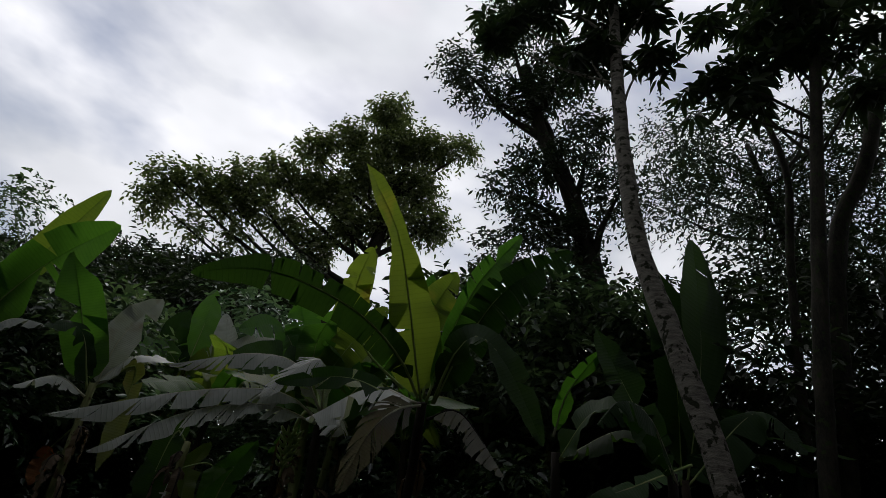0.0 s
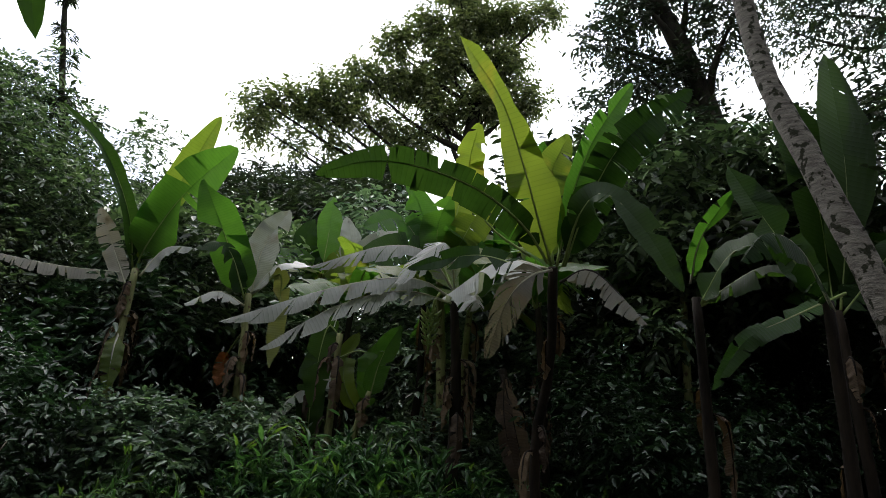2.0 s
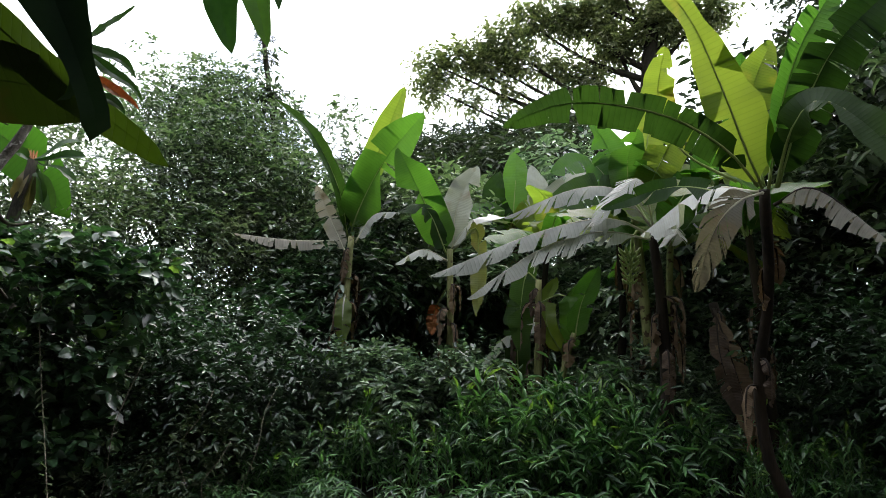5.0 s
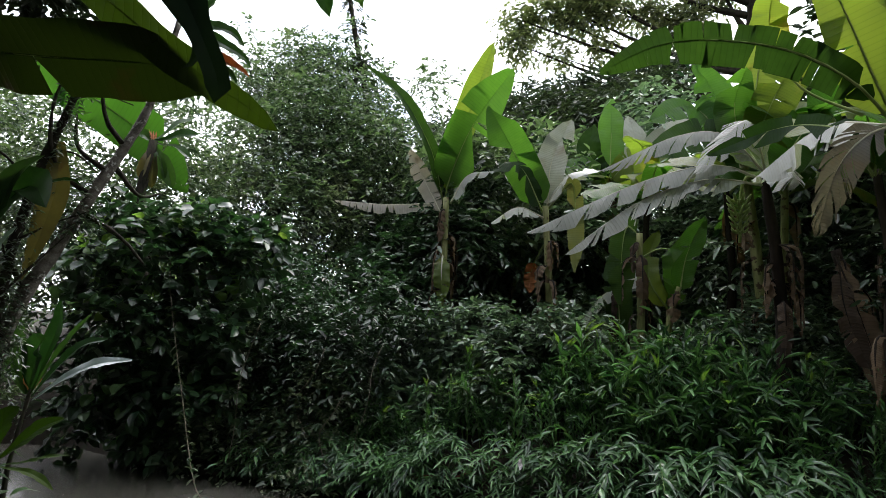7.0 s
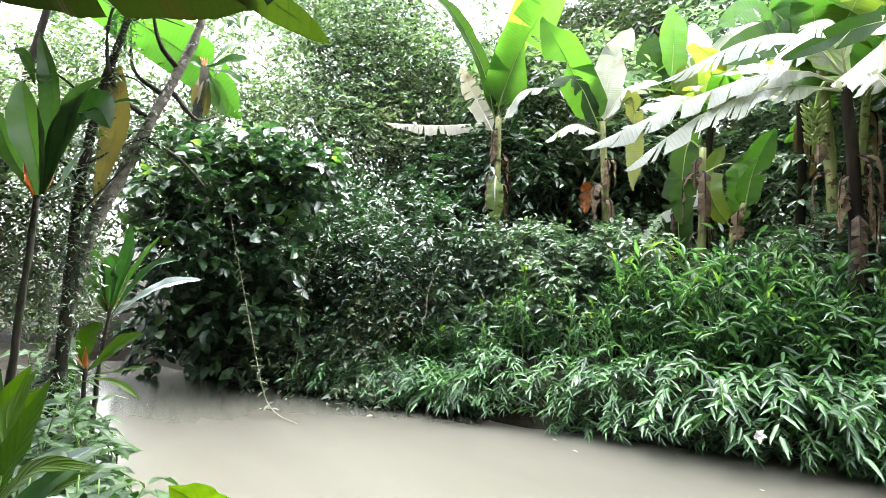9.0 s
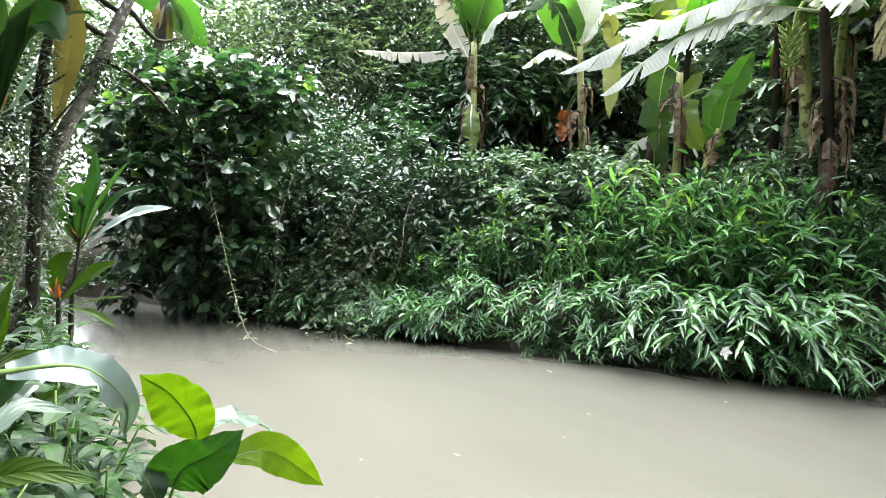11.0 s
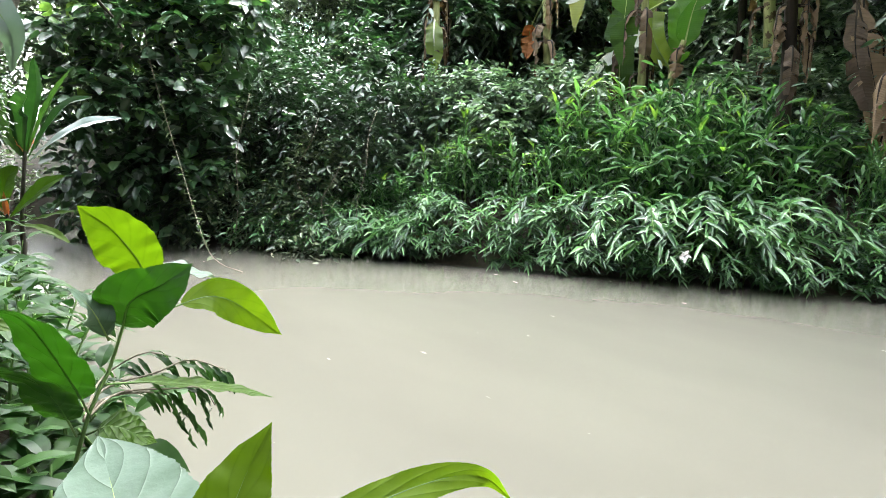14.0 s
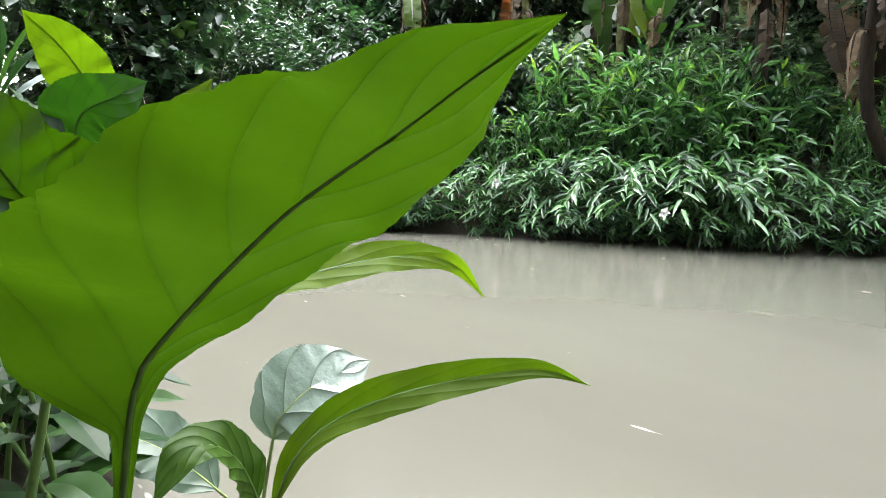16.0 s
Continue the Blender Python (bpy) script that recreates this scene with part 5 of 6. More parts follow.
foliage("overhanging_canopy", around((0.5, -2.5, 9.5), (4.5, 1.2, 1.2), 40, 1.5, 94), 3800, 6, 0.35, 0.16, M_TREE, 0.9, 95, None, "unseen leafy canopy added to shade the near bank", "forest")
foliage("overhanging_canopy", around((-3.6, -0.4, 7.6), (1.6, 0.7, 0.4), 16, 0.9, 96), 2600, 6, 0.18, 0.07, M_TREE, 0.6, 97, None, "unseen leafy canopy added to shade the near bank's plants", "forest")


# ---- bush over the water ----
def heart_mesh(seed, s, mat=M_BUSH):
    r = np.random.default_rng(seed)
    v, q, uv, _ = blade_arrays([(0, 0, 0), (0.5 * s, 0, 0.05 * s), (s, 0, -0.18 * s)], s * 0.85, (0, 0, 1), n=8, half=2, shape="broad", fold=0.18, ruffle=0.006, r=r, stalk=0.0)
    return mesh_of("leaf", v, q, mat, uv)


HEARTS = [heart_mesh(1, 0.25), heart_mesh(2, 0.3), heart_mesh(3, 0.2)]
# high leaves mix in the lit colour
HEARTS_TOP = [heart_mesh(4, 0.27, M_BUSH_LIT), heart_mesh(5, 0.3, M_BUSH), heart_mesh(6, 0.22, M_BUSH_LIT)]
bush_balls = [(-9.4, 2.3, 3.0, 0.45), (-8.8, 2.8, 3.1, 0.5), (-8.4, 3.4, 3.1, 0.45), (-8.2, 3.9, 3.1, 0.4), (-9.3, 2.4, 2.1, 0.55), (-8.8, 3.0, 2.2, 0.6), (-8.3, 3.6, 2.2, 0.5), (-9.7, 2.7, 1.3, 0.55), (-9.1, 3.2, 1.3, 0.6), (-8.5, 3.7, 1.3, 0.5), (-10.3, 2.5, 0.6, 0.4), (-9.8, 3.2, 0.6, 0.4), (-9.1, 3.7, 0.6, 0.4), (-9.2, 2.6, 3.55, 0.3), (-8.5, 3.3, 3.6, 0.32), (-8.0, 4.2, 3.4, 0.3), (-9.9, 2.4, 3.4, 0.3)]
bush = root("overhanging_bush", (-10.2, 4.6, 0.4), "dark bush with heart-shaped leaves overhanging the water", "bush")
b0 = np.array(bush.location)
rb = np.random.default_rng(5)
for x, y, z, k in bush_balls:
    c = np.array([x, y, z]) - b0
    tube("branch", [(0, 0, -0.2), c * 0.5 + np.array([0, 0, 0.25]), c], 0.035, 0.01, M_BARK, bush, 6, 10, 0.08)
pp, ww = in_clumps(puffs(bush_balls, 1.0), 600, rb, 0.25)
for p, w in zip(pp, ww):
    out = unit(w + np.array([0.5, -0.5, -0.1]))
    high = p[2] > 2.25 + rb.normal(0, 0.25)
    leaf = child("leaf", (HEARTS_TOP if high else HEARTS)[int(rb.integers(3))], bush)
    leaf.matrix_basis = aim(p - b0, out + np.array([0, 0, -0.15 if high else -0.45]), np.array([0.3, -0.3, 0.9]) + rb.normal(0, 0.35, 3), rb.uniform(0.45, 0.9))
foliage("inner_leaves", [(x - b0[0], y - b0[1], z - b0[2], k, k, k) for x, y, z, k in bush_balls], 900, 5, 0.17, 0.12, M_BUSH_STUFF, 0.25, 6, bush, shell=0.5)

# trailing vine down to the water
vine = root("hanging_vine", (-8.36, 2.93, 2.95), "thin grey vine with small leaves trailing into the water", "vine")
vine_pts = [(-8.36, 2.93, 2.95), (-8.24, 2.97, 2.4), (-7.77, 3.1, 1.19), (-7.22, 3.13, 0.32), (-6.95, 3.2, 0.08), (-6.6, 3.32, 0.01)]
tube("stem", vine_pts, 0.008, 0.006, M_TWIG, vine, 5, 30, 0.1, vine.location)
vp = bezier(vine_pts, 46)[:40] - np.array(vine.location)
vw = np.random.default_rng(8).normal(0, 1, (40, 3))
v, q = leaf_cloud(np.vstack([vp, vp]), np.vstack([vw, -vw]), np.array([0, 0, 1.0]) + 0 * np.vstack([vw, vw]), 0.095, 0.05)
tagged(child("leaflet_spray", mesh_of("leaflet_spray", v, q, M_VINE, smooth=False), vine), kind="stuff")
for k, (x, y, z0, z1) in enumerate(((-7.4, 4.6, 1.9, 0.15), (-7.0, 4.7, 1.3, 0.05), (-8.0, 3.9, 2.2, 0.3), (-6.6, 5.0, 2.0, 0.3))):
    o = root("hanging_vine", (x, y, z1), "thin bare vine hanging from the thicket", "vine")
    tube("stem", [(0, 0, 0), (0.16 - 0.09 * k, 0.06, (z0 - z1) * 0.25), (0.12 * k - 0.2, 0.02, (z0 - z1) * 0.55), (0.1, 0.1, (z0 - z1) * 0.8), (0.22, 0.16, z0 - z1)], 0.004, 0.006, M_TWIG, o, 5, 12, 0.1)

# slender trunk with tufts, far behind the water
thin = root("slender_trunk", (-12.2, 9.4, 2.0), "slender bare trunk with tufts of air plants", "tree")
tb = np.array(thin.location)
tube("trunk", [(-12.2, 9.4, 2.0), (-12.53, 8.99, 7.28), (-12.77, 8.62, 9.46), (-13.0, 8.27, 11.27), (-13.25, 7.9, 13.4)], 0.09, 0.055, M_BARK, thin, 8, 24, 0.12, tb)
foliage("air_plants", [(x - tb[0], y - tb[1], z - tb[2], 0.16, 0.16, 0.16) for x, y, z in ((-12.89, 8.45, 10.52), (-12.98, 8.3, 11.2), (-12.77, 8.63, 9.5), (-13.1, 8.1, 12.1))], 90, 5, 0.2, 0.035, M_TREE, 0.12, 9, thin, kind="")
foliage("spray", [(-12.6 - tb[0], 8.9 - tb[1], 9.3 - tb[2], 0.6, 0.6, 0.25)], 60, 6, 0.16, 0.06, M_TREE, 0.35, 10, thin, kind="")

# ---- dracaenas and mossy stems on the near bank ----
def strap(plant, pts, width, mat, face, name="leaf", fold=0.5, label="", seed=0, shape="strap", half=2, ruffle=0.004):
    o = np.array(plant.location)
    v, q, uv, _ = blade_arrays([np.array(p) - o for p in pts], width, np.array(face, float), n=16, half=half, shape=shape, fold=fold, ruffle=ruffle, r=np.random.default_rng(seed))
    return child(name, mesh_of(name, v, q, mat, uv), plant, label)


def dracaena(stem, tips, width, label, seed, thick=0.022, brown=()):
    base = np.array(stem[0], float)
    base[2] = float(ground_z(base[0], base[1])) - 0.05
    ob = root("dracaena", tuple(base), label, "dracaena")
    joint = np.array(stem[-1], float)
    tube("stem", [base, *stem[1:]], thick * 1.3, thick * 0.8, M_BARK, ob, 8, 16, 0.1, base)
    r = np.random.default_rng(seed)
    for k, tip in enumerate(tips):
        tip = np.array(tip, float)
        d = tip - joint
        mid = joint + d * 0.55 + np.array([0, 0, 0.10 * np.linalg.norm(d)]) + r.normal(0, 0.03, 3)
        face = unit(np.array([0.7, -0.6, 0.5]) + 0.5 * np.cross(unit(d), (0, 0, 1.0)) * (1 if k % 2 else -1) - 0.4 * unit(d))
        strap(ob, [joint + d * 0.02, joint + d * 0.25, mid, tip], width * r.uniform(0.85, 1.15), M_CORDY_BROWN if k in brown else M_CORDY, face, fold=0.4, seed=seed + k, shape="paddle", half=3)
    for k in range(4):
        a = r.uniform(0, 6.28)
        strap(ob, [joint + np.array([0, 0, -0.02]), joint + np.array([0.05 * math.cos(a), 0.05 * math.sin(a), 0.08]), joint + np.array([0.09 * math.cos(a), 0.09 * math.sin(a), 0.2])], 0.05, M_ORANGE_DRY, (math.cos(a), math.sin(a), 0.4), "sheath", label="orange leaf base", seed=seed + 40 + k)
    return ob


def crowned(stem, leaves, label, seed, thick):
    """A dracaena whose boat-shaped leaves are laid one by one; orange sheaths clasp the stem below them."""
    ob = dracaena(stem, [], 0.1, label, seed, thick)
    for k, (pts, w, face, fold, mat) in enumerate(leaves):
        strap(ob, pts, w, mat, face, fold=fold, seed=seed + 50 + k, half=3, shape="boat", ruffle=0.006)
    return ob


crowned([(-6.2, 1.1, 0.3), (-6.2, 1.12, 0.8), (-6.23, 1.19, 1.4)], (
        ([(-6.248, 1.167, 1.357), (-6.280, 1.113, 1.549), (-6.305, 1.064, 1.785), (-6.303, 1.048, 2.027)], 0.143, (0.8, -0.5, 0.2), 0.50, M_CORDY),
        ([(-6.242, 1.176, 1.358), (-6.227, 1.177, 1.580), (-6.203, 1.194, 1.766), (-5.944, 1.192, 1.858)], 0.201, (0.7, -0.65, 0.2), 0.60, M_CORDY),
        ([(-6.232, 1.188, 1.358), (-6.164, 1.249, 1.690), (-6.114, 1.293, 1.958), (-6.106, 1.285, 2.201)], 0.132, (0.75, -0.6, 0.2), 0.50, M_CORDY),
        ([(-6.225, 1.196, 1.359), (-6.132, 1.294, 1.640), (-6.032, 1.402, 1.885), (-5.926, 1.520, 2.109)], 0.069, (0.6, -0.6, 0.5), 0.50, M_CORDY),
        ([(-6.219, 1.206, 1.338), (-6.100, 1.338, 1.600), (-5.967, 1.490, 1.811), (-5.833, 1.656, 1.874)], 0.127, (0.45, -0.5, 0.75), 0.35, M_CORDY),
        ([(-6.216, 1.212, 1.307), (-6.051, 1.406, 1.515), (-5.886, 1.605, 1.649), (-5.696, 1.842, 1.701)], 0.143, (0.4, -0.5, 0.8), 0.25, M_STRAP_SHEEN),
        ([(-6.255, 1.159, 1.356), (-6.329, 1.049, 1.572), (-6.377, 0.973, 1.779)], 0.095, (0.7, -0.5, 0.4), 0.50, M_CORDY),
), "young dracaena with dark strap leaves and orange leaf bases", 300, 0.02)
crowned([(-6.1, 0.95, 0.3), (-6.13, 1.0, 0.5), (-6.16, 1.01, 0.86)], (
        ([(-6.146, 1.011, 0.856), (-6.215, 0.914, 0.987), (-6.252, 0.856, 1.137), (-6.264, 0.831, 1.273)], 0.112, (0.8, -0.4, 0.4), 0.40, M_STRAP_SHEEN),
        ([(-6.146, 1.010, 0.866), (-6.152, 0.992, 1.018), (-6.113, 1.030, 1.173), (-6.049, 1.104, 1.270)], 0.184, (0.8, -0.5, 0.3), 0.35, M_BROAD),
        ([(-6.134, 1.028, 0.836), (-6.025, 1.155, 0.987), (-5.930, 1.266, 1.112), (-5.822, 1.397, 1.196)], 0.143, (0.6, -0.55, 0.5), 0.35, M_BROAD),
        ([(-6.121, 1.048, 0.792), (-5.995, 1.205, 0.827), (-5.884, 1.342, 0.876), (-5.780, 1.474, 0.895)], 0.041, (0.4, -0.4, 0.8), 0.30, M_BROAD),
        ([(-6.121, 1.049, 0.776), (-5.995, 1.211, 0.746), (-5.917, 1.315, 0.691), (-5.851, 1.405, 0.604)], 0.071, (0.4, -0.4, 0.8), 0.30, M_BROAD),
        ([(-6.153, 1.004, 0.840), (-6.247, 0.882, 0.868), (-6.323, 0.790, 0.801), (-6.375, 0.737, 0.644)], 0.153, (0.5, -0.4, 0.7), 0.40, M_CORDY),
        ([(-6.153, 1.004, 0.840), (-6.216, 0.926, 0.809), (-6.255, 0.888, 0.654), (-6.275, 0.875, 0.500)], 0.173, (0.7, -0.5, 0.3), 0.40, M_CORDY),
), "low dracaena with broad yellowish green leaves by the water", 310, 0.02)
crowned([(-4.5, 0.3, 0.4), (-4.42, 0.35, 1.12), (-4.41, 0.41, 2.22)], (
        ([(-4.401, 0.422, 2.224), (-4.409, 0.398, 2.419), (-4.442, 0.335, 2.681), (-4.467, 0.285, 2.938)], 0.199, (0.85, -0.45, 0.1), 0.70, M_CORDY),
        ([(-4.467, 0.285, 2.924), (-4.418, 0.342, 2.991), (-4.379, 0.393, 2.980), (-4.216, 0.397, 2.880)], 0.092, (0.5, -0.4, 0.8), 0.20, M_CORDY),
        ([(-4.467, 0.285, 2.924), (-4.511, 0.228, 2.941), (-4.551, 0.181, 2.896), (-4.578, 0.153, 2.812)], 0.071, (0.4, -0.3, 0.85), 0.30, M_CORDY),
        ([(-4.397, 0.427, 2.225), (-4.368, 0.441, 2.528), (-4.349, 0.439, 2.883), (-4.395, 0.353, 3.248)], 0.128, (0.85, -0.5, 0.1), 0.60, M_CORDY),
        ([(-4.388, 0.439, 2.225), (-4.333, 0.487, 2.495), (-4.255, 0.572, 2.696), (-4.173, 0.669, 2.784), (-3.863, 0.703, 2.611)], 0.234, (0.65, -0.55, 0.45), 0.50, M_CORDY),
        ([(-4.388, 0.439, 2.225), (-4.311, 0.512, 2.550), (-4.243, 0.576, 2.839), (-4.141, 0.695, 2.985)], 0.142, (0.7, -0.55, 0.45), 0.50, M_CORDY),
        ([(-4.414, 0.353, 2.914), (-4.436, 0.318, 3.025), (-4.466, 0.273, 3.108), (-4.519, 0.206, 3.111)], 0.071, (0.6, -0.3, 0.7), 0.50, M_CORDY),
        ([(-4.383, 0.444, 2.226), (-4.255, 0.574, 2.661), (-4.145, 0.705, 2.786), (-4.045, 0.827, 2.844), (-3.997, 0.891, 2.805)], 0.078, (0.5, -0.5, 0.7), 0.35, M_CORDY),
        ([(-4.388, 0.439, 2.215), (-4.324, 0.516, 2.284), (-4.268, 0.576, 2.430), (-4.219, 0.630, 2.533)], 0.071, (0.5, -0.5, 0.7), 0.30, M_STRAP_SHEEN),
        ([(-4.388, 0.440, 2.201), (-4.335, 0.505, 2.230), (-4.291, 0.558, 2.279), (-4.247, 0.611, 2.318)], 0.032, (0.5, -0.5, 0.7), 0.30, M_STRAP_SHEEN),
        ([(-4.410, 0.412, 2.206), (-4.477, 0.314, 2.378), (-4.527, 0.239, 2.533), (-4.574, 0.163, 2.759)], 0.114, (0.8, -0.3, 0.4), 0.50, M_CORDY),
), "tall dracaena with folded dark green strap leaves", 320, 0.022)
dracaena([(-10.25, 3.54, 0.3), (-10.25, 3.24, 2.31), (-10.28, 3.15, 3.15), (-10.33, 2.97, 4.08), (-10.32, 3.02, 4.66), (-10.31, 3.05, 5.15)], [(-10.14, 3.6, 5.64), (-10.1, 3.7, 5.41), (-10.12, 3.64, 4.96), (-10.2, 3.42, 4.39), (-10.24, 3.28, 4.51), (-10.34, 2.94, 4.46), (-10.37, 2.82, 5.2), (-10.33, 2.99, 4.37), (-10.29, 3.12, 4.34)], 0.19, "mossy dracaena stem with a drooping rosette of leaves", 330, 0.09, (5, 7, 8))

stem_a = root("mossy_stem", (-5.69, 0.7, 0.4), "thin dark mossy stem leaning over the water", "stem")
tube("trunk", [(-5.69, 0.7, 0.4), (-5.69, 0.75, 0.9), (-5.68, 0.78, 1.97), (-5.68, 0.84, 2.89), (-5.64, 1.08, 4.1), (-5.63, 1.2, 5.2)], 0.06, 0.022, M_BARK, stem_a, 8, 30, 0.15, stem_a.location)
moss_on = bezier([(-5.69, 0.75, 0.7), (-5.68, 0.78, 1.97), (-5.68, 0.84, 2.89), (-5.64, 1.08, 4.1)], 12)
foliage("moss", [(x - stem_a.location[0], y - stem_a.location[1], z - stem_a.location[2], 0.07, 0.07, 0.2) for x, y, z in moss_on], 620, 4, 0.05, 0.014, M_SHRUB, 0.09, 13, stem_a, kind="")
for k, (z, dy, dz) in enumerate(((2.6, 0.5, 0.35), (3.1, -0.45, 0.3), (3.4, 0.4, -0.1), (2.2, 0.35, 0.5), (3.9, 0.5, 0.1))):
    p = np.array([-5.67, 0.8 + 0.1 * max(z - 2.8, 0) * 2, z])
    tube("twig", [p, p + (0.05, dy * 0.5, dz * 0.4 + 0.06), p + (0.02, dy, dz)], 0.013, 0.005, M_BARK, stem_a, 5, 10, 0.2, stem_a.location)
strap(stem_a, [(-5.66, 1.0, 3.5), (-5.6, 1.02, 3.1), (-5.62, 0.98, 2.75), (-5.66, 0.9, 2.3)], 0.22, M_CORDY_BROWN, (0.85, -0.4, 0.1), "withered_leaf", 0.2, "yellow-brown withered hanging leaf", 7)
stem_b = root("mossy_stem", (-5.85, 0.65, 0.4), "forked mossy branch with pale grey bark", "stem")
tube("trunk", [(-5.85, 0.65, 0.4), (-5.77, 0.88, 1.93), (-5.74, 1.07, 2.48), (-5.68, 1.4, 3.34), (-5.62, 1.64, 4.01), (-5.59, 1.8, 5.0)], 0.075, 0.028, M_BARK_PALE, stem_b, 9, 30, 0.12, stem_b.location)
for k, pts in enumerate(([(-5.7, 1.25, 2.95), (-5.8, 1.6, 2.8), (-6.0, 1.9, 2.6)], [(-5.68, 1.4, 3.34), (-5.7, 1.15, 3.5), (-5.72, 1.1, 3.8)], [(-5.75, 0.95, 2.2), (-5.7, 0.7, 2.6), (-5.7, 0.3, 2.8)], [(-5.68, 1.45, 3.4), (-5.75, 1.7, 3.2), (-5.9, 1.95, 3.3)], [(-5.7, 1.3, 3.1), (-5.65, 1.0, 3.3), (-5.6, 0.9, 3.7), (-5.6, 0.95, 4.1)], [(-5.66, 1.5, 3.6), (-5.6, 1.3, 3.8), (-5.62, 1.2, 4.3)])):
    tube("branch", pts, 0.025, 0.01, M_BARK, stem_b, 6, 12, 0.15, stem_b.location)
foliage("moss", [(-5.72 - stem_b.location[0], 1.22 - stem_b.location[1], 2.9 - stem_b.location[2], 0.1, 0.18, 0.25), (-5.77 - stem_b.location[0], 0.9 - stem_b.location[1], 1.9 - stem_b.location[2], 0.1, 0.12, 0.5)], 260, 4, 0.05, 0.02, M_SHRUB, 0.06, 12, stem_b, kind="")

# leaves that hang into the view from the near bank
hung = banana_plant((-4.6, -1.2, 0), (-4.25, -0.6, 3.3), "banana plant on the near bank with broad overhanging leaves", 0.12, 0.06, M_STEM, 4, 9, "")
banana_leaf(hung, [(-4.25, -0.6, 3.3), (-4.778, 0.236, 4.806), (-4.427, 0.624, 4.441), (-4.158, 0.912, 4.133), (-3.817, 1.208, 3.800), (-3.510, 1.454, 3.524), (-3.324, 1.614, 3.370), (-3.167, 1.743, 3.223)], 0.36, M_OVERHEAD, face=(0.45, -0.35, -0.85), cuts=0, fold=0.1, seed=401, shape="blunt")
banana_leaf(hung, [(-4.25, -0.6, 3.3), (-5.271, 0.127, 3.915), (-4.941, 0.480, 3.857), (-4.552, 0.817, 3.816), (-4.195, 1.116, 3.788), (-3.877, 1.386, 3.728), (-3.692, 1.542, 3.581)], 0.62, M_OVERHEAD_DIM, face=(0.5, -0.3, -0.8), cuts=2, gap=0.02, fold=0.08, seed=403, shape="blunt", label="thick shaded leaf with the shade in its colour")
behind = banana_plant((-13.80, 0.26, 0), (-12.717, 1.101, 7.049), "banana plant across the water with a large lit leaf", 0.1, 0.06, M_STEM_DRY, 0, 27)
banana_leaf(behind, [(-12.686, 1.145, 7.000), (-12.121, 1.904, 6.435), (-11.493, 2.747, 5.823), (-11.055, 3.344, 5.299), (-10.706, 3.847, 4.493)], 0.95, M_BANANA, face=(0.75, -0.5, -0.4), cuts=2, gap=0.02, fold=0.1, seed=402)
arch = root("arching_plant", (-3.4, -0.3, 0.45), "plant with dark arching leaves edged in orange", "plant")
tube("stem", [(-3.4, -0.3, 0.4), (-3.3, 0.0, 2.6), (-3.2, 0.5, 3.9), (-3.1, 1.2, 4.7)], 0.03, 0.015, M_BARK, arch, 7, 16, 0.08, arch.location)
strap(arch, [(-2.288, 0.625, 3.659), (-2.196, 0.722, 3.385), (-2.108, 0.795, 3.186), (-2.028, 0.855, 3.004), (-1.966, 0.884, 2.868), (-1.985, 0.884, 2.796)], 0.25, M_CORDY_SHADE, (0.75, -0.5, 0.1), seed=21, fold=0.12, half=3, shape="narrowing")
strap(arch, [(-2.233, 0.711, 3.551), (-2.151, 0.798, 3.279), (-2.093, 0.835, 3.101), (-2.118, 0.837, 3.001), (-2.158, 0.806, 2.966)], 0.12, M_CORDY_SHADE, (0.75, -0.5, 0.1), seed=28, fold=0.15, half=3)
strap(arch, [(-3.276, 1.184, 3.780), (-3.149, 1.257, 3.722), (-3.025, 1.328, 3.663), (-2.987, 1.389, 3.581)], 0.09, M_CORDY, (0.5, -0.6, 0.5), seed=29, fold=0.2, half=3)
strap(arch, [(-3.255, 1.213, 3.749), (-3.134, 1.296, 3.634), (-3.003, 1.385, 3.538), (-2.971, 1.438, 3.462)], 0.08, M_CORDY, (0.5, -0.6, 0.5), seed=22, fold=0.2, half=3)
strap(arch, [(-3.244, 1.261, 3.620), (-3.122, 1.340, 3.523), (-3.011, 1.401, 3.453), (-2.985, 1.438, 3.414)], 0.07, M_ORANGE_DRY, (0.5, -0.6, 0.5), "withered_leaf", seed=23, label="orange withered leaf")
strap(arch, [(-3.254, 1.278, 3.522), (-3.139, 1.337, 3.474), (-3.049, 1.374, 3.408), (-3.041, 1.391, 3.378)], 0.07, M_CORDY, (0.5, -0.6, 0.5), seed=24, fold=0.2, half=3)
strap(arch, [(-3.276, 1.184, 3.780), (-3.136, 1.232, 3.858), (-3.011, 1.271, 3.916), (-2.959, 1.305, 3.983)], 0.07, M_CORDY, (0.6, -0.6, 0.3), seed=20, fold=0.2, half=3)
strap(arch, [(-3.1, 1.2, 4.7), (-2.94, 1.66, 4.55), (-2.9, 1.75, 4.2), (-2.85, 1.84, 3.92)], 0.22, M_CORDY, (0.75, -0.6, 0.2), seed=25, fold=0.1, half=3, shape="banana")
strap(arch, [(-3.1, 1.2, 4.7), (-2.88, 1.79, 4.65), (-2.81, 1.93, 4.3), (-2.75, 2.01, 4.02)], 0.2, M_CORDY, (0.6, -0.7, 0.2), seed=26, fold=0.3, half=3, shape="banana")
strap(arch, [(-3.1, 1.2, 4.7), (-2.73, 2.06, 4.62), (-2.74, 2.03, 4.4), (-2.72, 2.03, 4.28)], 0.14, M_CORDY, (0.6, -0.7, 0.2), seed=27, fold=0.3, shape="banana")

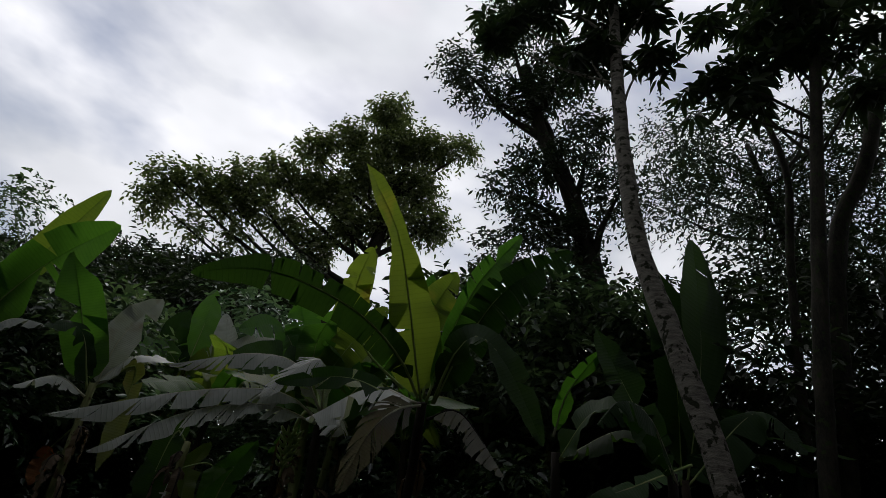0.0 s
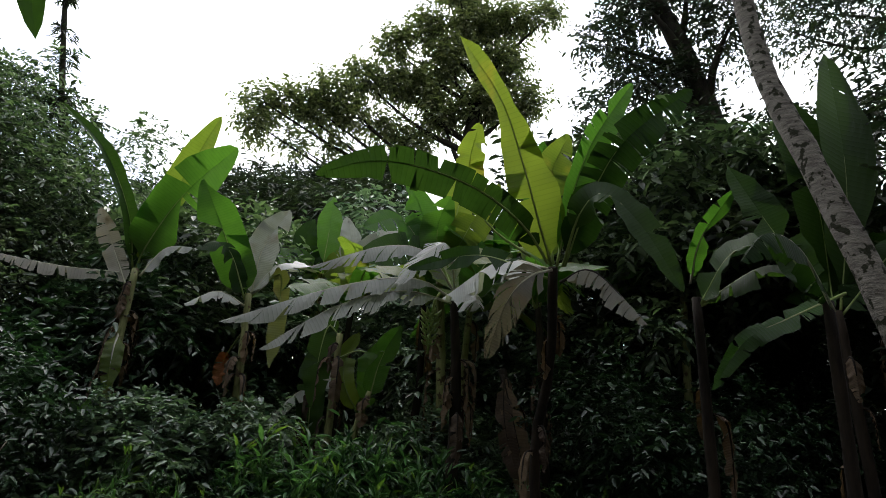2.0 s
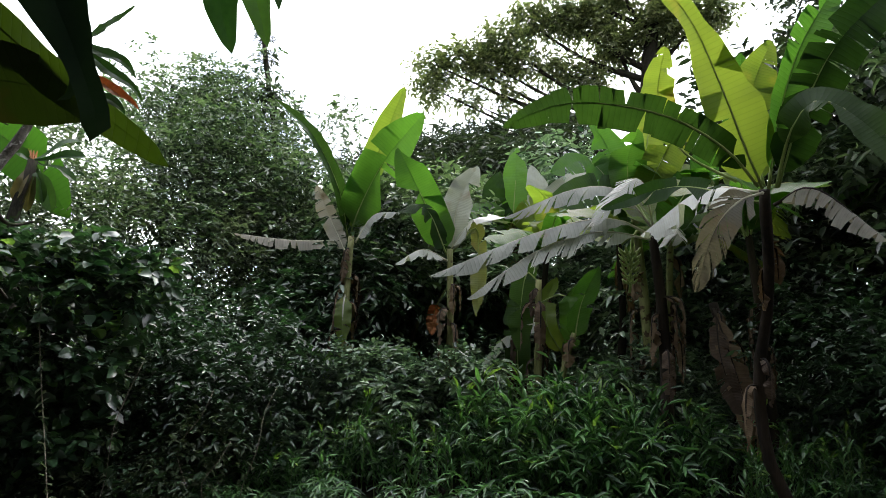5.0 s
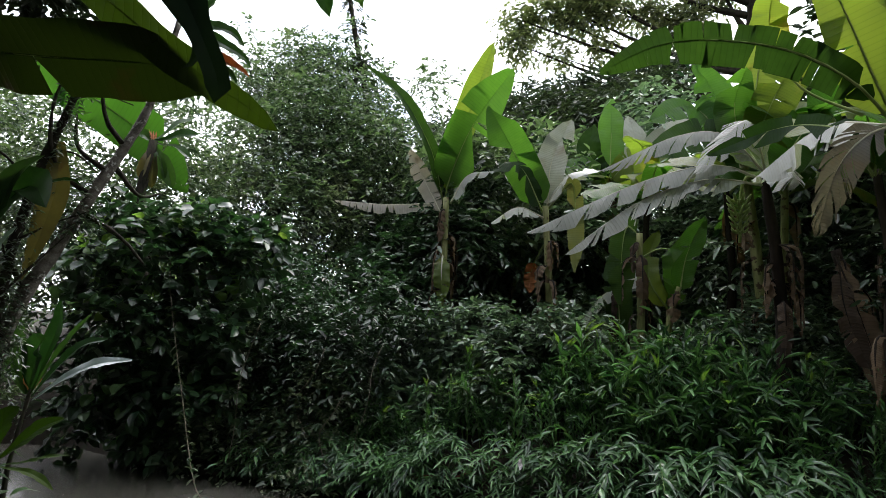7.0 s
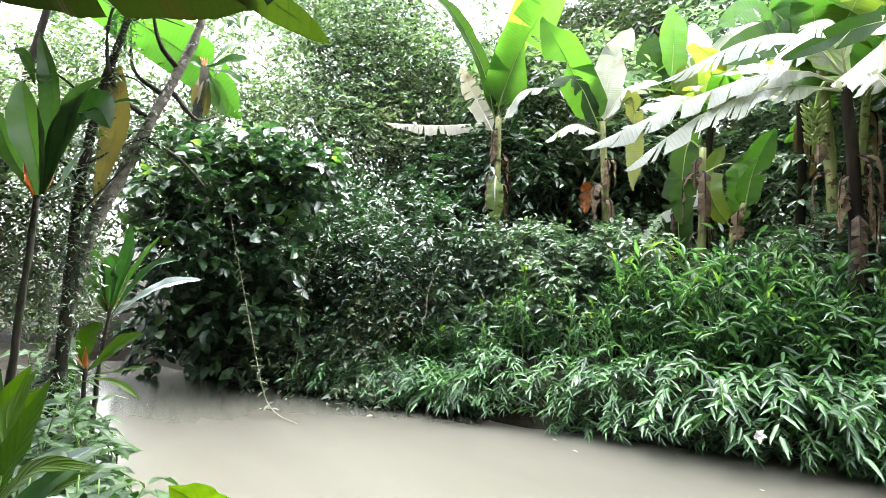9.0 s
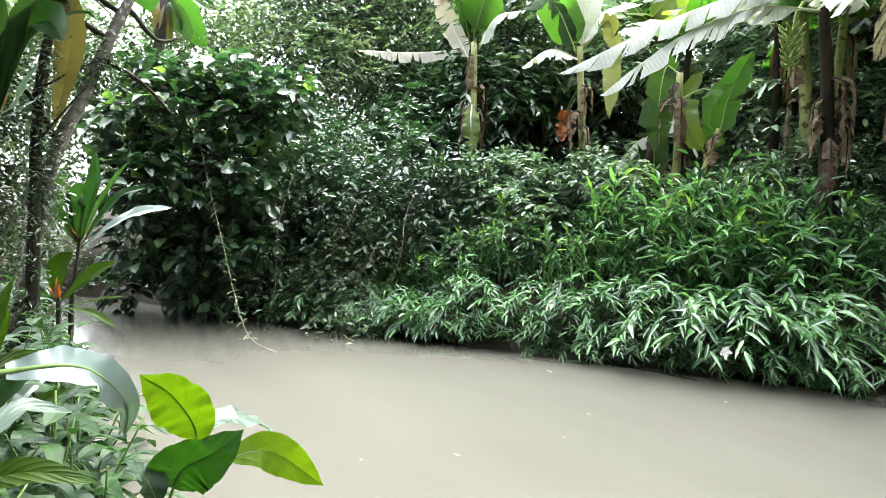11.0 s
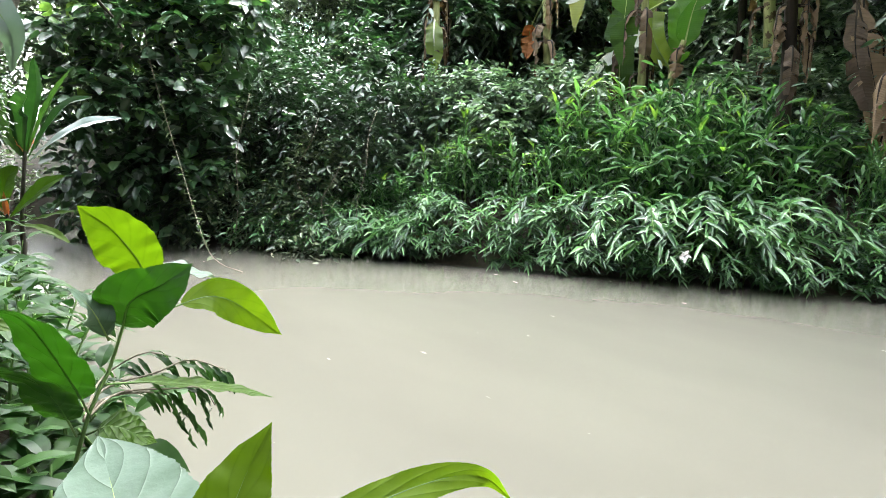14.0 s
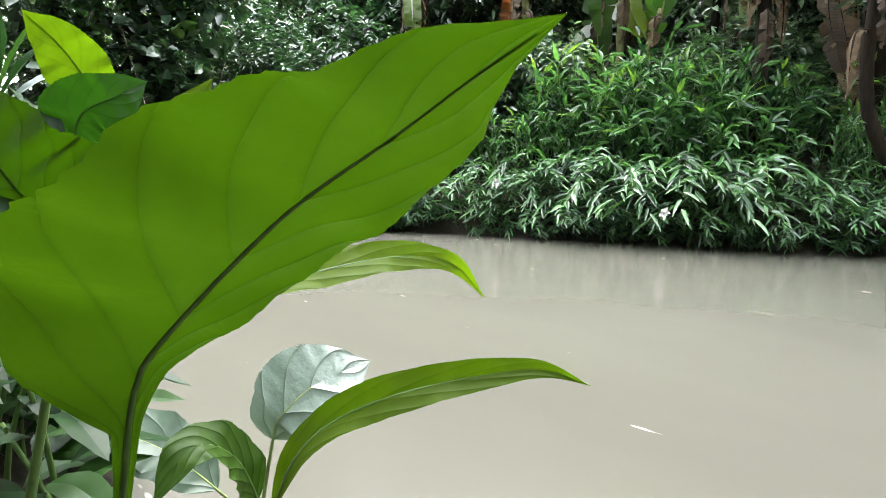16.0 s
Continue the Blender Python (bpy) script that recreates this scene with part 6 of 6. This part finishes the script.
foliage("leafy_spray", [(-5.50, 0.71, 4.65, 0.3, 0.3, 0.22), (-5.60, 0.88, 4.73, 0.24, 0.24, 0.2), (-5.69, 0.54, 4.55, 0.3, 0.3, 0.3)], 150, 6, 0.11, 0.045, M_TREE, 0.2, 171, None, "dark leafy spray hanging over the near bank", "foliage")

# ---- broad-leaved plants at the viewer's feet ----
def broad_leaf(plant, pts, width, mat, face, seed, fold=0.12, label="", shape="broad", stalk=0.06, lop=0.0, wave=0.04):
    o = np.array(plant.location)
    rel = [np.array(p) - o for p in pts]
    v, q, uv, path = blade_arrays(rel, width, np.array(face, float), n=110, half=6, shape=shape, fold=fold, teeth=34, ruffle=wave * width, r=np.random.default_rng(seed), stalk=stalk, lop=lop)
    leaf = child("leaf", mesh_of("leaf", v, q, mat, uv), plant, label)
    t = unit(np.gradient(path, axis=0))
    f = np.array(face, float)
    nrm = unit(f - (t @ f)[:, None] * t)
    rv, rq = tube_arrays(path[::3] - nrm[::3] * 0.0012, np.linspace(0.0032, 0.0008, len(path[::3])), 6)
    child("midrib", mesh_of("midrib", rv, rq, M_RIB if mat in (M_BROAD_PALE, M_BROAD_SHINE) else M_GINGER_STEM), leaf)
    return leaf


def broad_plant(base, stem, label, thick=0.007):
    b = np.array(base, float)
    b[2] = float(ground_z(b[0], b[1])) - 0.03
    ob = root("broadleaf_plant", tuple(b), label, "plant", "broad-leaved plants on the near bank")
    tube("stem", [b, *stem], thick, thick * 0.6, M_GINGER_STEM, ob, 8, 16, 0.03, b)
    return ob


sp = broad_plant((-1.55, 0.36, 0), [(-1.35, 0.46, 0.78), (-1.36, 0.52, 0.9), (-1.36, 0.56, 1.01)], "broad-leaved plant with bright green pointed leaves above the water")
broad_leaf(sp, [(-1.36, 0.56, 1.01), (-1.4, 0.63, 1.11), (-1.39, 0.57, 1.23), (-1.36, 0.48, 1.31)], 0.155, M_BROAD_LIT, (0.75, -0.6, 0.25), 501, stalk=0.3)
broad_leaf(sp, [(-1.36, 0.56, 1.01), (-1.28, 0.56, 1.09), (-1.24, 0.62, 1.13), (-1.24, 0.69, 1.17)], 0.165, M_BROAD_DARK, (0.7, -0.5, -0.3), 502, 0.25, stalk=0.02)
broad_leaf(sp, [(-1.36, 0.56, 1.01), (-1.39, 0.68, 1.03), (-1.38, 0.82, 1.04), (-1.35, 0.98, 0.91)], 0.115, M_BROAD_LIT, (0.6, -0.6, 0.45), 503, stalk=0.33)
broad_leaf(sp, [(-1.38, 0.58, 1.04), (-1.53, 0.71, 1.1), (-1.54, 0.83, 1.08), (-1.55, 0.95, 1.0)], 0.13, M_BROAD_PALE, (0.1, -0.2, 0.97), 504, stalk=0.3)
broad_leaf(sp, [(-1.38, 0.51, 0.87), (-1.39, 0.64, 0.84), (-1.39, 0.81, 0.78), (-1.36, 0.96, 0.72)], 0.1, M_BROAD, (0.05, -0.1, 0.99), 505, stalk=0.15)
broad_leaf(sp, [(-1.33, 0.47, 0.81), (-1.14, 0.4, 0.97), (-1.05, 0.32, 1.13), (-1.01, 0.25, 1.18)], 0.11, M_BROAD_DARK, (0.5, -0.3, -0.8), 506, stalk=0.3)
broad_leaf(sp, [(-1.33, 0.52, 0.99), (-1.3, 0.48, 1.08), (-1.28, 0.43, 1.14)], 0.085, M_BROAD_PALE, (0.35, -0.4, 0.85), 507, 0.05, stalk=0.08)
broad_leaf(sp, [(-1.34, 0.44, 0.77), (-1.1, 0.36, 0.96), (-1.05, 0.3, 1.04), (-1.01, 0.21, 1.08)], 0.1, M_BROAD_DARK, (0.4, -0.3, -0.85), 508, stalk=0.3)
broad_leaf(sp, [(-1.34, 0.46, 0.77), (-1.28, 0.5, 0.8), (-1.26, 0.55, 0.77), (-1.25, 0.59, 0.74)], 0.1, M_BROAD, (0.3, -0.3, 0.9), 509, stalk=0.2)

sq = broad_plant((-0.66, 0.22, 0), [(-0.62, 0.32, 0.7), (-0.56, 0.36, 0.94)], "broad-leaved plant with a large leaf, sky sheen in its colour", 0.008)
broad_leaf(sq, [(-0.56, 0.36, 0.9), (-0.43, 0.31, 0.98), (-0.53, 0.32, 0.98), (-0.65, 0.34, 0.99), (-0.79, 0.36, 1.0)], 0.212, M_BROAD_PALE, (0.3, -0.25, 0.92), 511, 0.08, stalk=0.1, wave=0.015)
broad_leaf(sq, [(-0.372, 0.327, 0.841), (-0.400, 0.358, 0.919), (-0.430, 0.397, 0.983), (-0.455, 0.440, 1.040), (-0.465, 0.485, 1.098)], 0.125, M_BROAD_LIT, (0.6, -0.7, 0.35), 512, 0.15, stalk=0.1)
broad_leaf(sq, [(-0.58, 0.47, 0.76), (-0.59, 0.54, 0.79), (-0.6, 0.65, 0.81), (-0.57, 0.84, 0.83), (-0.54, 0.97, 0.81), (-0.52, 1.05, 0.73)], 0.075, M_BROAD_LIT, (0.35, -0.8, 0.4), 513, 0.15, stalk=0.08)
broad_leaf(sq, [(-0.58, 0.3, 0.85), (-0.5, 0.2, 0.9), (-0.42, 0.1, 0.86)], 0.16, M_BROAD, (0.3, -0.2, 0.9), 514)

def great_leaf(u, side):
    """Half-widths of the huge lopsided leaf: full on one side, cut narrow on the other."""
    if side == -1:
        return np.interp(u, [0, 0.14, 0.22, 0.32, 0.45, 0.6, 0.72, 0.82, 0.9, 0.96, 1], [0.06, 0.12, 0.75, 1.25, 1.36, 1.12, 0.88, 0.66, 0.4, 0.14, 0.0])
    return np.interp(u, [0, 0.16, 0.26, 0.36, 0.5, 0.6, 0.72, 0.84, 0.87, 0.93, 1], [0.06, 0.09, 0.2, 0.34, 0.52, 0.58, 0.55, 0.44, 0.3, 0.1, 0.0])


sr = broad_plant((-0.35, 0.3, 0), [(-0.308, 0.295, 0.599), (-0.258, 0.295, 0.719)], "broad-leaved plant with a huge translucent green leaf", 0.008)
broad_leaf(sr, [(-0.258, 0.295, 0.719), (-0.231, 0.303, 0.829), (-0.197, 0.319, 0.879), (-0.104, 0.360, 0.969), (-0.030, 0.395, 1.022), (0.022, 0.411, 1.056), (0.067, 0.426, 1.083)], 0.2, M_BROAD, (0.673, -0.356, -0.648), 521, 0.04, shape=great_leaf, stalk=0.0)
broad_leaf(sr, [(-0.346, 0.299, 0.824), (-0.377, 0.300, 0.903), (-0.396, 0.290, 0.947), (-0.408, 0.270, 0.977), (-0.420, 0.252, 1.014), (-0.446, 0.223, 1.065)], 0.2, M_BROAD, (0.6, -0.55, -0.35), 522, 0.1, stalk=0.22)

st = broad_plant((-0.66, 0.45, 0), [(-0.65, 0.58, 0.25), (-0.62, 0.6, 0.42)], "low broad-leaved plant over the water, sky sheen in its leaf colour", 0.008)
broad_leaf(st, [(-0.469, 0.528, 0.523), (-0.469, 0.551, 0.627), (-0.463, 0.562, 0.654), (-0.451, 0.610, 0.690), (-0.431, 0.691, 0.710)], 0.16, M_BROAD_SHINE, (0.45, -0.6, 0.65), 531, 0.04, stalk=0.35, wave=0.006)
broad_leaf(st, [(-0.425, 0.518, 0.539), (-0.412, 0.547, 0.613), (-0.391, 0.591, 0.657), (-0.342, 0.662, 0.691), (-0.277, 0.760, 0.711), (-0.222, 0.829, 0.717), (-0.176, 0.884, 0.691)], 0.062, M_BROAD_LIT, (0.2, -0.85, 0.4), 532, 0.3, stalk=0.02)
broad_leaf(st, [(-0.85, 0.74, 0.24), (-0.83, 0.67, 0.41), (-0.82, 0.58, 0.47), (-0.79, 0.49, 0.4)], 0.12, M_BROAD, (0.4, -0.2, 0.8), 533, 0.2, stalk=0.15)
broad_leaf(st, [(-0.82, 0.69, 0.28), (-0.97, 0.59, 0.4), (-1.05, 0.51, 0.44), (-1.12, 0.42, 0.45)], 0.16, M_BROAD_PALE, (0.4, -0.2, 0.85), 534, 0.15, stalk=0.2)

lone = broad_plant((-0.75, -0.15, 0), [(-0.7, -0.05, 1.0), (-0.37, 0.13, 1.58)], "tall plant with a glossy strap leaf, sky sheen in its colour", 0.01)
broad_leaf(lone, [(-0.37, 0.13, 1.58), (-0.37, 0.18, 1.58), (-0.39, 0.21, 1.56), (-0.4, 0.23, 1.53), (-0.41, 0.23, 1.5)], 0.04, M_STRAP_SHEEN, (0.7, -0.35, 0.7), 541, 0.1, shape="strap")

def herb_leaf(seed, length, width):
    v, q, uv, _ = blade_arrays([(0, 0, 0), (0.5 * length, 0, 0.05 * length), (length, 0, -0.25 * length)], width, (0, 0, 1), n=9, half=2, shape="leaf", fold=0.2, ruffle=0.003, r=np.random.default_rng(seed), stalk=0.12)
    return mesh_of("leaf", v, q, M_HERB, uv)


HERB_LEAVES = [herb_leaf(1, 0.2, 0.075), herb_leaf(2, 0.16, 0.06), herb_leaf(3, 0.25, 0.08)]


def bank_herb(seed, height):
    r = np.random.default_rng(seed)
    ob = root("bank_herb", (0, 0, 0), "leafy green herb growing on the near bank", "herb", "herbs on the near bank")
    pts = [(0, 0, -0.05), (r.normal(0, 0.04), r.normal(0, 0.04), height * 0.5), (r.normal(0, 0.1), r.normal(0, 0.1), height)]
    tube("stem", pts, 0.008, 0.004, M_GINGER_STEM, ob, 6, 9)
    path = bezier(pts, 20)
    for k in range(13):
        f = int(5 + 14 * k / 12)
        a = k * 2.4 + r.uniform(-0.3, 0.3)
        leaf = child("leaf", HERB_LEAVES[int(r.integers(3))], ob)
        leaf.matrix_basis = aim(path[f], (math.cos(a), math.sin(a), r.uniform(-0.1, 0.5)), (0.1, -0.1, 1.0), r.uniform(0.75, 1.15))
    return ob


HERBS = [bank_herb(30 + k, h) for k, h in enumerate((0.35, 0.5, 0.62))]
rh = np.random.default_rng(61)
fresh = {0, 1, 2}
for k in range(78):
    x = -1.55 - 5.5 * rh.uniform(0, 1) ** 1.5
    y = 0.42 - 0.11 * x - 0.02 - rh.uniform(-0.14, 0.5)
    kind = int(rh.integers(3))
    m = pose(x, y, max(float(ground_z(x, y)), 0.0), rh.normal(0, 8), rh.normal(0, 8), rh.uniform(0, 360))
    if kind in fresh:
        fresh.discard(kind)
        HERBS[kind].matrix_basis = m
    else:
        copy_thing(HERBS[kind], m)
for k, (x, y) in enumerate(((-0.94, 0.35), (-1.09, 0.35), (-0.89, 0.38))):
    copy_thing(HERBS[k], pose(x, y, float(ground_z(x, y)), 0, 0, 70 * k))
spray = root("arching_plant", (-1.39, 0.31, 0.42), "slender plant with arching sprays of narrow drooping leaflets", "plant")
LEAFLET = herb_leaf(9, 0.1, 0.016)
rs = np.random.default_rng(15)
for pts in ([(-1.41, 0.46, 0.79), (-1.49, 0.55, 0.82), (-1.46, 0.66, 0.84), (-1.48, 0.76, 0.85), (-1.49, 0.87, 0.79)], [(-1.4, 0.47, 0.78), (-1.49, 0.54, 0.79), (-1.47, 0.63, 0.79), (-1.5, 0.72, 0.74), (-1.53, 0.78, 0.63)], [(-1.4, 0.47, 0.78), (-1.48, 0.57, 0.8), (-1.45, 0.69, 0.79), (-1.47, 0.79, 0.76), (-1.51, 0.84, 0.68)], [(-1.4, 0.47, 0.78), (-1.59, 0.56, 0.81), (-1.56, 0.66, 0.87), (-1.54, 0.73, 0.85)]):
    tube("rachis", pts, 0.004, 0.0015, M_TWIG, spray, 5, 14, 0.05, spray.location)
    way = bezier(pts, 30) - np.array(spray.location)
    for k in range(15):
        i = 12 + int(17 * k / 14)
        d = unit(way[min(i + 1, 29)] - way[i - 1])
        leaf = child("leaflet", LEAFLET, spray)
        leaf.matrix_basis = aim(way[i], d * 0.7 + unit(np.cross(d, (0, 0, 1.0))) * (0.55 if k % 2 else -0.55) + np.array([0, 0, rs.uniform(-0.75, -0.3)]), (0.2, -0.3, 0.9), rs.uniform(0.75, 1.15))
herb = root("bankside_plant", (-1.85, 0.1, 0.45), "plant with long smooth lance-shaped leaves on the near bank", "plant")
tube("stem", [(-1.85, 0.1, 0.4), (-1.8, 0.16, 0.9), (-1.82, 0.18, 1.25)], 0.01, 0.006, M_GINGER_STEM, herb, 6, 10, 0.05, herb.location)
for k, (pts, w, mat) in enumerate((([(-1.8, 0.16, 1.1), (-1.71, 0.3, 1.26), (-1.8, 0.42, 1.3)], 0.07, M_HERB), ([(-1.8, 0.16, 1.15), (-1.6, 0.24, 1.32), (-1.5, 0.36, 1.33)], 0.07, M_BROAD), ([(-1.82, 0.17, 1.2), (-1.95, 0.2, 1.36), (-2.0, 0.26, 1.5)], 0.08, M_BROAD), ([(-1.82, 0.17, 1.2), (-1.83, 0.23, 1.36), (-1.82, 0.28, 1.5)], 0.08, M_BROAD), ([(-1.82, 0.16, 1.0), (-1.95, 0.3, 1.1), (-2.0, 0.45, 1.05)], 0.08, M_BROAD_PALE), ([(-1.82, 0.16, 0.95), (-1.7, 0.3, 1.0), (-1.65, 0.45, 0.95)], 0.08, M_BROAD))):
    strap(herb, pts, w, mat, (0.5, -0.4, 0.7), fold=0.2, seed=600 + k, half=3)

edge = root("bankside_plant", (-4.02, 0.36, 0.5), "bright green lance-leaved plant beside the mossy stems", "plant")
tube("stem", [edge.location, (-4.02, 0.35, 0.58), (-4.02, 0.32, 0.83)], 0.014, 0.008, M_GINGER_STEM, edge, 6, 10, 0.05, edge.location)
for k, (pts, w, face, fold, mat) in enumerate((
        ([(-4.053, 0.278, 0.769), (-4.016, 0.311, 0.945), (-3.972, 0.356, 1.089), (-3.921, 0.411, 1.232)], 0.151, (0.8, -0.4, 0.35), 0.25, M_BROAD),
        ([(-4.043, 0.293, 0.738), (-3.993, 0.347, 0.852), (-3.944, 0.401, 0.972), (-3.890, 0.458, 1.115)], 0.145, (0.75, -0.45, 0.35), 0.25, M_BROAD),
        ([(-3.336, 0.386, 0.678), (-3.282, 0.447, 0.776), (-3.215, 0.524, 0.875), (-3.135, 0.621, 0.948)], 0.107, (0.45, -0.45, 0.75), 0.20, M_STRAP_SHEEN),
        ([(-3.333, 0.393, 0.624), (-3.266, 0.472, 0.718), (-3.199, 0.552, 0.782), (-3.129, 0.638, 0.825)], 0.082, (0.5, -0.45, 0.7), 0.25, M_BROAD),
        ([(-4.043, 0.293, 0.738), (-4.061, 0.255, 0.925), (-4.041, 0.269, 1.084), (-4.034, 0.266, 1.242)], 0.095, (0.8, -0.4, 0.35), 0.25, M_HERB),
)):
    strap(edge, pts, w, mat, face, fold=fold, seed=640 + k, half=3, shape="leaf")

# ---- small things on the far bank ----
def flower(at, size, seed):
    ob = root("ginger_flower", at, "white ginger lily flower among the leaves", "flower", "white flowers")
    r = np.random.default_rng(seed)
    for k in range(5):
        a = k * 1.257 + r.uniform(-0.2, 0.2)
        d = np.array([0.5 + math.cos(a) * 0.8, -0.6 + math.sin(a) * 0.3, math.sin(a) * 0.9 + 0.2]) * size
        v, q, uv, _ = blade_arrays([(0, 0, 0), d * 0.5 + np.array([0, 0, 0.01]), d], size * 0.55, (0.6, -0.7, 0.4), n=6, half=1, shape="leaf", r=r)
        child("petal", mesh_of("petal", v, q, M_FLOWER, uv), ob)
    return ob


flower((-2.62, 6.32, 0.42), 0.08, 1)
flower((-6.85, 5.35, 0.12), 0.08, 2)
flower((-4.65, 6.03, 0.67), 0.09, 3)
fallen = root("fallen_branch", (-5.65, 5.66, 0.33), "wet reddish brown branch lying in the leaves", "branch")
tube("bark", [(-5.99, 5.42, 0.32), (-5.75, 5.56, 0.38), (-5.55, 5.76, 0.37), (-5.36, 5.95, 0.47)], 0.022, 0.014, M_REDBROWN, fallen, 7, 14, 0.15, fallen.location)

bunch = root("banana_bunch", (-2.94, 8.35, 4.15), "hanging bunch of green unripe bananas", "bananas")
tube("stalk", [(0.2, 0.05, 0.35), (0.05, 0, 0.25), (0, 0, -0.55)], 0.025, 0.02, M_RIB, bunch, 7, 10, 0.05)
fv, fq = tube_arrays(bezier([(0.02, 0, 0), (0.09, 0, 0.0), (0.15, 0, 0.07)], 7), [0.008, 0.017, 0.02, 0.021, 0.019, 0.013, 0.005], 6)
FINGER = mesh_of("finger", fv, fq, M_RIB)
for row in range(6):
    for k in range(8):
        f = child("finger", FINGER, bunch)
        f.matrix_basis = pose(0, 0, 0.02 - row * 0.085, 0, 0, k * 45 + row * 19) @ Matrix.Scale(1.1 - row * 0.07, 4)

loose = banana_plant((-5.3, 9.3, 0), (-5.25, 9.25, 3.5), "old banana stump with withered arching leaves", 0.11, 0.05, M_STEM_DRY, 8, 23)
banana_leaf(loose, [(-5.25, 9.25, 3.45), (-4.96, 9.34, 3.4), (-5.42, 8.95, 3.03), (-5.84, 8.67, 2.36)], 0.22, M_BANANA_WAXY_SHEEN, face=(0.2, -0.3, 0.9), cuts=10, gap=0.4, droop=0.8, fold=-0.5, rib=M_RIB_PALE, seed=701)
banana_leaf(loose, [(-5.19, 9.15, 2.3), (-5.21, 9.1, 3.04), (-5.37, 9.2, 3.82)], 0.45, M_BANANA_DARK, seed=702, cuts=3)
banana_leaf(loose, [(-5.25, 9.25, 3.4), (-4.8, 9.22, 3.7), (-4.36, 9.22, 3.75), (-4.27, 9.24, 3.0)], 0.36, M_BANANA, seed=703, cuts=2, stalk=0.55)
banana_leaf(mid_b, [(-5.82, 7.9, 3.8), (-6.2, 8.25, 3.75), (-6.57, 8.5, 3.5), (-6.6, 8.48, 3.05)], 0.24, M_ORANGE_DRY, seed=704, cuts=3, stalk=0.6, label="withered orange leaf")

young_h = banana_plant((-3.97, 8.72, 0), (-3.97, 8.72, 3.09), "young banana plant with a bright upright leaf", 0.06, 0.04, M_STEM, 4, 25)
banana_leaf(young_h, [(-3.97, 8.72, 2.93), (-3.87, 8.77, 3.57), (-3.63, 8.87, 4.16)], 0.36, M_BANANA, seed=721, cuts=2)
young_i = banana_plant((-4.53, 8.66, 0), (-4.57, 8.64, 3.95), "young banana plant with dark hanging leaves", 0.07, 0.05, M_STEM, 5, 26)
banana_leaf(young_i, [(-4.57, 8.64, 3.9), (-4.73, 8.55, 4.06), (-4.8, 8.51, 3.55), (-4.79, 8.51, 2.78)], 0.42, M_BANANA_DARK, seed=723, cuts=5)
bright_j = banana_plant((-4.44, 9.48, 0), (-4.56, 9.58, 2.83), "slim banana plant with bright upright leaves in the grove", 0.06, 0.045, M_STEM, 4, 28)
banana_leaf(bright_j, [(-4.56, 9.58, 2.81), (-4.75, 9.34, 3.26), (-4.81, 9.37, 3.70), (-4.72, 9.55, 4.19)], 0.34, M_BANANA_YOUNG, seed=731, cuts=2)
banana_leaf(bright_j, [(-4.55, 9.59, 2.81), (-4.46, 9.62, 3.26), (-4.45, 9.72, 3.71), (-4.34, 9.91, 4.16)], 0.4, M_BANANA, seed=732, cuts=2)
sucker = banana_plant((-7.07, 6.61, 0), (-7.16, 6.63, 2.00), "small banana sucker among the shrubs", 0.03, 0.02, M_STEM, 0, 29)
banana_leaf(sucker, [(-7.16, 6.63, 2.00), (-7.25, 6.62, 2.40), (-7.37, 6.43, 2.68)], 0.2, M_BANANA, seed=733, cuts=1)
banana_leaf(sucker, [(-7.16, 6.63, 2.00), (-7.18, 6.70, 2.40), (-7.17, 6.76, 2.68)], 0.18, M_BANANA, seed=734, cuts=1)
dead = banana_plant((-1.51, 9.53, 0), (-2.03, 9.08, 3.54), "dead banana stem hung with brown collapsed leaves", 0.08, 0.06, M_STEM_DRY, 5, 30)
banana_leaf(dead, [(-1.99, 8.95, 3.44), (-1.79, 8.88, 2.80), (-1.62, 8.91, 2.12), (-1.45, 8.94, 1.43)], 0.34, M_BANANA_DRY, seed=735, cuts=10, gap=0.3, droop=0.4, rib=M_STEM_DRY)
banana_leaf(dead, [(-1.97, 8.98, 3.44), (-1.89, 8.78, 2.80), (-1.77, 8.80, 2.32), (-1.61, 8.87, 1.85)], 0.26, M_BANANA_DRY, seed=736, cuts=8, gap=0.3, droop=0.4, rib=M_STEM_DRY)
